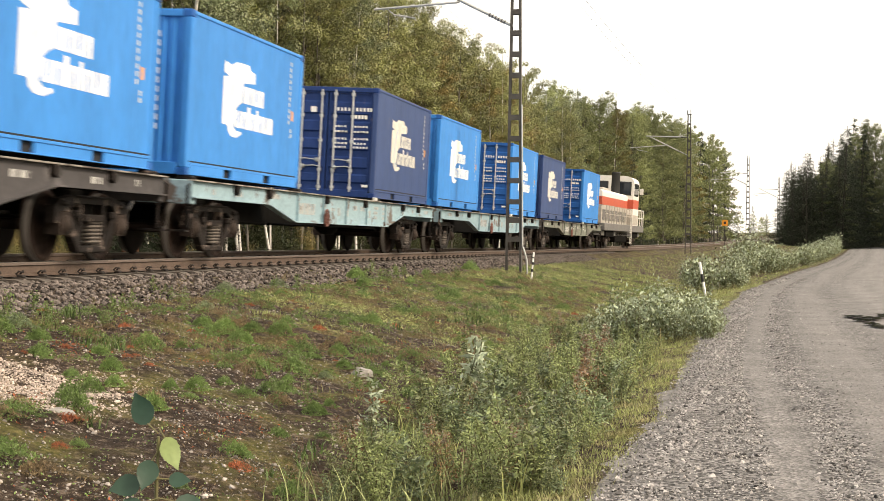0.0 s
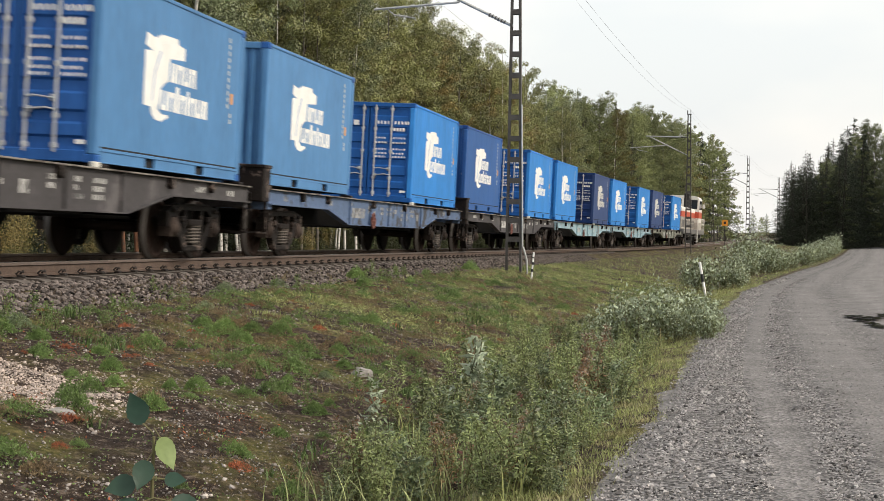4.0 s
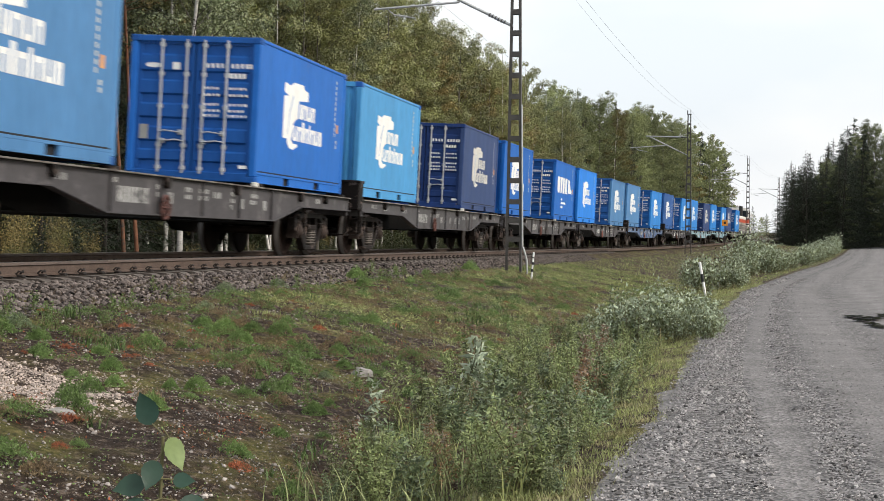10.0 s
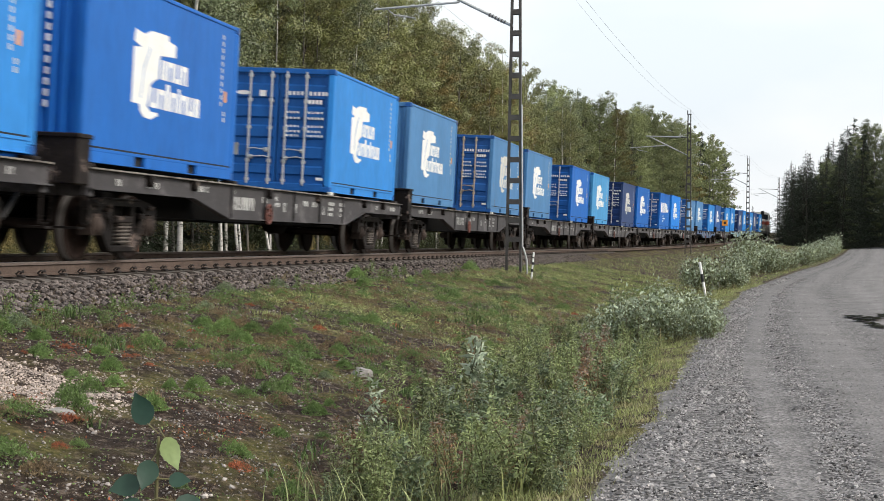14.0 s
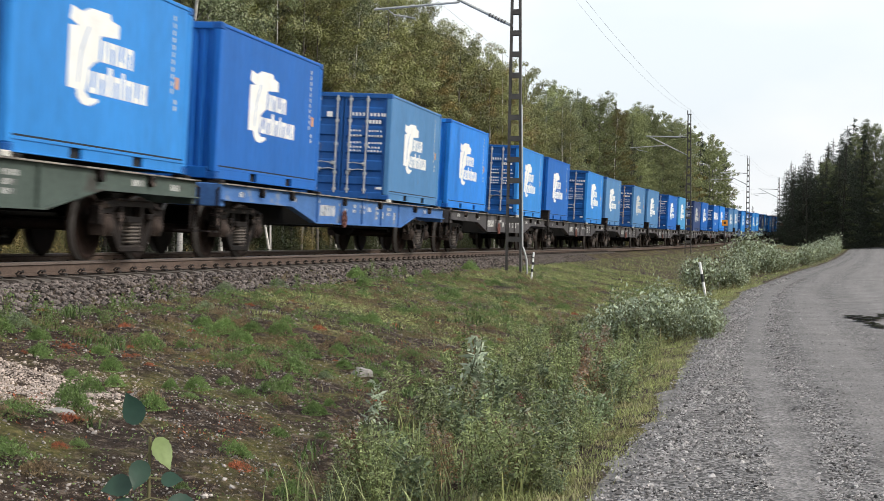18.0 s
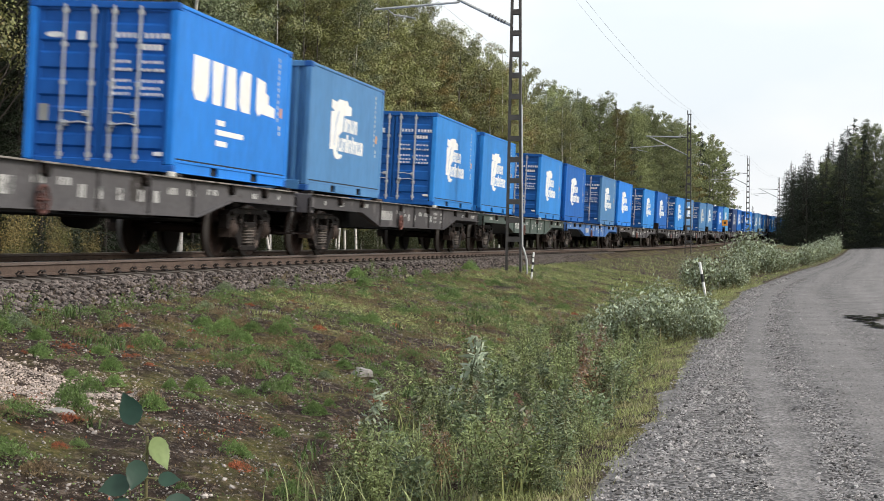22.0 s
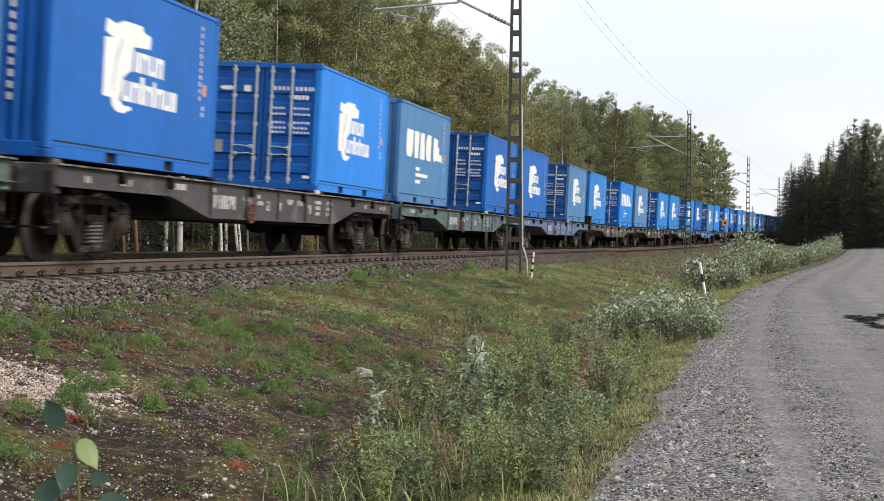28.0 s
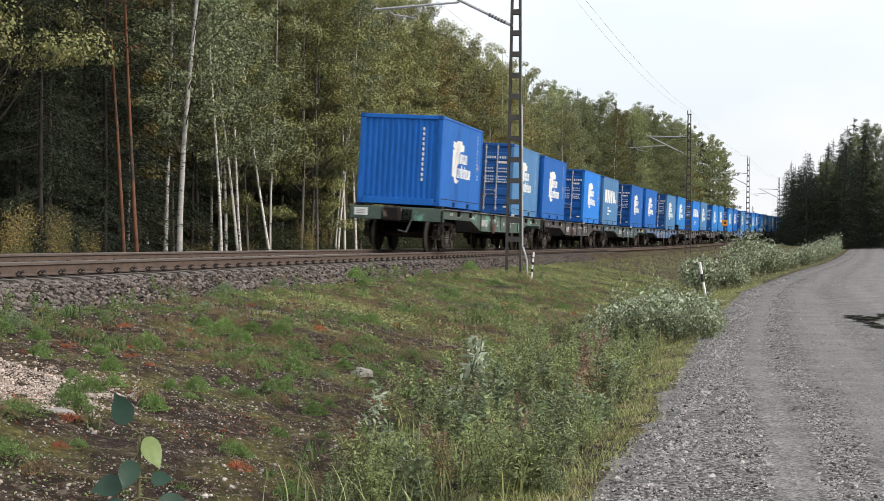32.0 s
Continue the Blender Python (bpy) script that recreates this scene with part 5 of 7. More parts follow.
def locomotive():
    lo = thing("locomotive", "white and red diesel locomotive with dark frame", "locomotive")
    part("frame", Geo().box(-1.45, 1.45, -8.9, 9.0, 1.0, 1.4, 0.03).box(-1.2, 1.2, -8.92, 9.02, 0.72, 1.0, 0.02), L_GREY, lo)
    for y0, y1, nm in ((-8.0, 2.88, "engine_hood"), (5.62, 7.4, "front_hood")):
        h = part(nm, Geo().box(-1.1, 1.1, y0, y1, 1.4, 2.4, 0.02), L_PALE, lo)
        part("red_band", Geo().box(-1.104, 1.104, y0 - 0.004, y1 - 0.002, 2.402, 2.86, 0.01), L_RED, h)
        part("hood_top", Geo().prism(rounded(1.1, 2.862, 3.25, 0.25), "y", y0, y1 - 0.003), L_WHITE, h)
    for k in range(9):
        part("louvre", Geo().box(1.1, 1.115, -7.6 + k * 1.12, -6.7 + k * 1.12, 1.55, 2.15, 0.004), L_GREY, lo)
    cab = part("cab", Geo().prism(rounded(1.45, 1.402, 4.4, 0.55), "y", 2.9, 5.6), L_WHITE, lo)
    part("red_band", Geo().box(-1.458, 1.458, 2.89, 5.61, 2.42, 2.98, 0.01), L_RED, cab)
    part("lower_panel", Geo().box(-1.455, 1.455, 2.895, 5.606, 1.42, 2.05, 0.01), L_PALE, cab)
    for sd in (-1, 1):
        part("side_window", Geo().box(min(sd * 1.44, sd * 1.462), max(sd * 1.44, sd * 1.462), 3.15, 5.25, 3.2, 3.98, 0.005), GLASS, cab)
        for y in (5.606, 2.894):
            part("end_window", Geo().box(min(sd * 0.18, sd * 1.24), max(sd * 0.18, sd * 1.24), y - 0.014, y + 0.014, 3.28, 4.0, 0.008), GLASS, cab)
            part("window_frame", Geo().box(min(sd * 0.12, sd * 1.3), max(sd * 0.12, sd * 1.3), y - 0.01, y + 0.01, 3.22, 4.06, 0.008), BLACK_PAINT, cab)
        part("mirror", Geo().box(min(sd * 1.52, sd * 1.74), max(sd * 1.52, sd * 1.74), 5.4, 5.48, 3.35, 3.72, 0.02).tube([(sd * 1.44, 5.44, 3.5), (sd * 1.56, 5.44, 3.5)], 0.015, 6), L_WHITE, cab)
        for y in (9.02, -8.92):
            part("buffer", Geo().lathe([(0, 0.1), (math.copysign(0.35, y), 0.1), (math.copysign(0.35, y), 0.24), (math.copysign(0.4, y), 0.22), (math.copysign(0.4, y), 0.0)], "y", 16, (sd * 0.9, y, 1.05)), L_GREY, lo)
        g = Geo()
        for k in range(11):
            y = -8.4 + k * 1.1
            g.tube([(sd * 1.42, y, 1.4), (sd * 1.42, y, 2.35)], 0.02, 6)
        for z in (1.9, 2.35):
            g.tube([(sd * 1.42, -8.4, z), (sd * 1.42, 2.6, z)], 0.02, 6)
        part("walkway_rail", g, L_PALE, lo)
        g = Geo()
        for y in (5.9, 6.9, 7.9, 8.8):
            g.tube([(sd * 1.42, y, 1.4), (sd * 1.42, y, 2.4)], 0.025, 6)
        for z in (1.9, 2.4):
            g.tube([(sd * 1.42, 5.9, z), (sd * 1.42, 8.8, z), (sd * 0.3, 8.8, z)], 0.025, 6)
        g.tube([(sd * 0.3, 8.8, 1.4), (sd * 0.3, 8.8, 2.4)], 0.025, 6)
        part("platform_rail", g, L_WHITE, lo)
        g = Geo()
        for z in (0.35, 0.65, 0.95):
            g.box(min(sd * 1.3, sd * 1.5), max(sd * 1.3, sd * 1.5), 2.0, 2.6, z, z + 0.03)
        for y in (2.0, 2.6):
            g.tube([(sd * 1.47, y, 0.3), (sd * 1.47, y, 2.3)], 0.022, 6)
        part("cab_steps", g, L_WHITE, lo)
        part("headlamp", Geo().lathe([(7.4, 0.11), (7.46, 0.11), (7.47, 0.0)], "y", 14, (sd * 0.75, 0, 1.85)), LAMP_GLASS, lo)
    part("exhaust_stack", Geo().lathe([(3.1, 0.27), (4.45, 0.25), (4.5, 0.29), (4.58, 0.26), (4.58, 0.0)], "z", 18, (0.45, 1.9, 0)), BLACK_PAINT, lo, "black exhaust stack")
    part("roof_vent", Geo().box(-0.6, 0.6, -4.5, -2.0, 3.25, 3.45, 0.05), L_PALE, lo)
    for y in (-5.6, 5.6):
        bogie(lo, y, WHEELS)
        part("bogie_shroud", Geo().box(-1.3, 1.3, y - 1.6, y + 1.6, 0.66, 0.98, 0.03), UNDER, lo)
    part("fuel_tank", Geo().box(-1.2, 1.2, -2.6, 2.6, 0.35, 1.0, 0.06), UNDER, lo)
    return lo


CARS.append((locomotive(), FIRST + 9.81 + 9.35, Matrix.Identity(4)))


def run(t):
    """How far the train has rolled after t seconds."""
    return ((-0.00028987 * t + 0.01943264) * t + 10.7197128) * t


def motions():
    for car, start, m in CARS:
        walk(car, [(k, on_track(start + run(k)) @ m) for k in range(33)])
    spun = {}
    for w, dy in WHEELS:
        if dy not in spun:
            walk(w, [(k / FPS, Matrix.Translation((0, dy, 0)) @ Matrix.Rotation(-run(k / FPS) / 0.475, 4, "X")) for k in range(int(SECONDS * FPS) + 1)])
            spun[dy] = w.animation_data
        else:
            w.rotation_mode = "QUATERNION"
            w.animation_data_create().action = spun[dy].action
            w.animation_data.action_slot = spun[dy].action_slot
    sway()

# ---- trees ----
BARK_BIRCH = mat("birch_bark", (0.58, 0.56, 0.53), 0.8, vary=0.25, scale=3, fine=18, bump=0.2, wear=(0.05, 0.045, 0.04), wear_at=0.56, wear_scale=5, stretch=(1, 1, 2.5), per_object=0.25)
BARK_PINE = mat("pine_bark", (0.15, 0.066, 0.036), 0.9, vary=0.4, scale=3, fine=25, bump=0.5, per_object=0.2, wear=(0.06, 0.045, 0.036), wear_at=0.52, wear_scale=1.2)
BARK_DARK = mat("spruce_bark", (0.04, 0.035, 0.03), 0.95, vary=0.35, scale=4, bump=0.4, per_object=0.2)
BARK_GREY = mat("grey_bark", (0.11, 0.10, 0.09), 0.9, vary=0.35, scale=4, bump=0.4, per_object=0.25)
TWIG = mat("twig_bark", (0.06, 0.05, 0.045), 0.9, vary=0.3, scale=4)
LEAF = {
    # strong vary on birch leaves paints light and shaded clumps into the crowns
    "birch": mat("birch_leaves", (0.215, 0.225, 0.085), 0.5, vary=0.5, scale=0.8, fine=1.7, bump=0, per_island=0.32, per_object=0.36, trans=0.16, spec=0.5, wear=(0.25, 0.21, 0.075), wear_at=0.58, wear_scale=0.45),
    "far": mat("far_birch_leaves", (0.17, 0.192, 0.08), 0.6, vary=0.45, scale=0.35, fine=0.9, bump=0, per_island=0.22, per_object=0.42, trans=0.16, spec=0.3, wear=(0.15, 0.135, 0.05), wear_at=0.6, wear_scale=0.12),
    "far_gold": mat("far_yellowing_leaves", (0.165, 0.14, 0.048), 0.6, vary=0.4, scale=0.35, fine=0.9, bump=0, per_island=0.22, per_object=0.25, trans=0.16, spec=0.3),
    "gold": mat("yellowing_birch_leaves", (0.20, 0.155, 0.052), 0.55, vary=0.5, scale=0.8, fine=1.7, bump=0, per_island=0.45, per_object=0.2, trans=0.16, spec=0.5, wear=(0.11, 0.12, 0.03), wear_at=0.55, wear_scale=0.7),
    "silver": mat("pale_birch_leaves", (0.15, 0.175, 0.085), 0.45, vary=0.5, scale=0.8, fine=1.7, bump=0, per_island=0.6, per_object=0.2, trans=0.16, spec=0.6),
    # green darkened to hold the forest's shade over the low shrubs
    "shade": mat("shaded_undergrowth_leaves", (0.055, 0.068, 0.028), 0.6, vary=0.4, scale=1.2, fine=3, bump=0, per_island=0.4, per_object=0.2, trans=0.15),
    "spruce": mat("spruce_needles", (0.02, 0.031, 0.014), 0.7, vary=0.25, scale=0.6, fine=3, bump=0, per_island=0.45, per_object=0.25, trans=0.1),
    "pine": mat("pine_needles", (0.045, 0.06, 0.026), 0.7, vary=0.25, scale=0.6, fine=3, bump=0, per_island=0.45, per_object=0.2, trans=0.1),
    "willow": mat("willow_leaves", (0.135, 0.16, 0.072), 0.5, vary=0.2, scale=2, fine=8, bump=0, per_island=0.7, per_object=0.15, trans=0.25, spec=0.6),
    "pale_willow": mat("pale_willow_leaves", (0.36, 0.42, 0.30), 0.5, vary=0.2, scale=2, fine=8, bump=0, per_island=0.4, trans=0.25, spec=0.5),
}
nrng = np.random.default_rng(11)


def leaf_mesh(name, centres, size, material, slim=0.55, droop=0.0, ways=None, lift=0.0, normals=None):
    """A mesh of many small pointed leaves at the given centres."""
    c = np.asarray(centres)
    n = len(c)
    u = nrng.normal(size=(n, 3))
    u[:, 2] -= droop
    if ways is not None:
        u = np.asarray(ways) + 0.35 * u
    if normals is not None or lift:
        nm = np.asarray(normals) if normals is not None else nrng.normal(size=(n, 3)) * 0.75 + np.array((0, 0, lift))
        nm /= np.linalg.norm(nm, axis=1)[:, None]
        u -= nm * (u * nm).sum(1)[:, None]
        u /= np.linalg.norm(u, axis=1)[:, None]
        w = np.cross(nm, u)
    else:
        u /= np.linalg.norm(u, axis=1)[:, None]
        w = nrng.normal(size=(n, 3))
        w -= u * (u * w).sum(1)[:, None]
        w /= np.linalg.norm(w, axis=1)[:, None]
    k = size * nrng.uniform(0.6, 1.3, size=(n, 1))
    v = np.stack([c - u * k, c + w * k * slim, c + u * k, c - w * k * slim], 1).reshape(-1, 3)
    f = np.arange(4 * n).reshape(-1, 4)
    me = bpy.data.meshes.new(name)
    me.vertices.add(len(v))
    me.vertices.foreach_set("co", v.ravel())
    me.loops.add(4 * len(f))
    me.loops.foreach_set("vertex_index", f.ravel())
    me.polygons.add(len(f))
    me.polygons.foreach_set("loop_start", np.arange(0, 4 * len(f), 4))
    me.polygons.foreach_set("loop_total", np.full(len(f), 4))
    me.materials.append(material)
    me.update(calc_edges=True)
    me.validate()
    return me


def bent(h, lean, wob, n=8):
    a, b = rng.uniform(0, 6.28), rng.uniform(0, 6.28)
    return [Vector((lean * (k / n) ** 1.5 * h * math.cos(a) + wob * math.sin(k * 0.9 + b), lean * (k / n) ** 1.5 * h * math.sin(a) + wob * math.cos(k * 0.8 + b), h * k / n)) for k in range(n + 1)]


def along(line, t):
    k = min(int(t * (len(line) - 1)), len(line) - 2)
    return line[k].lerp(line[k + 1], t * (len(line) - 1) - k)


def broadleaf(name, label, h, bark, leaf, limbs, per, size, base=0.3, spread=0.17, trunk_r=0.0043, lean=0.05, sprays=3):
    """A birch: bent tapered trunk, rising limbs that droop at their ends, and dense sprays of leaves with gaps between."""
    t = thing(name, label, "tree", "birches of the forest")
    line = bent(h, rng.uniform(0, lean), 0.06)
    r0 = h * trunk_r
    g, tw = Geo().tube(line, [r0 * (1 - 0.92 * k / 8) + 0.01 for k in range(9)], 8, False), Geo()
    pts, nms = [], []

    def spray(at, sg):
        m = int(per * rng.uniform(0.6, 1.4))
        d = nrng.normal(size=(m, 3))
        d /= np.linalg.norm(d, axis=1)[:, None]
        reach = nrng.uniform(0.35, 1.0, size=(m, 1)) ** 0.6
        pts.append(np.array(at) + d * reach * np.array((sg, sg, sg * 0.72)))
        nms.append(0.75 * d + np.array((0, 0, 0.55)) + 0.42 * nrng.normal(size=(m, 3)))
    a = rng.uniform(0, 6.28)
    for k in range(limbs):
        f = base + (0.97 - base) * (k + rng.random()) / limbs
        shape = math.sin(min(1.0, (1.03 - f) / (1 - base) * 1.2 + 0.1) * 1.5)
        rad = h * spread * shape * rng.uniform(0.6, 1.15)
        a += 2.4 + rng.uniform(-0.4, 0.4)
        root = along(line, max(0.08, f - 0.08))
        tip = along(line, min(0.99, f + 0.02)) + Vector((rad * math.cos(a), rad * math.sin(a), rad * rng.uniform(-0.3, 0.2)))
        mid = root.lerp(tip, 0.55) + Vector((0, 0, 0.22 * rad))
        tw.tube([root, mid, tip], [0.012 + r0 * 0.2 * (1 - f), 0.011, 0.005], 3, False)
        for j in range(sprays):
            u = 1.0 - 0.62 * j / sprays
            p = mid.lerp(tip, (u - 0.55) / 0.45) if u > 0.55 else root.lerp(mid, u / 0.55)
            side = Vector((-math.sin(a), math.cos(a), 0)) * rng.uniform(-0.35, 0.35) * rad * u
            spray(p + side + Vector((0, 0, -0.1)), h * rng.uniform(0.022, 0.040))
    spray(along(line, 0.99), h * 0.02)
    part("trunk", g, bark, t)
    part("branchwork", tw, TWIG, t)
    nm = np.concatenate(nms)
    nm /= np.linalg.norm(nm, axis=1)[:, None]
    part("crown", leaf_mesh("crown", np.concatenate(pts), size, leaf, 0.6, 0.4, None, 0, nm), leaf, t)
    return t


def conifer(name, label, h, bark, leaf, whorls, per, size, base=0.06, width=0.17, pine=False):
    """A spruce of drooping whorls, or a pine with a bare trunk and an open top."""
    t = thing(name, label, "tree", "conifers of the forest")
    line = bent(h, 0.01, 0.03)
    g = Geo().tube(line, [h * (0.0037 if pine else 0.0062) * (1 - 0.95 * k / 8) + 0.012 for k in range(9)], 8, False)
    pts, ways = [], []
    for k in range(whorls):
        f = base + (0.985 - base) * (k + 0.5 * rng.random()) / whorls
        reach = h * width * ((1 - f) / (1 - base)) ** (0.8 if not pine else 0.45) * (1 if not pine else min(1, (f - base) * 5 + 0.4)) + 0.08
        for j in range(6 if not pine else 4):
            a = rng.uniform(0, 6.28)
            r = reach * rng.uniform(0.6, 1.15)
            root = along(line, min(0.99, max(base, f + rng.uniform(-0.6, 0.6) / whorls)))
            tip = root + Vector((r * math.cos(a), r * math.sin(a), -0.28 * r if not pine else 0.25 * r))
            g.tube([root, tip], [0.018, 0.005], 3, False)
            m = max(3, int(per * r / (h * width)))
            tt = nrng.uniform(0.15, 1.02, size=(m, 1)) ** 0.7
            c = np.array(root)[None] + (np.array(tip) - np.array(root))[None] * tt + nrng.normal(size=(m, 3)) * np.array((0.13, 0.13, 0.09)) * (0.3 + r * 0.35)
            pts.append(c)
            d = (tip - root).normalized()
            ways.append(np.tile((d.x, d.y, d.z - 0.25), (m, 1)))
    part("trunk", g, bark, t)
    part("crown", leaf_mesh("crown", np.concatenate(pts), size, leaf, 0.2, 0.2, np.concatenate(ways), 0.7), leaf, t)
    return t


BIRCH_WORDS = "slender birch with white bark and olive-green leaves"
protos = {"birch": [], "gold": [], "silver": [], "pine": [], "spruce": [], "far_birch": [], "far_gold": [], "far_spruce": [], "lite_birch": [], "lite_gold": [], "lite_spruce": []}
for k in range(4):
    protos["birch"].append(broadleaf("birch_tree", BIRCH_WORDS, 15 + k * 0.6, BARK_BIRCH if k % 2 else BARK_GREY, LEAF["birch"], 48, 165, 0.052, 0.15 + 0.06 * k, 0.18))
for k in range(2):
    protos["gold"].append(broadleaf("birch_tree", "birch with yellow-brown autumn leaves", 13.5 + k, BARK_GREY if k else BARK_BIRCH, LEAF["gold"], 42, 150, 0.054, 0.26))
    protos["silver"].append(broadleaf("birch_tree", "tall birch with pale silvery-green leaves", 16.5 + k, BARK_BIRCH, LEAF["silver"], 38, 120, 0.054, 0.3, 0.13, trunk_r=0.0042 + 0.0016 * k))
    protos["pine"].append(conifer("pine_tree", "tall pine with orange-brown bare trunk", 17 + k, BARK_PINE, LEAF["pine"], 22, 150, 0.085, 0.42, 0.13, True))
    protos["spruce"].append(conifer("spruce_tree", "dark green spruce with drooping branches", 15 + 3 * k, BARK_DARK, LEAF["spruce"], 38, 120, 0.085, 0.06, 0.16))
    protos["far_birch"].append(broadleaf("birch_tree", "distant birch with dense olive-green crown", 15 + k, BARK_GREY, LEAF["far"], 58, 120, 0.06, 0.06, 0.17))
    protos["far_gold"].append(broadleaf("birch_tree", "distant birch turning yellow-brown in autumn", 14 + k, BARK_BIRCH, LEAF["far_gold"], 58, 120, 0.06, 0.06, 0.17))
    protos["far_spruce"].append(conifer("spruce_tree", "distant dark green spruce tree", 17 + 3 * k, BARK_DARK, LEAF["spruce"], 46, 62, 0.135, 0.03, 0.23))
    protos["lite_birch"].append(broadleaf("birch_tree", "shaded tree deep in the forest", 15 + k, BARK_GREY, LEAF["far"], 34, 56, 0.12, 0.08, 0.18, sprays=2))
    protos["lite_gold"].append(broadleaf("birch_tree", "shaded yellowing tree deep in the forest", 14 + k, BARK_GREY, LEAF["far_gold"], 34, 56, 0.12, 0.08, 0.18, sprays=2))
    protos["lite_spruce"].append(conifer("spruce_tree", "shaded spruce deep in the forest", 17 + 3 * k, BARK_DARK, LEAF["spruce"], 38, 13, 0.30, 0.03, 0.2))
used = set()


def plant(kind, q, s, size=1.0, lean_x=0.0, lean_y=0.0, pick=None, wide=1.0):
    ob = protos[kind][pick] if pick is not None else rng.choice(protos[kind])
    m = upright(q, s, ground_z(q, s) - 0.05, rng.uniform(0, 360))
    m = Matrix.Translation(m.translation) @ Euler((radians(rng.uniform(-1.5, 1.5) + lean_x), radians(rng.uniform(-1.5, 1.5) + lean_y), 0)).to_matrix().to_4x4() @ m.to_3x3().to_4x4()
    m = m @ Matrix.Diagonal((wide * size * rng.uniform(0.9, 1.1), wide * size * rng.uniform(0.9, 1.1), size, 1))
    if ob.name not in used:
        used.add(ob.name)
        ob.matrix_basis = m
        return ob
    return copy_thing_scaled(ob, m)


def copy_thing_scaled(ob, m):
    c = copy_thing(ob, Matrix.Identity(4))
    c.matrix_basis = m
    return c


class Wood:
    """Trees too far or too deep to tell apart, gathered into one mesh."""

    def __init__(self):
        self.v, self.f, self.m, self.mats, self.n = [], [], [], [], 0

    def plant(self, kind, q, s, size):
        kind = kind.replace("far_", "lite_")
        ob = rng.choice(protos[kind])
        m = upright(q, s, ground_z(q, s) - 0.05, rng.uniform(0, 360), rng.uniform(-2, 2), rng.uniform(-2, 2)) @ Matrix.Diagonal((size * rng.uniform(0.9, 1.15), size * rng.uniform(0.9, 1.15), size, 1))
        a = np.array(m)
        for c in ob.children:
            me = c.data
            co = np.empty(3 * len(me.vertices))
            me.vertices.foreach_get("co", co)
            lp = np.empty(len(me.loops), dtype=int)
            me.loops.foreach_get("vertex_index", lp)
            self.v.append(co.reshape(-1, 3) @ a[:3, :3].T + a[:3, 3])
            self.f.append(lp.reshape(-1, 4) + self.n)
            mt = me.materials[0]
            if mt not in self.mats:
                self.mats.append(mt)
            self.m.append(np.full(len(lp) // 4, self.mats.index(mt)))
            self.n += len(me.vertices)

    def build(self, name, label):
        v, f, mi = np.concatenate(self.v), np.concatenate(self.f), np.concatenate(self.m)
        me = bpy.data.meshes.new(name)
        me.vertices.add(len(v))
        me.vertices.foreach_set("co", v.ravel())
        me.loops.add(4 * len(f))
        me.loops.foreach_set("vertex_index", f.ravel())
        me.polygons.add(len(f))
        me.polygons.foreach_set("loop_start", np.arange(0, 4 * len(f), 4))
        me.polygons.foreach_set("loop_total", np.full(len(f), 4))
        for mt in self.mats:
            me.materials.append(mt)
        me.polygons.foreach_set("material_index", mi)
        me.update(calc_edges=True)
        return thing(name, label, "forest", kind="stuff", mesh=me)


# the forest edge beyond the track: first the trees that stand out, then the rest
plant("silver", -9.3, 49.2, 1.0, 0, 0.5, 1)
for q, s in ((-12.0, 41.0), (-12.6, 42.4)):
    plant("birch", q, s, 1.28, 0, 0, 2, 0.8)
plant("pine", -9.6, 46.5, 0.95, 0, -2.5, 0)
plant("pine", -10.4, 47.2, 1.0, 0, -3.0, 1)
for q, s, lean in ((-10.5, 58.3, -5), (-10.8, 59.6, -4), (-10.4, 62, -6), (-10.6, 56.6, -2), (-10.2, 71, 2), (-11.0, 73, 3), (-11.5, 65, 1)):
    plant("silver", q, s, rng.uniform(0.8, 0.95), 0, lean, 0)
for k, (q, s) in enumerate(((-11.5, 43.5), (-12.5, 46), (-12.2, 49.5), (-13.5, 52), (-14.5, 45), (-13.8, 56), (-12.8, 59), (-15.5, 48))):
    plant("spruce", q, s, rng.uniform(0.8, 0.98), 0, 0, k % 2)
for k in range(46):
    plant("far_spruce" if k % 3 else "spruce", -rng.uniform(13.5, 22), 39 + 45 * (k + rng.random()) / 46, rng.uniform(0.72, 0.92))
s = 36.0
while s < 140:
    q = -rng.uniform(9.8, 14.5)
    kind = rng.choices(("birch", "silver", "gold"), (10, 1.2, 2.4))[0]
    if not 41 < s < 53:
        plant(kind, q - (2.2 if s < 66 else 0), s, rng.uniform(0.91, 1.0) if s < 121 else rng.uniform(0.78, 0.86))
    s += rng.uniform(0.9, 1.7) + (0.6 if s < 64 else 0)
for k in range(36):
    plant("birch", -rng.uniform(12.5, 17), 56 + 62 * (k + rng.random()) / 36, rng.uniform(0.93, 1.0))
s = 38.0
while s < 150:
    q = -rng.uniform(15, 24)
    plant(rng.choices(("birch", "far_birch", "pine", "spruce", "far_gold"), (1, 5, 0.8 if s < 80 else 0, 3.5, 1.2))[0], q, s, rng.uniform(0.85, 1.02) * (1.0 if s < 119 else 0.86))
    s += rng.uniform(1.2, 2.2)
for k in range(9):
    plant("far_spruce", -rng.uniform(15, 22), 148 + 4.2 * k + rng.uniform(-2, 2), rng.uniform(0.8, 0.92), wide=0.75)
for s in (151, 154, 157):
    plant("far_birch", -rng.uniform(12, 15), s, rng.uniform(1.04, 1.12))
for s in (83, 86, 88.5, 91):
    plant("birch", -rng.uniform(10.5, 12.5), s, rng.uniform(1.03, 1.1))
deep = Wood()
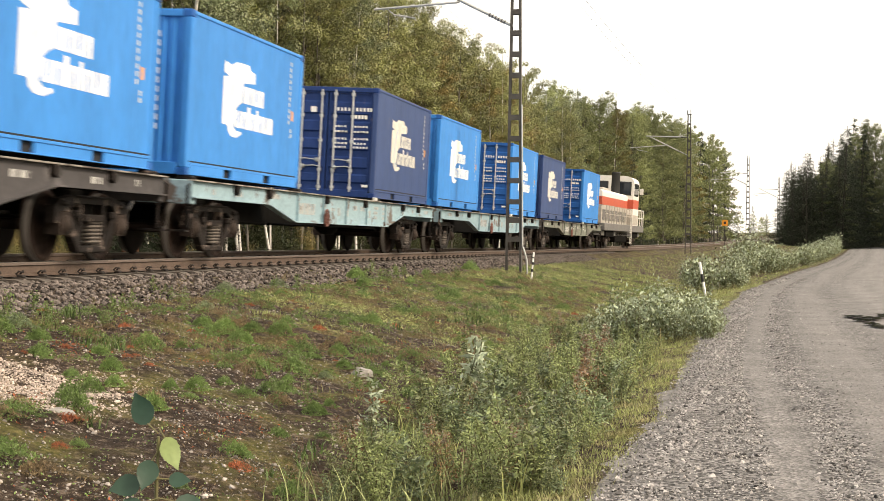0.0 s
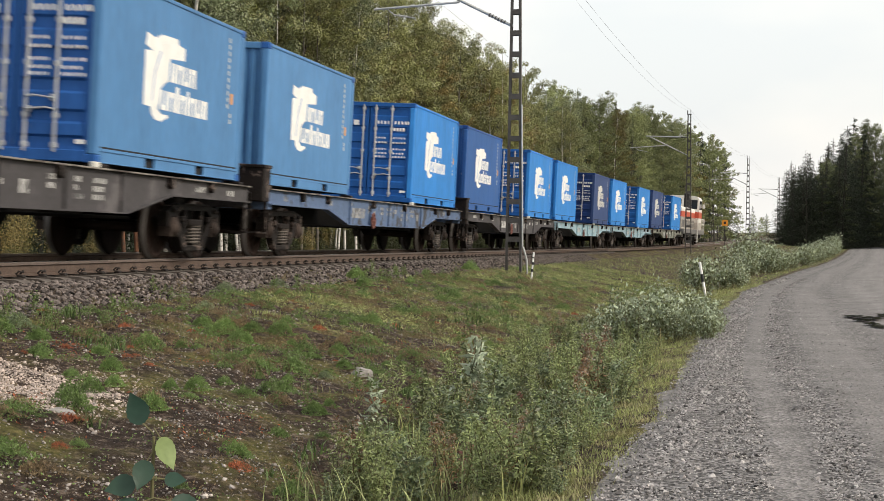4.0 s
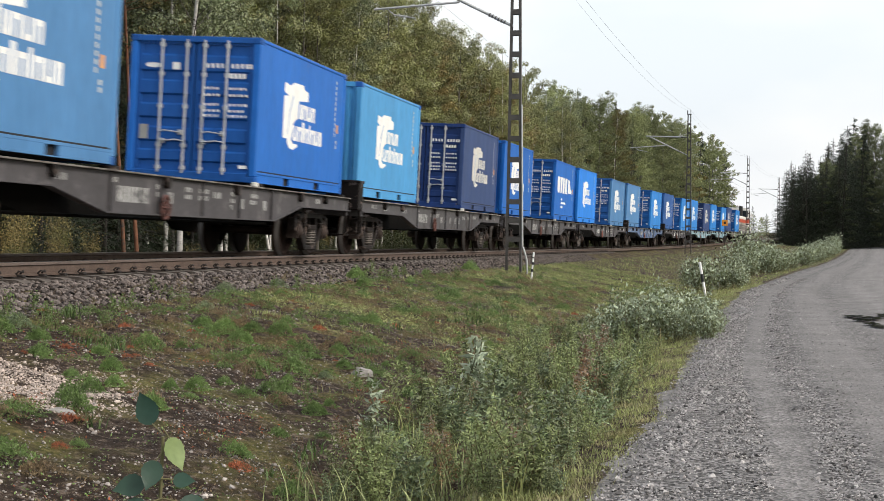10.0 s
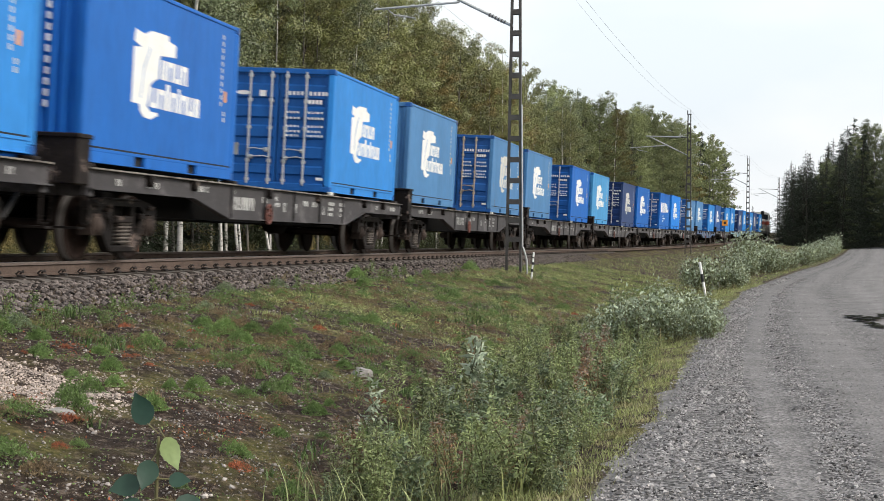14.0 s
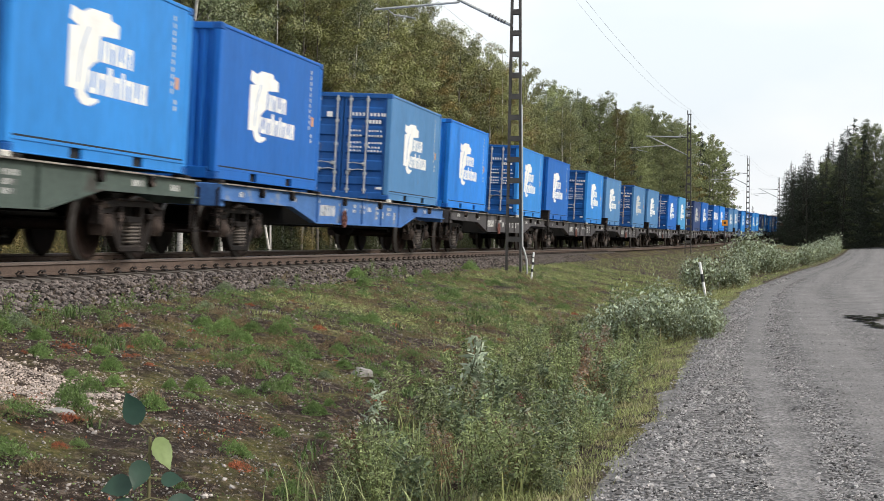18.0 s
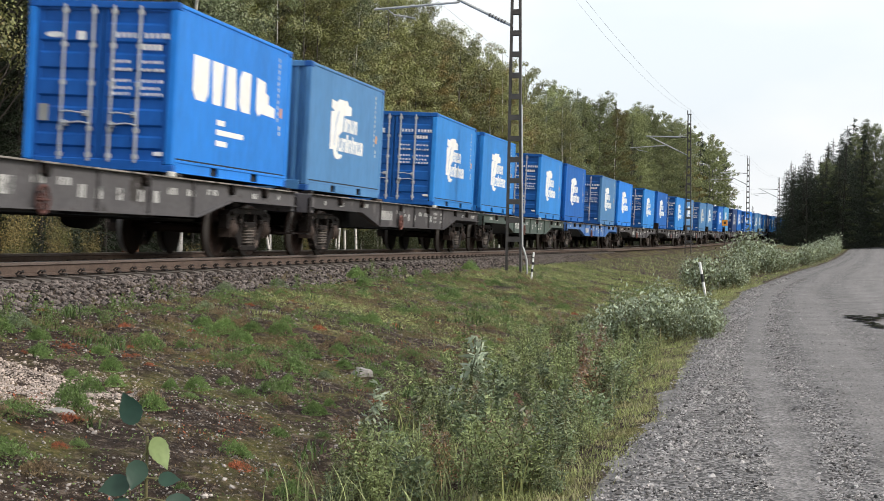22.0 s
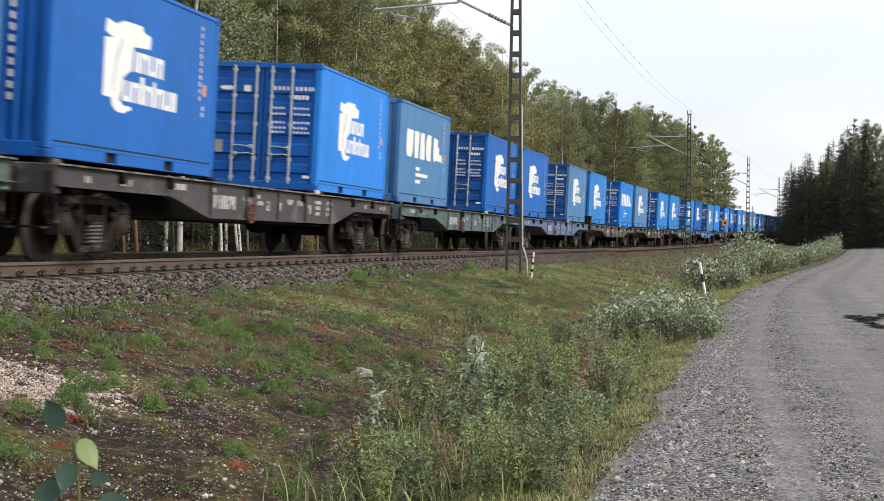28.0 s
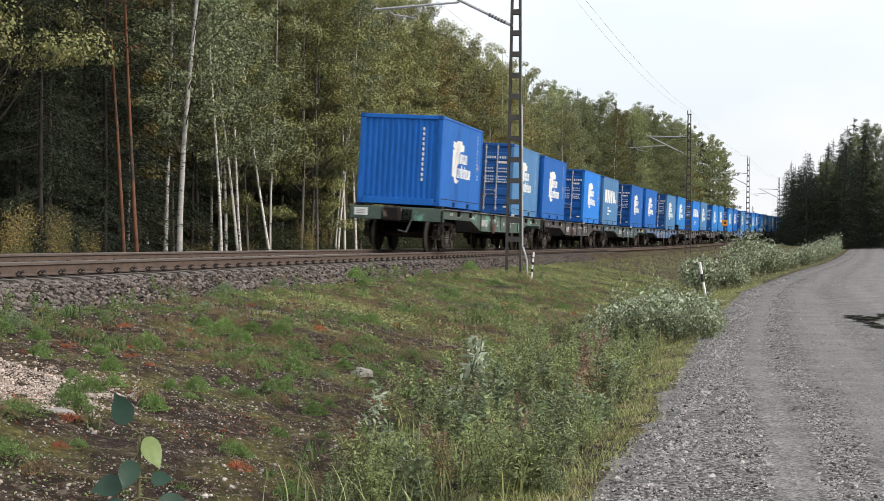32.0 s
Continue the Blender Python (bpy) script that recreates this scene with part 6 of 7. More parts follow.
for kind in ("lite_birch", "lite_gold", "lite_spruce"):
    for k in range(2):
        plant(kind, -rng.uniform(20, 24), rng.uniform(60, 120), 0.9, 0, 0, k)
for i in range(150):
    s = rng.uniform(44, 200)
    q = -rng.uniform(21, 60)
    deep.plant(rng.choices(("far_birch", "far_spruce"), (3, 4))[0], q, s, rng.uniform(0.75, 0.98))
deep.build("deep_forest", "dense dark forest interior of birch and spruce")
far = Wood()
s = 138.0
while s < 318:
    for k in range(3):
        kind = rng.choices(("far_birch", "far_gold", "far_spruce"), (6, 1.1, 2.6 if k else 0.7))[0]
        q, at, size = -rng.uniform(10, 14) if k == 0 else -rng.uniform(15, 30), s + rng.uniform(-2, 2), (rng.uniform(0.86, 1.04) + (0.08 if k else 0)) * (0.78 if kind == "far_spruce" else 1.0) * (1.0 + min(0.3, (s - 138) * 0.0026))
        if k == 0 and s < 260:
            plant(kind, q, at, size)
        else:
            far.plant(kind, q, at, size)
    s += rng.uniform(1.9, 2.8) + (s - 138) * 0.010
for i in range(34):
    s = rng.uniform(520, 640)
    far.plant(rng.choices(("far_birch", "far_spruce"), (4, 3))[0], rng.uniform(-34, 24), s, rng.uniform(0.42, 0.6))
# the wood between track and road, and across the road's bend


def wood_height(q, s):
    """How high the wood stands: it rises away from the track."""
    return (11.8 + 0.62 * (q - 4.7)) * s / 240


for i in range(70):
    s = rng.uniform(231, 258) if i < 46 else rng.uniform(258, 310)
    q = rng.uniform(3.9, road_edge(min(s, 258)) - 1.0)
    kind = "far_spruce" if q < 9.5 else rng.choices(("far_spruce", "far_birch"), (9, 0.6))[0]
    size = wood_height(q, s) / 18.5 * rng.uniform(0.78, 1.04) * (1.1 if kind == "far_birch" else 1)
    if i < 46:
        plant(kind, q, s, size, wide=1.25)
    else:
        far.plant(kind, q, s, size)
for q, s, h in ((16.6, 272, 21.5), (17.6, 276, 22.5), (15.2, 268, 19)):
    plant("far_birch", q, s, h / 15.5, wide=1.1)
for i in range(110):
    s = rng.uniform(268, 390)
    q = rng.uniform(6, 70)
    if road_edge(s) - 2.5 < q < road_edge(s) + 9:
        continue
    far.plant(rng.choices(("far_spruce", "far_birch"), (5, 2))[0], q, s, wood_height(min(q, 26), s) / 18.5 * rng.uniform(0.72, 0.98))
for i in range(46):
    s = rng.uniform(228, 275)
    q = max(rng.uniform(20.2, 42), road_edge(s) + 7.2)
    plant(rng.choices(("far_spruce", "far_birch"), (4, 1.6))[0], q, s, wood_height(q, s) / 17.5 * rng.uniform(0.85, 1.05), wide=1.1)
far.build("far_forest", "distant mixed forest along the railway")

# ---- low growth ----
BRIGHT_TUFT = mat("bright_heath_green", (0.145, 0.225, 0.065), 0.65, vary=0.35, scale=4, fine=15, bump=0, per_island=0.5, per_object=0.2, trans=0.2)
GREEN_TUFT = mat("heath_green", (0.12, 0.185, 0.055), 0.7, vary=0.35, scale=3, fine=15, bump=0, per_island=0.5, per_object=0.25, trans=0.2)
BROWN_TUFT = mat("dry_moss_brown", (0.18, 0.13, 0.073), 0.8, vary=0.3, scale=3, fine=15, bump=0, per_island=0.45, per_object=0.25, trans=0.1)
RUST_TUFT = mat("red_brown_moss", (0.30, 0.095, 0.045), 0.8, vary=0.3, scale=3, fine=15, bump=0, per_island=0.4, per_object=0.2, trans=0.1)
GRASS = mat("verge_grass", (0.24, 0.255, 0.095), 0.6, vary=0.35, scale=0.8, fine=6, bump=0, per_island=0.55, trans=0.25, wear=(0.28, 0.24, 0.14), wear_at=0.54, wear_scale=1.4)
EDGE_GRASS = mat("road_edge_green", (0.27, 0.30, 0.11), 0.6, vary=0.4, scale=1.2, fine=6, bump=0, per_island=0.5, trans=0.2, wear=(0.36, 0.33, 0.17), wear_at=0.52, wear_scale=2.0)
MEADOW = mat("meadow_grass", (0.30, 0.325, 0.13), 0.6, vary=0.4, scale=0.6, fine=3, bump=0, per_island=0.5, trans=0.3, wear=(0.16, 0.21, 0.065), wear_at=0.5, wear_scale=0.5)
DEEP_GRASS = mat("deep_green_grass", (0.09, 0.14, 0.045), 0.6, vary=0.35, scale=0.8, fine=5, bump=0, per_island=0.5, trans=0.25)
DOCK = mat("dark_weed_leaves", (0.17, 0.22, 0.115), 0.45, vary=0.25, scale=4, bump=0, per_island=0.55, per_object=0.3, trans=0.25, spec=0.6)
CRIMSON = mat("crimson_fireweed", (0.27, 0.115, 0.10), 0.6, vary=0.3, scale=3, bump=0, per_island=0.5, trans=0.3)
AMBER = mat("amber_fireweed", (0.30, 0.17, 0.09), 0.6, vary=0.3, scale=3, bump=0, per_island=0.5, trans=0.3)
PALE_GRASS = mat("pale_grass", (0.30, 0.34, 0.15), 0.6, vary=0.25, scale=2, fine=8, bump=0, per_island=0.5, trans=0.25)
STRAW = mat("dry_grass", (0.34, 0.27, 0.14), 0.7, vary=0.25, scale=2, fine=8, bump=0, per_island=0.4, trans=0.2)
STEM = mat("green_stem", (0.12, 0.11, 0.05), 0.7, vary=0.3)
FIREWEED = mat("fireweed_red", (0.20, 0.10, 0.06), 0.7, vary=0.3, scale=3, bump=0, per_island=0.5, trans=0.2)
FLUFF = mat("seed_fluff", (0.30, 0.25, 0.20), 0.9, vary=0.25, bump=0, per_island=0.3, trans=0.3)
HERB = mat("herb_leaves", (0.23, 0.275, 0.115), 0.55, vary=0.2, scale=4, bump=0, per_island=0.5, per_object=0.2, trans=0.25)
SAPLING_LEAF = mat("aspen_leaf", (0.03, 0.068, 0.045), 0.4, vary=0.15, scale=8, fine=60, bump=0.1, trans=0.3, per_island=0.2)
SAPLING_PALE = mat("aspen_leaf_underside", (0.22, 0.29, 0.11), 0.5, vary=0.25, scale=8, fine=60, bump=0.1, trans=0.35)


def blades(name, spots, material, width=0.006, seg=3):
    """Thin bent blades: spots of (foot, height, bend)."""
    vs, fs = [], []
    for p, h, bend in spots:
        a = rng.uniform(0, 6.28)
        d, side = Vector((math.cos(a), math.sin(a), 0)), Vector((-math.sin(a), math.cos(a), 0))
        n0 = len(vs)
        for k in range(seg):
            t = k / seg
            c = p + d * (bend * t * t) + Vector((0, 0, h * (t - 0.25 * (bend / h) * t * t)))
            w = width * (1 - 0.6 * t)
            vs += [tuple(c - side * w), tuple(c + side * w)]
        vs.append(tuple(p + d * bend + Vector((0, 0, h * (1 - 0.25 * bend / h)))))
        for k in range(seg - 1):
            b = n0 + 2 * k
            fs.append((b, b + 1, b + 3, b + 2))
        b = n0 + 2 * (seg - 1)
        fs.append((b, b + 1, b + 2))
    me = bpy.data.meshes.new(name)
    me.from_pydata(vs, [], fs)
    me.materials.append(material)
    return me


def verge_spots(count, s0, s1, power, q0, q1, h0, h1, keep=None):
    out = []
    while count:
        count -= 1
        s = s0 + (s1 - s0) * rng.random() ** power
        p = rng.uniform(q0, q1)
        q = p if p <= 2.1 else 2.1 + (p - 2.1) * (road_edge(s) - 2.1) / 6.8
        if keep and not keep(beside(q, s), p):
            continue
        h = rng.uniform(h0, h1)
        out.append((beside(q, s, ground_z(q, s) - 0.01), h, h * rng.uniform(0.15, 0.8)))
    return out


def lush(w, p):
    return noise.noise(w * 0.5 + Vector((9, 2, 0))) + 0.5 * noise.noise(w * 1.6) > 0.75 - 0.14 * p


def clumped(w, p):
    return noise.noise(w * 0.9 + Vector((1, 7, 0))) + 0.6 * noise.noise(w * 2.7) > 0.45 - 0.3 * (p - 6.9)


thing("short_grass", "short olive grass and moss over the verge", "grass", kind="stuff", mesh=blades("short_grass", verge_spots(9000, 14, 62, 1.4, 2.3, 8.2, 0.03, 0.09, lush), GRASS, 0.004, 2))


def clump_spots(count, per, s0, s1, power, q0, q1, r, h0, h1, keep):
    """Feet of grass blades that grow in tight clumps."""
    out = []
    for c in verge_spots(count, s0, s1, power, q0, q1, h0, h1, keep):
        p, h, _ = c
        k = rng.uniform(0.5, 1.3)
        for i in range(int(per * k)):
            a, d = rng.uniform(0, 6.28), abs(rng.gauss(0, r)) * k
            hh = h * k * rng.uniform(0.5, 1.2)
            out.append((p + Vector((d * math.cos(a), d * math.sin(a), -0.015)), hh, hh * rng.uniform(0.2, 0.9)))
    return out


def meadow(w, p):
    return noise.noise(w * 0.28 + Vector((4, 4, 0))) + 0.7 * noise.noise(w * 0.9) > 0.3 - 0.055 * (w.y - 18) - 0.16 * (p - 4)


def shade_green(w, p):
    return noise.noise(w * 0.4 + Vector((14, 2, 0))) + 0.7 * noise.noise(w * 1.3) > 0.75 - 0.13 * (p - 2.6) - 0.02 * (w.y - 10)


thing("slope_grass", "lush yellow-green grass on the embankment slope", "grass", kind="stuff", mesh=blades("slope_grass", clump_spots(2400, 26, 19, 62, 1.2, 2.5, 7.8, 0.13, 0.03, 0.09, meadow), MEADOW, 0.006, 2))
thing("green_clumps", "dark green grass clumps on the embankment slope", "grass", kind="stuff", mesh=blades("green_clumps", clump_spots(1000, 22, 10, 50, 1.3, 2.6, 8.2, 0.08, 0.07, 0.2, shade_green), DEEP_GRASS, 0.008, 2))
thing("tall_grass", "tall green grass in the roadside ditch", "grass", kind="stuff", mesh=blades("tall_grass", verge_spots(10000, 8.0, 70, 1.7, 6.7, 8.5, 0.1, 0.34, clumped), GRASS, 0.0055, 3))
thing("reed_grass", "long blue-green arching grass in the ditch", "grass", kind="stuff", mesh=blades("reed_grass", verge_spots(260, 8.6, 12, 1.2, 6.95, 8.0, 0.15, 0.42) + verge_spots(200, 12, 24, 1.2, 6.9, 8.2, 0.2, 0.5), PALE_GRASS, 0.0042, 4))
thing("dry_grass", "bleached dry grass stalks in the ditch", "grass", kind="stuff", mesh=blades("dry_grass", verge_spots(1300, 8.0, 60, 1.6, 6.4, 8.5, 0.2, 0.5, clumped), STRAW, 0.003, 3))
thing("road_edge_grass", "yellow-green grass fringing the gravel road", "grass", kind="stuff", mesh=blades("road_edge_grass", clump_spots(4200, 22, 7.5, 60, 1.6, 7.9, 8.95, 0.09, 0.03, 0.10, None), EDGE_GRASS, 0.003, 2))
thing("far_verge_grass", "rough grass along the far stretch of verge", "grass", kind="stuff", mesh=blades("far_verge_grass", verge_spots(24000, 46, 230, 1.5, 2.4, 8.7, 0.03, 0.12), MEADOW, 0.014, 2))


def mound(name, label, material, n, r, h, blade):
    a, d = nrng.uniform(0, 6.28, n), np.sqrt(nrng.uniform(0, 1, n)) * (1 + 0.25 * nrng.normal(size=n))
    bumpy = 0.75 + 0.3 * np.sin(3 * a + 1) * np.sin(2 * a)
    z = h * np.clip(1 - d * d, 0.04, 1) * bumpy * nrng.uniform(0.25, 1, n) ** 0.5
    c = np.stack([d * np.cos(a) * r * bumpy, d * np.sin(a) * r * bumpy, z], 1)
    t = thing(name, label, "plant", "low tufts on the verge")
    part("foliage", leaf_mesh("foliage", c, blade, material, 0.2, -1.1), material, t)
    return t


tufts = [mound("heath_tuft", "low green heath tuft on gravelly soil", GREEN_TUFT, 1700, 0.15 + 0.04 * k, 0.17, 0.0135) for k in range(3)]
browns = [mound("moss_tuft", "dry brown tuft on gravelly soil", BROWN_TUFT, 1200, 0.17, 0.12, 0.013), mound("moss_tuft", "rust-red moss patch on gravelly soil", RUST_TUFT, 800, 0.14, 0.08, 0.012)]
placed = set()


def mounds(name, label, material, count, blade, seed, q_span):
    """Many low rounded cushions over the middle of the slope, gathered in one mesh."""
    pts = []
    for i in range(count):
        s = 14 + 30 * rng.random() ** 1.2
        p = rng.uniform(*q_span)
        q = 2.1 + (p - 2.1) * (road_edge(s) - 2.1) / 6.8
        if noise.noise(beside(q, s) * 0.5 + Vector((seed, 0, 1))) < -0.12:
            continue
        r, n = rng.uniform(0.06, 0.2), 230
        a, d = nrng.uniform(0, 6.28, n), np.sqrt(nrng.uniform(0, 1, n))
        c = np.stack([d * np.cos(a) * r, d * np.sin(a) * r, 0.75 * r * (1 - d * d) * nrng.uniform(0.4, 1, n)], 1)
        pts.append(c + np.array(beside(q, s, ground_z(q, s)))[None])
    return thing(name, label, "plants", kind="stuff", mesh=leaf_mesh(name, np.concatenate(pts), blade, material, 0.25, -1.0))


mounds("green_cushions", "rounded green heath cushions over the slope", GREEN_TUFT, 480, 0.014, 3.0, (2.4, 7.6))
mounds("brown_cushions", "rounded brown moss cushions over the slope", BROWN_TUFT, 850, 0.013, 8.0, (2.4, 7.4))


def cover(name, label, material, clusters, size, per, s_span, q_span, seed, flat_=0.5, power=1.5):
    """Small creeping growth in uneven clusters over the ground."""
    pts = []
    for i in range(clusters):
        s = s_span[0] + (s_span[1] - s_span[0]) * rng.random() ** power
        p = rng.uniform(*q_span)
        q = 2.1 + (p - 2.1) * (road_edge(s) - 2.1) / 6.8
        if noise.noise(beside(q, s) * 0.6 + Vector((seed, 0, 3))) < -0.05:
            continue
        r = rng.uniform(0.04, 0.2)
        c = np.array(beside(q, s, 0))[None] + nrng.normal(size=(int(per * r / 0.12), 3)) * (r, r, 0)
        for v in c:
            ds, dq = v[1] - track(s)[1], v[0] - beside(q, s).x
            v[2] = beside(q + dq, s + ds, 0).z + ground_z(q + dq, s + ds) + abs(rng.gauss(0.0, 0.022)) * flat_
        pts.append(c)
    return thing(name, label, "plants", kind="stuff", mesh=leaf_mesh(name, np.concatenate(pts), size, material, 0.45, -0.4))


cover("meadow_carpet", "soft yellow-green moss and grass carpet on the slope", MEADOW, 3300, 0.016, 46, (21, 60), (2.5, 8.4), 21.0, 1.6, 1.25)
cover("creeping_green", "creeping green herbs over stony soil", GREEN_TUFT, 420, 0.011, 40, (8, 40), (2.2, 8.2), 1.0, 1.2)
cover("dry_litter", "dry brown moss and litter over soil", BROWN_TUFT, 1300, 0.011, 50, (8, 40), (2.2, 7.6), 5.0)
cover("red_moss", "rust-red moss spots over soil", RUST_TUFT, 60, 0.012, 40, (8, 32), (2.3, 6.5), 9.0)
cover("olive_moss", "olive moss cushions over the verge", GRASS, 900, 0.013, 50, (18, 55), (2.3, 8.2), 14.0, 0.8)
# the tufts that stand out: place and breadth
GREEN_AT = ((3.22, 13.35, 0.15), (4.32, 12.44, 0.13), (4.56, 11.9, 0.1), (4.22, 11.82, 0.1), (3.86, 13.25, 0.12), (5.16, 11.29, 0.14), (5.08, 12.43, 0.13), (4.9, 12.31, 0.09), (3.85, 16.81, 0.22), (4.21, 16.48, 0.19), (4.6, 15.47, 0.12), (4.28, 17.63, 0.2), (4.6, 17.0, 0.1),
            (5.16, 14.02, 0.09), (5.41, 14.12, 0.08), (4.08, 14.86, 0.09), (4.57, 21.14, 0.18), (5.24, 16.7, 0.17), (5.54, 15.83, 0.11), (6.1, 12.67, 0.13), (4.2, 29.66, 0.18), (2.79, 27.86, 0.2), (2.2, 29.54, 0.27), (2.3, 41.5, 0.3), (2.86, 24.53, 0.1), (3.55, 17.0, 0.15), (4.0, 17.4, 0.16), (3.8, 12.2, 0.08))
DARK_AT = ((2.99, 18.65, 0.17), (2.69, 13.97, 0.18), (5.56, 14.91, 0.1), (2.2, 24.28, 0.2), (2.2, 21.64, 0.2))
BROWN_AT = ((3.82, 14.07, 0.08), (3.91, 15.77, 0.15), (4.4, 14.54, 0.1), (4.17, 14.23, 0.1), (3.26, 14.07, 0.07), (4.9, 17.53, 0.09), (3.04, 25.49, 0.11), (4.16, 19.69, 0.1), (3.5, 20.5, 0.12), (3.9, 23.0, 0.14))
RUST_AT = ((3.59, 13.13, 0.1), (3.55, 12.37, 0.08), (4.47, 12.97, 0.08), (4.77, 11.79, 0.07), (4.85, 15.34, 0.09), (3.53, 21.51, 0.1), (3.1, 20.1, 0.12), (5.0, 31.0, 0.15))


def set_tuft(ob, q, s, k, tall):
    m = upright(q, s, ground_z(q, s) - 0.01, rng.uniform(0, 360)) @ Matrix.Diagonal((k, k, k * tall, 1))
    if ob.name in placed:
        return copy_thing_scaled(ob, m)
    placed.add(ob.name)
    ob.matrix_basis = m
    return ob


bright = [mound("heath_tuft", "bright green feathery cushion on dark soil", BRIGHT_TUFT, 4200, 0.17, 0.17, 0.0105) for k in range(2)]
dark = mound("heath_tuft", "dark blue-green low cushion on stony soil", DOCK, 1800, 0.17, 0.17, 0.013)
for spots_, pool, tall in ((GREEN_AT, bright, 1.0), (DARK_AT, [dark], 0.9), (BROWN_AT, [browns[0]], 1.0), (RUST_AT, [browns[1]], 1.0)):
    for q, s, r in spots_:
        set_tuft(rng.choice(pool), q, s, r / 0.155, tall * rng.uniform(0.85, 1.1))
for i in range(200):
    ob = rng.choice(tufts if rng.random() < 0.68 else browns)
    s = 8.5 + 30 * rng.random() ** 1.4
    q = rng.uniform(2.3, 6.9)
    k = rng.uniform(0.4, 1.15)
    m = upright(q, s, ground_z(q, s) - 0.01, rng.uniform(0, 360)) @ Matrix.Diagonal((k, k, k * rng.uniform(0.7, 1.1), 1))
    if ob.name in placed:
        copy_thing_scaled(ob, m)
    else:
        placed.add(ob.name)
        ob.matrix_basis = m


def bush(name, label, h, w, stems, leaves, size, leaf, pale=0.0, group="bushes along the road"):
    """Many stems from one foot, with leaves along their upper parts."""
    t = thing(name, label, "bush", group)
    g, pts = Geo(), []
    for k in range(stems):
        a, r = rng.uniform(0, 6.28), w * rng.uniform(0.15, 1) * 0.5
        tip = Vector((r * math.cos(a), r * math.sin(a), h * rng.uniform(0.55, 1.0)))
        foot = Vector((0.12 * w * math.cos(a), 0.12 * w * math.sin(a), -0.05))
        mid = foot.lerp(tip, 0.5) + Vector((0, 0, 0.08 * h))
        g.tube([foot, mid, tip], [0.008, 0.006, 0.003], 4, False)
        m = leaves // stems
        tt = nrng.uniform(0.2, 1.02, size=(m, 1))
        pts.append(np.array(foot)[None] * (1 - tt) + np.array(tip)[None] * tt + np.array((0, 0, 0.08 * h))[None] * 4 * tt * (1 - tt) + nrng.normal(size=(m, 3)) * 0.075 * (0.6 + w))
    part("branchwork", g, STEM, t)
    c = np.concatenate(pts)
    n_pale = int(len(c) * pale)
    nrng.shuffle(c)
    part("foliage", leaf_mesh("foliage", c[n_pale:], size, leaf, 0.38), leaf, t)
    if n_pale:
        part("pale_foliage", leaf_mesh("pale_foliage", c[:n_pale] + np.array((0, 0, 0.05 * h)), size * 1.35, LEAF["pale_willow"], 0.38), LEAF["pale_willow"], t, "leaves turned to their pale undersides")
    return t


bushes = [bush("willow_bush", "grey-green willow bush with pale leaf undersides", 1.1 + 0.25 * k, 1.3, 26, 1500, 0.052, LEAF["willow"], 0.3) for k in range(3)]
BUSH_AT = [(9.25, 24.4, 0.42), (9.3, 26.0, 0.42), (7.7, 25.5, 0.60), (8.1, 24.6, 0.59), (8.5, 25.2, 0.69), (8.8, 24.6, 0.42), (9.0, 26.2, 0.50), (8.4, 27, 0.71), (9.2, 28, 0.45), (7.9, 27.5, 0.63), (8.9, 29.5, 0.51), (8.3, 30.5, 0.59), (7.5, 24.3, 0.42),
           (8.2, 53.5, 1.15), (8.8, 55.5, 0.8), (9.3, 55, 0.7), (9.4, 58, 0.7), (7.6, 57, 0.7), (9.0, 61, 1.0), (8.5, 88, 1.5), (9.2, 92, 1.55), (9.9, 90, 1.35), (9.6, 96, 1.4), (10.2, 98, 1.2), (9.0, 84, 1.2)]
for k in range(22):
    s = 108 + k * 5
    BUSH_AT.append((road_edge(s) - rng.uniform(0.8, 2.4), s, rng.uniform(0.8, 1.4)))
for q, s, k in BUSH_AT:
    ob = rng.choice(bushes)
    m = upright(q, s, ground_z(q, s), rng.uniform(0, 360)) @ Matrix.Diagonal((k, k, k, 1))
    if ob.name in placed:
        copy_thing_scaled(ob, m)
    else:
        placed.add(ob.name)
        ob.matrix_basis = m

# undergrowth at the forest's foot, some of it yellow
shrubs = [bush("forest_shrub", "leafy green shrub at the foot of the forest", 2.2, 2.4, 16, 1800, 0.055, LEAF["shade"], 0, "undergrowth"), bush("forest_shrub", "yellow-leaved young birch at the forest edge", 3.6, 1.8, 10, 1500, 0.05, LEAF["gold"], 0, "undergrowth")]
for k in range(110):
    s = rng.uniform(66, 150)
    q = -rng.uniform(8.5, 17)
    ob = shrubs[1] if rng.random() < 0.1 else shrubs[0]
    c = rng.uniform(0.5, 1.1)
    m = upright(q, s, ground_z(q, s), rng.uniform(0, 360)) @ Matrix.Diagonal((c, c, c, 1))
    if ob.name in placed:
        copy_thing_scaled(ob, m)
    else:
        placed.add(ob.name)
        ob.matrix_basis = m

for q, s, c in ((-10.0, 52, 0.3), (-10.6, 55, 0.35), (-10.2, 59, 0.3), (-8.3, 35.5, 0.6), (-8.6, 36.8, 0.55), (-8.4, 38.2, 0.5), (-8.9, 39.6, 0.62), (-8.5, 40.6, 0.45), (-9.2, 37.5, 0.6), (-9.0, 62.5, 0.6), (-9.2, 63.6, 0.45)):
    copy_thing_scaled(shrubs[1], upright(q, s, ground_z(q, s), rng.uniform(0, 360)) @ Matrix.Diagonal((c, c, c, 1)))

# tall herbs and withered fireweed in the ditch
SWAYING = []


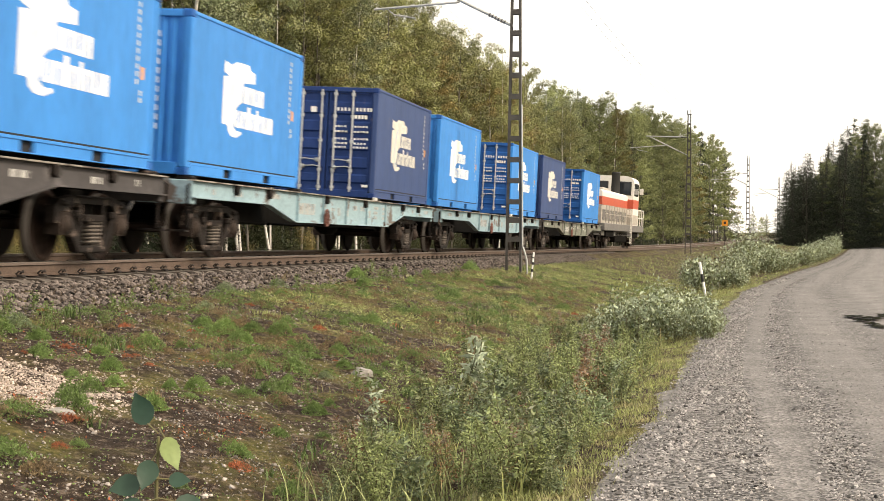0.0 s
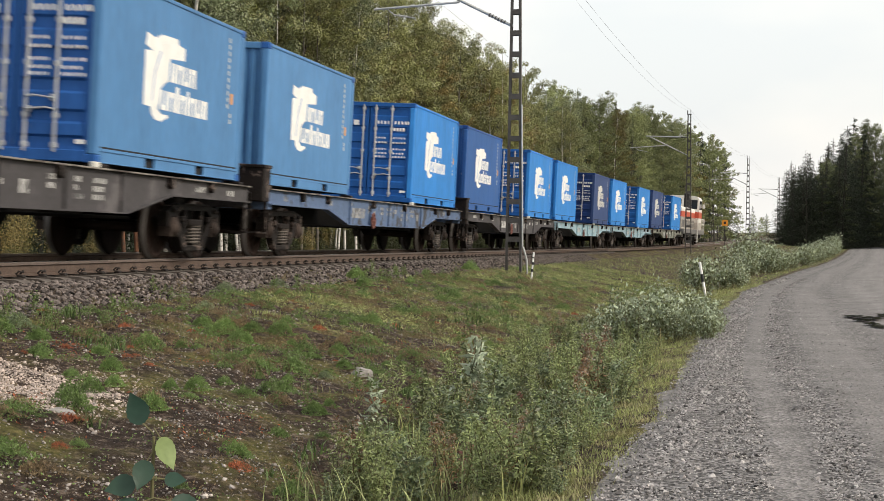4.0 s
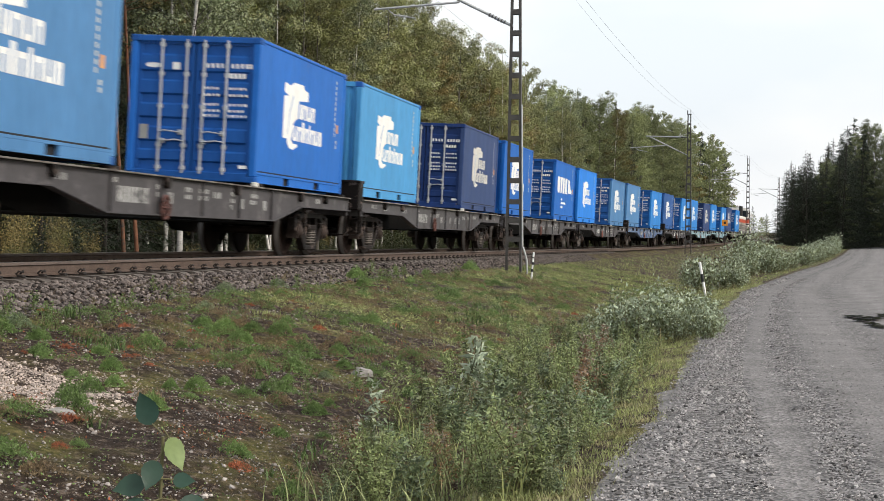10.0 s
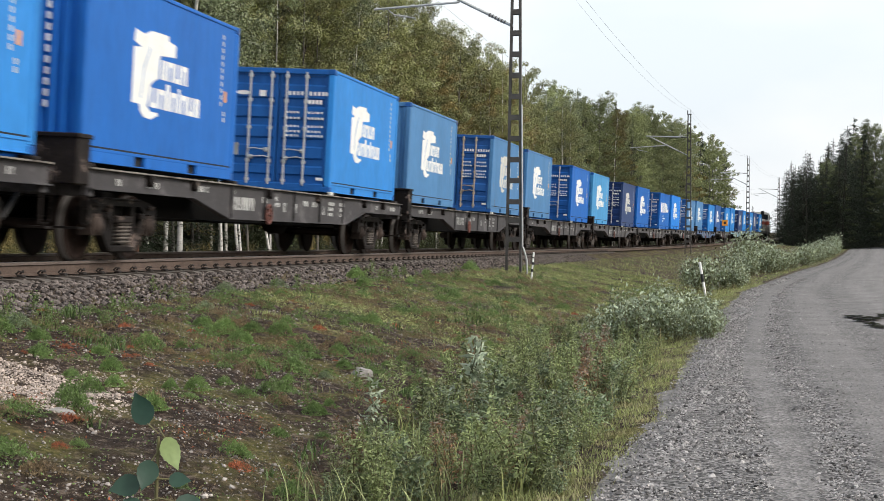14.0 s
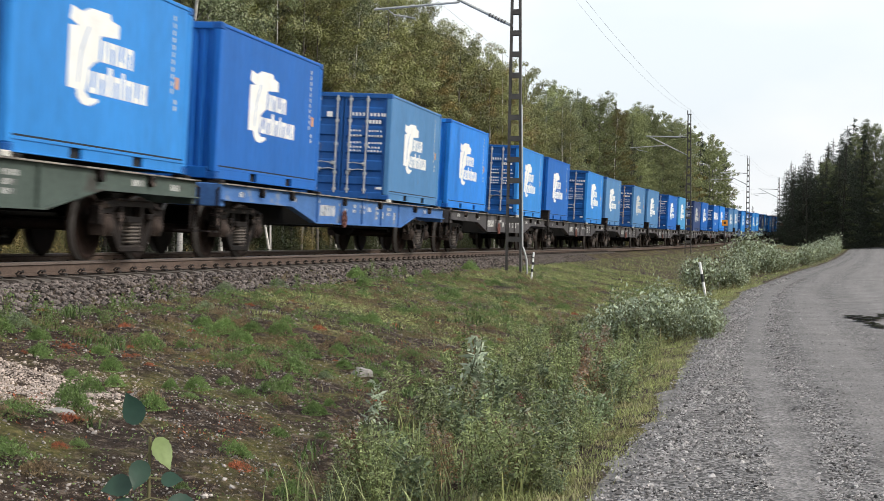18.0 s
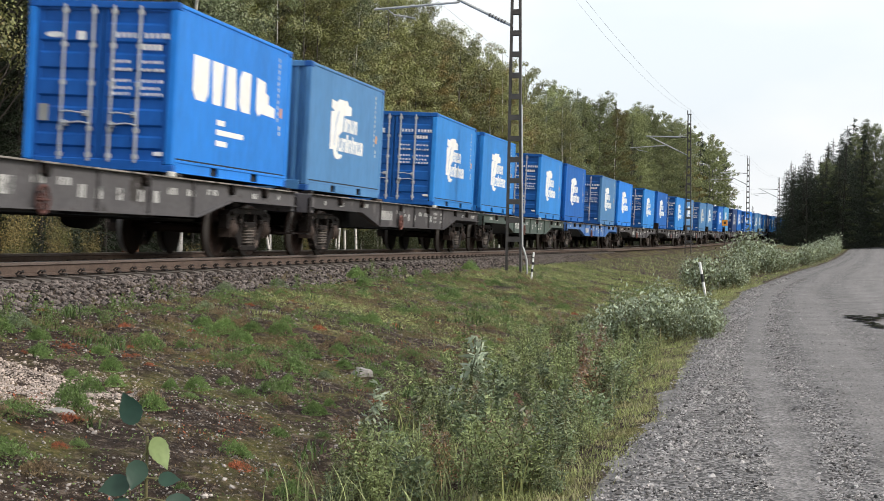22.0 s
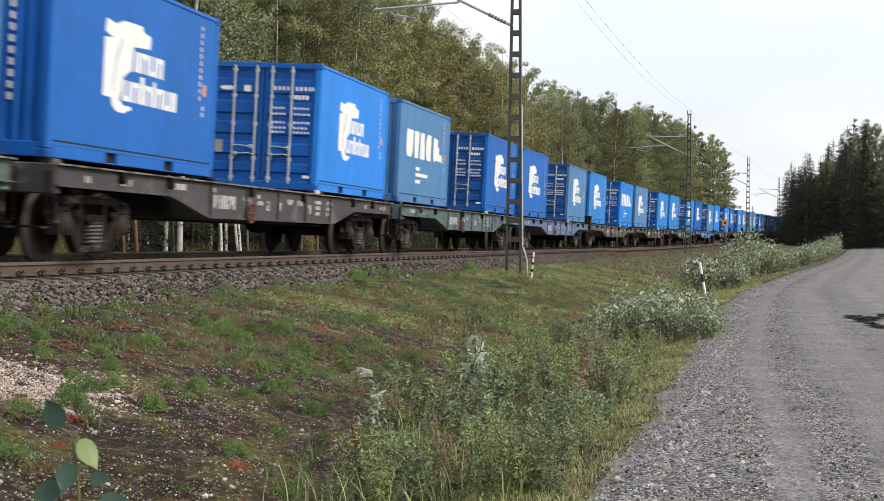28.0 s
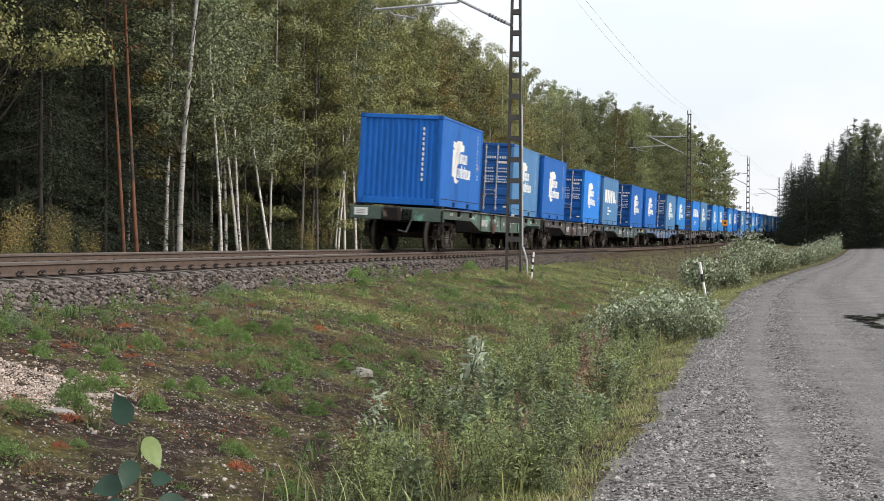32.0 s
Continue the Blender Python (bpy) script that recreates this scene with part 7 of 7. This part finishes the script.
def herb(label, h, leaves, size, leaf, tip_material=None, name="tall_weed"):
    """A weed of three stalks from one root, leafy all along."""
    t = thing(name, label, "plant", "tall weeds in the ditch" if name == "tall_weed" else "low weeds on the verge")
    tips, spread = [], []
    for j in range(3):
        a, r, hh = rng.uniform(0, 6.28), rng.uniform(0.04, 0.2) * h, h * rng.uniform(0.65, 1.0)
        line = [Vector((r * math.cos(a) * (k / 6) ** 1.3 + 0.02 * math.sin(k + j), r * math.sin(a) * (k / 6) ** 1.3 + 0.02 * math.cos(k * 1.3), hh * k / 6)) for k in range(7)]
        part("stalk", Geo().tube(line, [0.006 - 0.0006 * k for k in range(7)], 5, False), STEM, t)
        n = leaves * 2 // 3
        tt = nrng.uniform(0.1, 1.0, size=(n, 1))
        spread.append(np.array([tuple(along(line, float(x))) for x in tt[:, 0]]) + nrng.normal(size=(n, 3)) * np.array((0.06, 0.06, 0.02)) * (1.25 - tt))
        if tip_material:
            tips.append(np.array([tuple(along(line, float(x))) for x in nrng.uniform(0.72, 1.0, size=70)]) + nrng.normal(size=(70, 3)) * 0.02)
    part("leaves", leaf_mesh("leaves", np.concatenate(spread), size, leaf, 0.32, 0.3), leaf, t)
    if tips:
        tagged(part("seed_head", leaf_mesh("seed_head", np.concatenate(tips), 0.018, tip_material, 0.3), tip_material, t), kind="stuff")
    return t


weeds = [herb("tall green weed with narrow leaves", 0.85, 260, 0.022, HERB), herb("withered brownish fireweed with pale fluff", 0.95, 220, 0.018, FIREWEED, FLUFF), herb("leafy grey-green weed in the ditch", 0.75, 230, 0.026, LEAF["willow"]),
         herb("dark green broad-leaved weed in the ditch", 0.7, 230, 0.028, DOCK), herb("crimson autumn fireweed in the ditch", 0.85, 220, 0.018, CRIMSON), herb("amber withered fireweed in the ditch", 0.9, 220, 0.018, AMBER, FLUFF),
         herb("young aspen with pale leaf undersides turned by wind", 0.95, 60, 0.055, LEAF["pale_willow"])]
WEEDS_AT = [(8.0, 10.5, 4, 0.6), (8.15, 10.1, 5, 0.6), (7.75, 10.7, 4, 0.42), (8.2, 9.8, 5, 0.5), (7.6, 10.6, 5, 0.6), (8.2, 13.5, 5, 0.8), (8.3, 15, 1, 0.9), (6.95, 15.4, 6, 0.95), (7.0, 15.7, 2, 0.9), (7.25, 15.3, 6, 0.7), (6.6, 12.6, 6, 0.5), (7.3, 14.6, 3, 1.0), (7.5, 15.0, 2, 1.0)]
for k in range(240):
    at = 9.3 + 16 * rng.random() ** 1.2
    WEEDS_AT.append((rng.uniform(7.05 if at < 11.5 else 6.65, 8.55), at, rng.choices((0, 1, 2, 3, 4, 5), (6, 0.8, 4, 4, 0.06, 0.15))[0], rng.uniform(0.3, 0.8)))
for k, (q, s, kind, c) in enumerate(WEEDS_AT):
    ob = weeds[kind]
    base = upright(q, s, ground_z(q, s), rng.uniform(0, 360), rng.uniform(-20, 20), rng.uniform(-20, 20)) @ Matrix.Diagonal((c * 1.5, c * 1.5, c, 1))
    if ob.name in placed:
        w = copy_thing_scaled(ob, base)
    else:
        placed.add(ob.name)
        ob.matrix_basis = base
        w = ob
    if s < 15.8 and k % 2 == 0:
        SWAYING.append((w, upright(q, s, ground_z(q, s), rng.uniform(0, 360)), rng.uniform(0, 6.28)))


small = [herb("small yellow-green weed at the ballast foot", 0.42, 110, 0.02, GREEN_TUFT, None, "low_weed"), herb("small withered weed at the ballast foot", 0.4, 60, 0.016, BROWN_TUFT, None, "low_weed")]
for k in range(105):
    s = 12.5 + 24 * rng.random() ** 1.2
    q = rng.uniform(1.95, 3.4) if k < 70 else rng.uniform(3.6, 6.6)
    ob = small[0] if rng.random() < 0.65 else small[1]
    c = rng.uniform(0.35, 0.8)
    base = upright(q, s, ground_z(q, s), rng.uniform(0, 360), rng.uniform(-12, 12), rng.uniform(-12, 12)) @ Matrix.Diagonal((c * 1.3, c * 1.3, c, 1))
    if ob.name in placed:
        copy_thing_scaled(ob, base)
    else:
        placed.add(ob.name)
        ob.matrix_basis = base


def stone(q, s, r, flat_):
    z = ground_z(q, s)
    bm = bmesh.new()
    bmesh.ops.create_icosphere(bm, subdivisions=3, radius=r)
    for v in bm.verts:
        v.co *= 1 + 0.35 * noise.noise(v.co / r * 1.3 + Vector((q, s, 0))) + 0.08 * noise.noise(v.co / r * 4)
        v.co.z *= flat_
    me = bpy.data.meshes.new("boulder")
    bm.to_mesh(me)
    bm.free()
    me.materials.append(ROCK)
    return thing("boulder", "pale grey granite stone half sunk in the verge", "stone", "stones on the verge", m=upright(q, s, z - 0.02, 30), mesh=me)


stone(5.8, 15.6, 0.12, 0.8)
stone(4.85, 10.2, 0.12, 0.35)


# the aspen sapling close by
def big_leaf(size):
    """A broad toothed leaf, folded along its midrib and curling at the rim."""
    outline = [(0.0, 0.0)]
    for k in range(1, 12):
        t = k / 12
        w = 0.39 * math.sin(math.pi * t ** 0.75) ** 0.8
        outline.append((w * (1.0 if k % 2 else 0.93), t * 1.02))
    outline.append((0.0, 1.1))
    rib = [(0, y * size, -0.03 * size * math.sin(3 * y)) for _, y in outline]
    n = len(outline)
    right = [(x * size, y * size, (0.22 * x - 0.5 * x * x) * size) for x, y in outline]
    left = [(-x * size, y * size, (0.22 * x - 0.5 * x * x) * size) for x, y in outline]
    fs = []
    for k in range(n - 1):
        fs += [(k, n + k, n + k + 1, k + 1), (2 * n + k, k, k + 1, 2 * n + k + 1)]
    return rib + right + left, fs


sapling = thing("aspen_sapling", "young aspen sapling with broad green leaves", "sapling")
SAP_AT = Vector((-0.97, 2.57, ground_z(8.45, 2.6) - 0.02))
part("stem", Geo().tube([(0, 0, 0), (0.02, 0, 0.6), (0.0, 0.01, 0.9), (0.015, 0, 1.21)], [0.008, 0.007, 0.005, 0.003], 6), STEM, sapling)
RIGHT, TOWARDS = Vector((0.936, 0.353, 0)), Vector((0.353, -0.936, 0))
for k, (x, z, way, size, pale) in enumerate(((-0.012, 1.305, 118, 0.062, 0), (-0.006, 1.275, 250, 0.055, 0), (0.004, 1.315, 290, 0.062, 1), (-0.014, 1.225, 195, 0.056, 0), (0.0, 1.225, 350, 0.04, 0), (-0.01, 1.19, 212, 0.062, 0), (0.012, 1.19, 335, 0.066, 0), (-0.004, 1.14, 190, 0.06, 0), (0.014, 1.12, 350, 0.06, 0),
                                                 (0.0, 1.06, 170, 0.06, 0), (0.012, 1.03, 320, 0.06, 0), (0.0, 0.95, 210, 0.065, 0), (0.012, 0.88, 340, 0.065, 0), (0.0, 0.75, 190, 0.065, 0), (0.01, 0.6, 350, 0.065, 0))):
    vs, fs = big_leaf(size * 0.95)
    a = radians(way)
    d = RIGHT * math.cos(a) + Vector((0, 0, math.sin(a)))
    nm = (TOWARDS + Vector((rng.uniform(-0.5, 0.5), rng.uniform(-0.4, 0.4), rng.uniform(0.1, 0.9)))).normalized()
    d = (d - nm * d.dot(nm)).normalized()
    m = Matrix((d.cross(nm), d, nm)).transposed().to_4x4()
    foot = RIGHT * x + Vector((0.015, 0, z - 0.09))
    m = Matrix.Translation(foot + d * 0.018) @ m
    leaf_part = part("leaf", Geo().add([tuple(m @ Vector(p)) for p in vs], fs, True), SAPLING_PALE if pale else SAPLING_LEAF, sapling)
    part("leaf_stalk", Geo().tube([foot - RIGHT * x, foot + d * 0.02], 0.0015, 4, False), STEM, leaf_part)


def sway():
    """The wind in the sapling and the weeds."""
    here = Matrix.Translation(SAP_AT)
    rows = ((0, 0), (0.5, -1.5), (1, -0.8), (1.5, -1.3), (2, 0), (3, -0.4), (3.5, -0.3), (5.5, -1), (6, 0), (7, -0.6), (8, 0), (9, 0.2), (9.5, -0.6), (10, 0.4), (10.5, -1), (11, 0.9), (12, 1.2), (12.5, -0.5), (13, 1.8), (14, 0),
            (14.5, 1.9), (16.5, -1), (17, -3.2), (17.5, -2), (18.5, -0.3), (19, -0.3), (19.5, -7), (20, 0.6), (20.5, -1), (21, -12.2), (21.5, -7), (22, -1), (22.5, -0.3), (23, -6.8), (23.5, -5.8), (24, -4.9), (25, -4.6), (25.5, -5), (27.5, -11.6), (28, -7.6), (29, -1.6), (30, 0.8), (30.5, -0.4), (31, -4.3), (31.5, -2.8), (32, -1.7))
    walk(sapling, [(t, here @ Matrix.Rotation(radians(a), 4, "Y")) for t, a in rows])
    for w, m, ph in SWAYING:
        walk(w, [(t, m @ pose(0, 0, 0, 4 * math.sin(1.9 * t + ph) + 2 * math.sin(3.7 * t), 3 * math.sin(1.3 * t + 2 * ph))) for t in [0.5 * k for k in range(65)]])


motions()
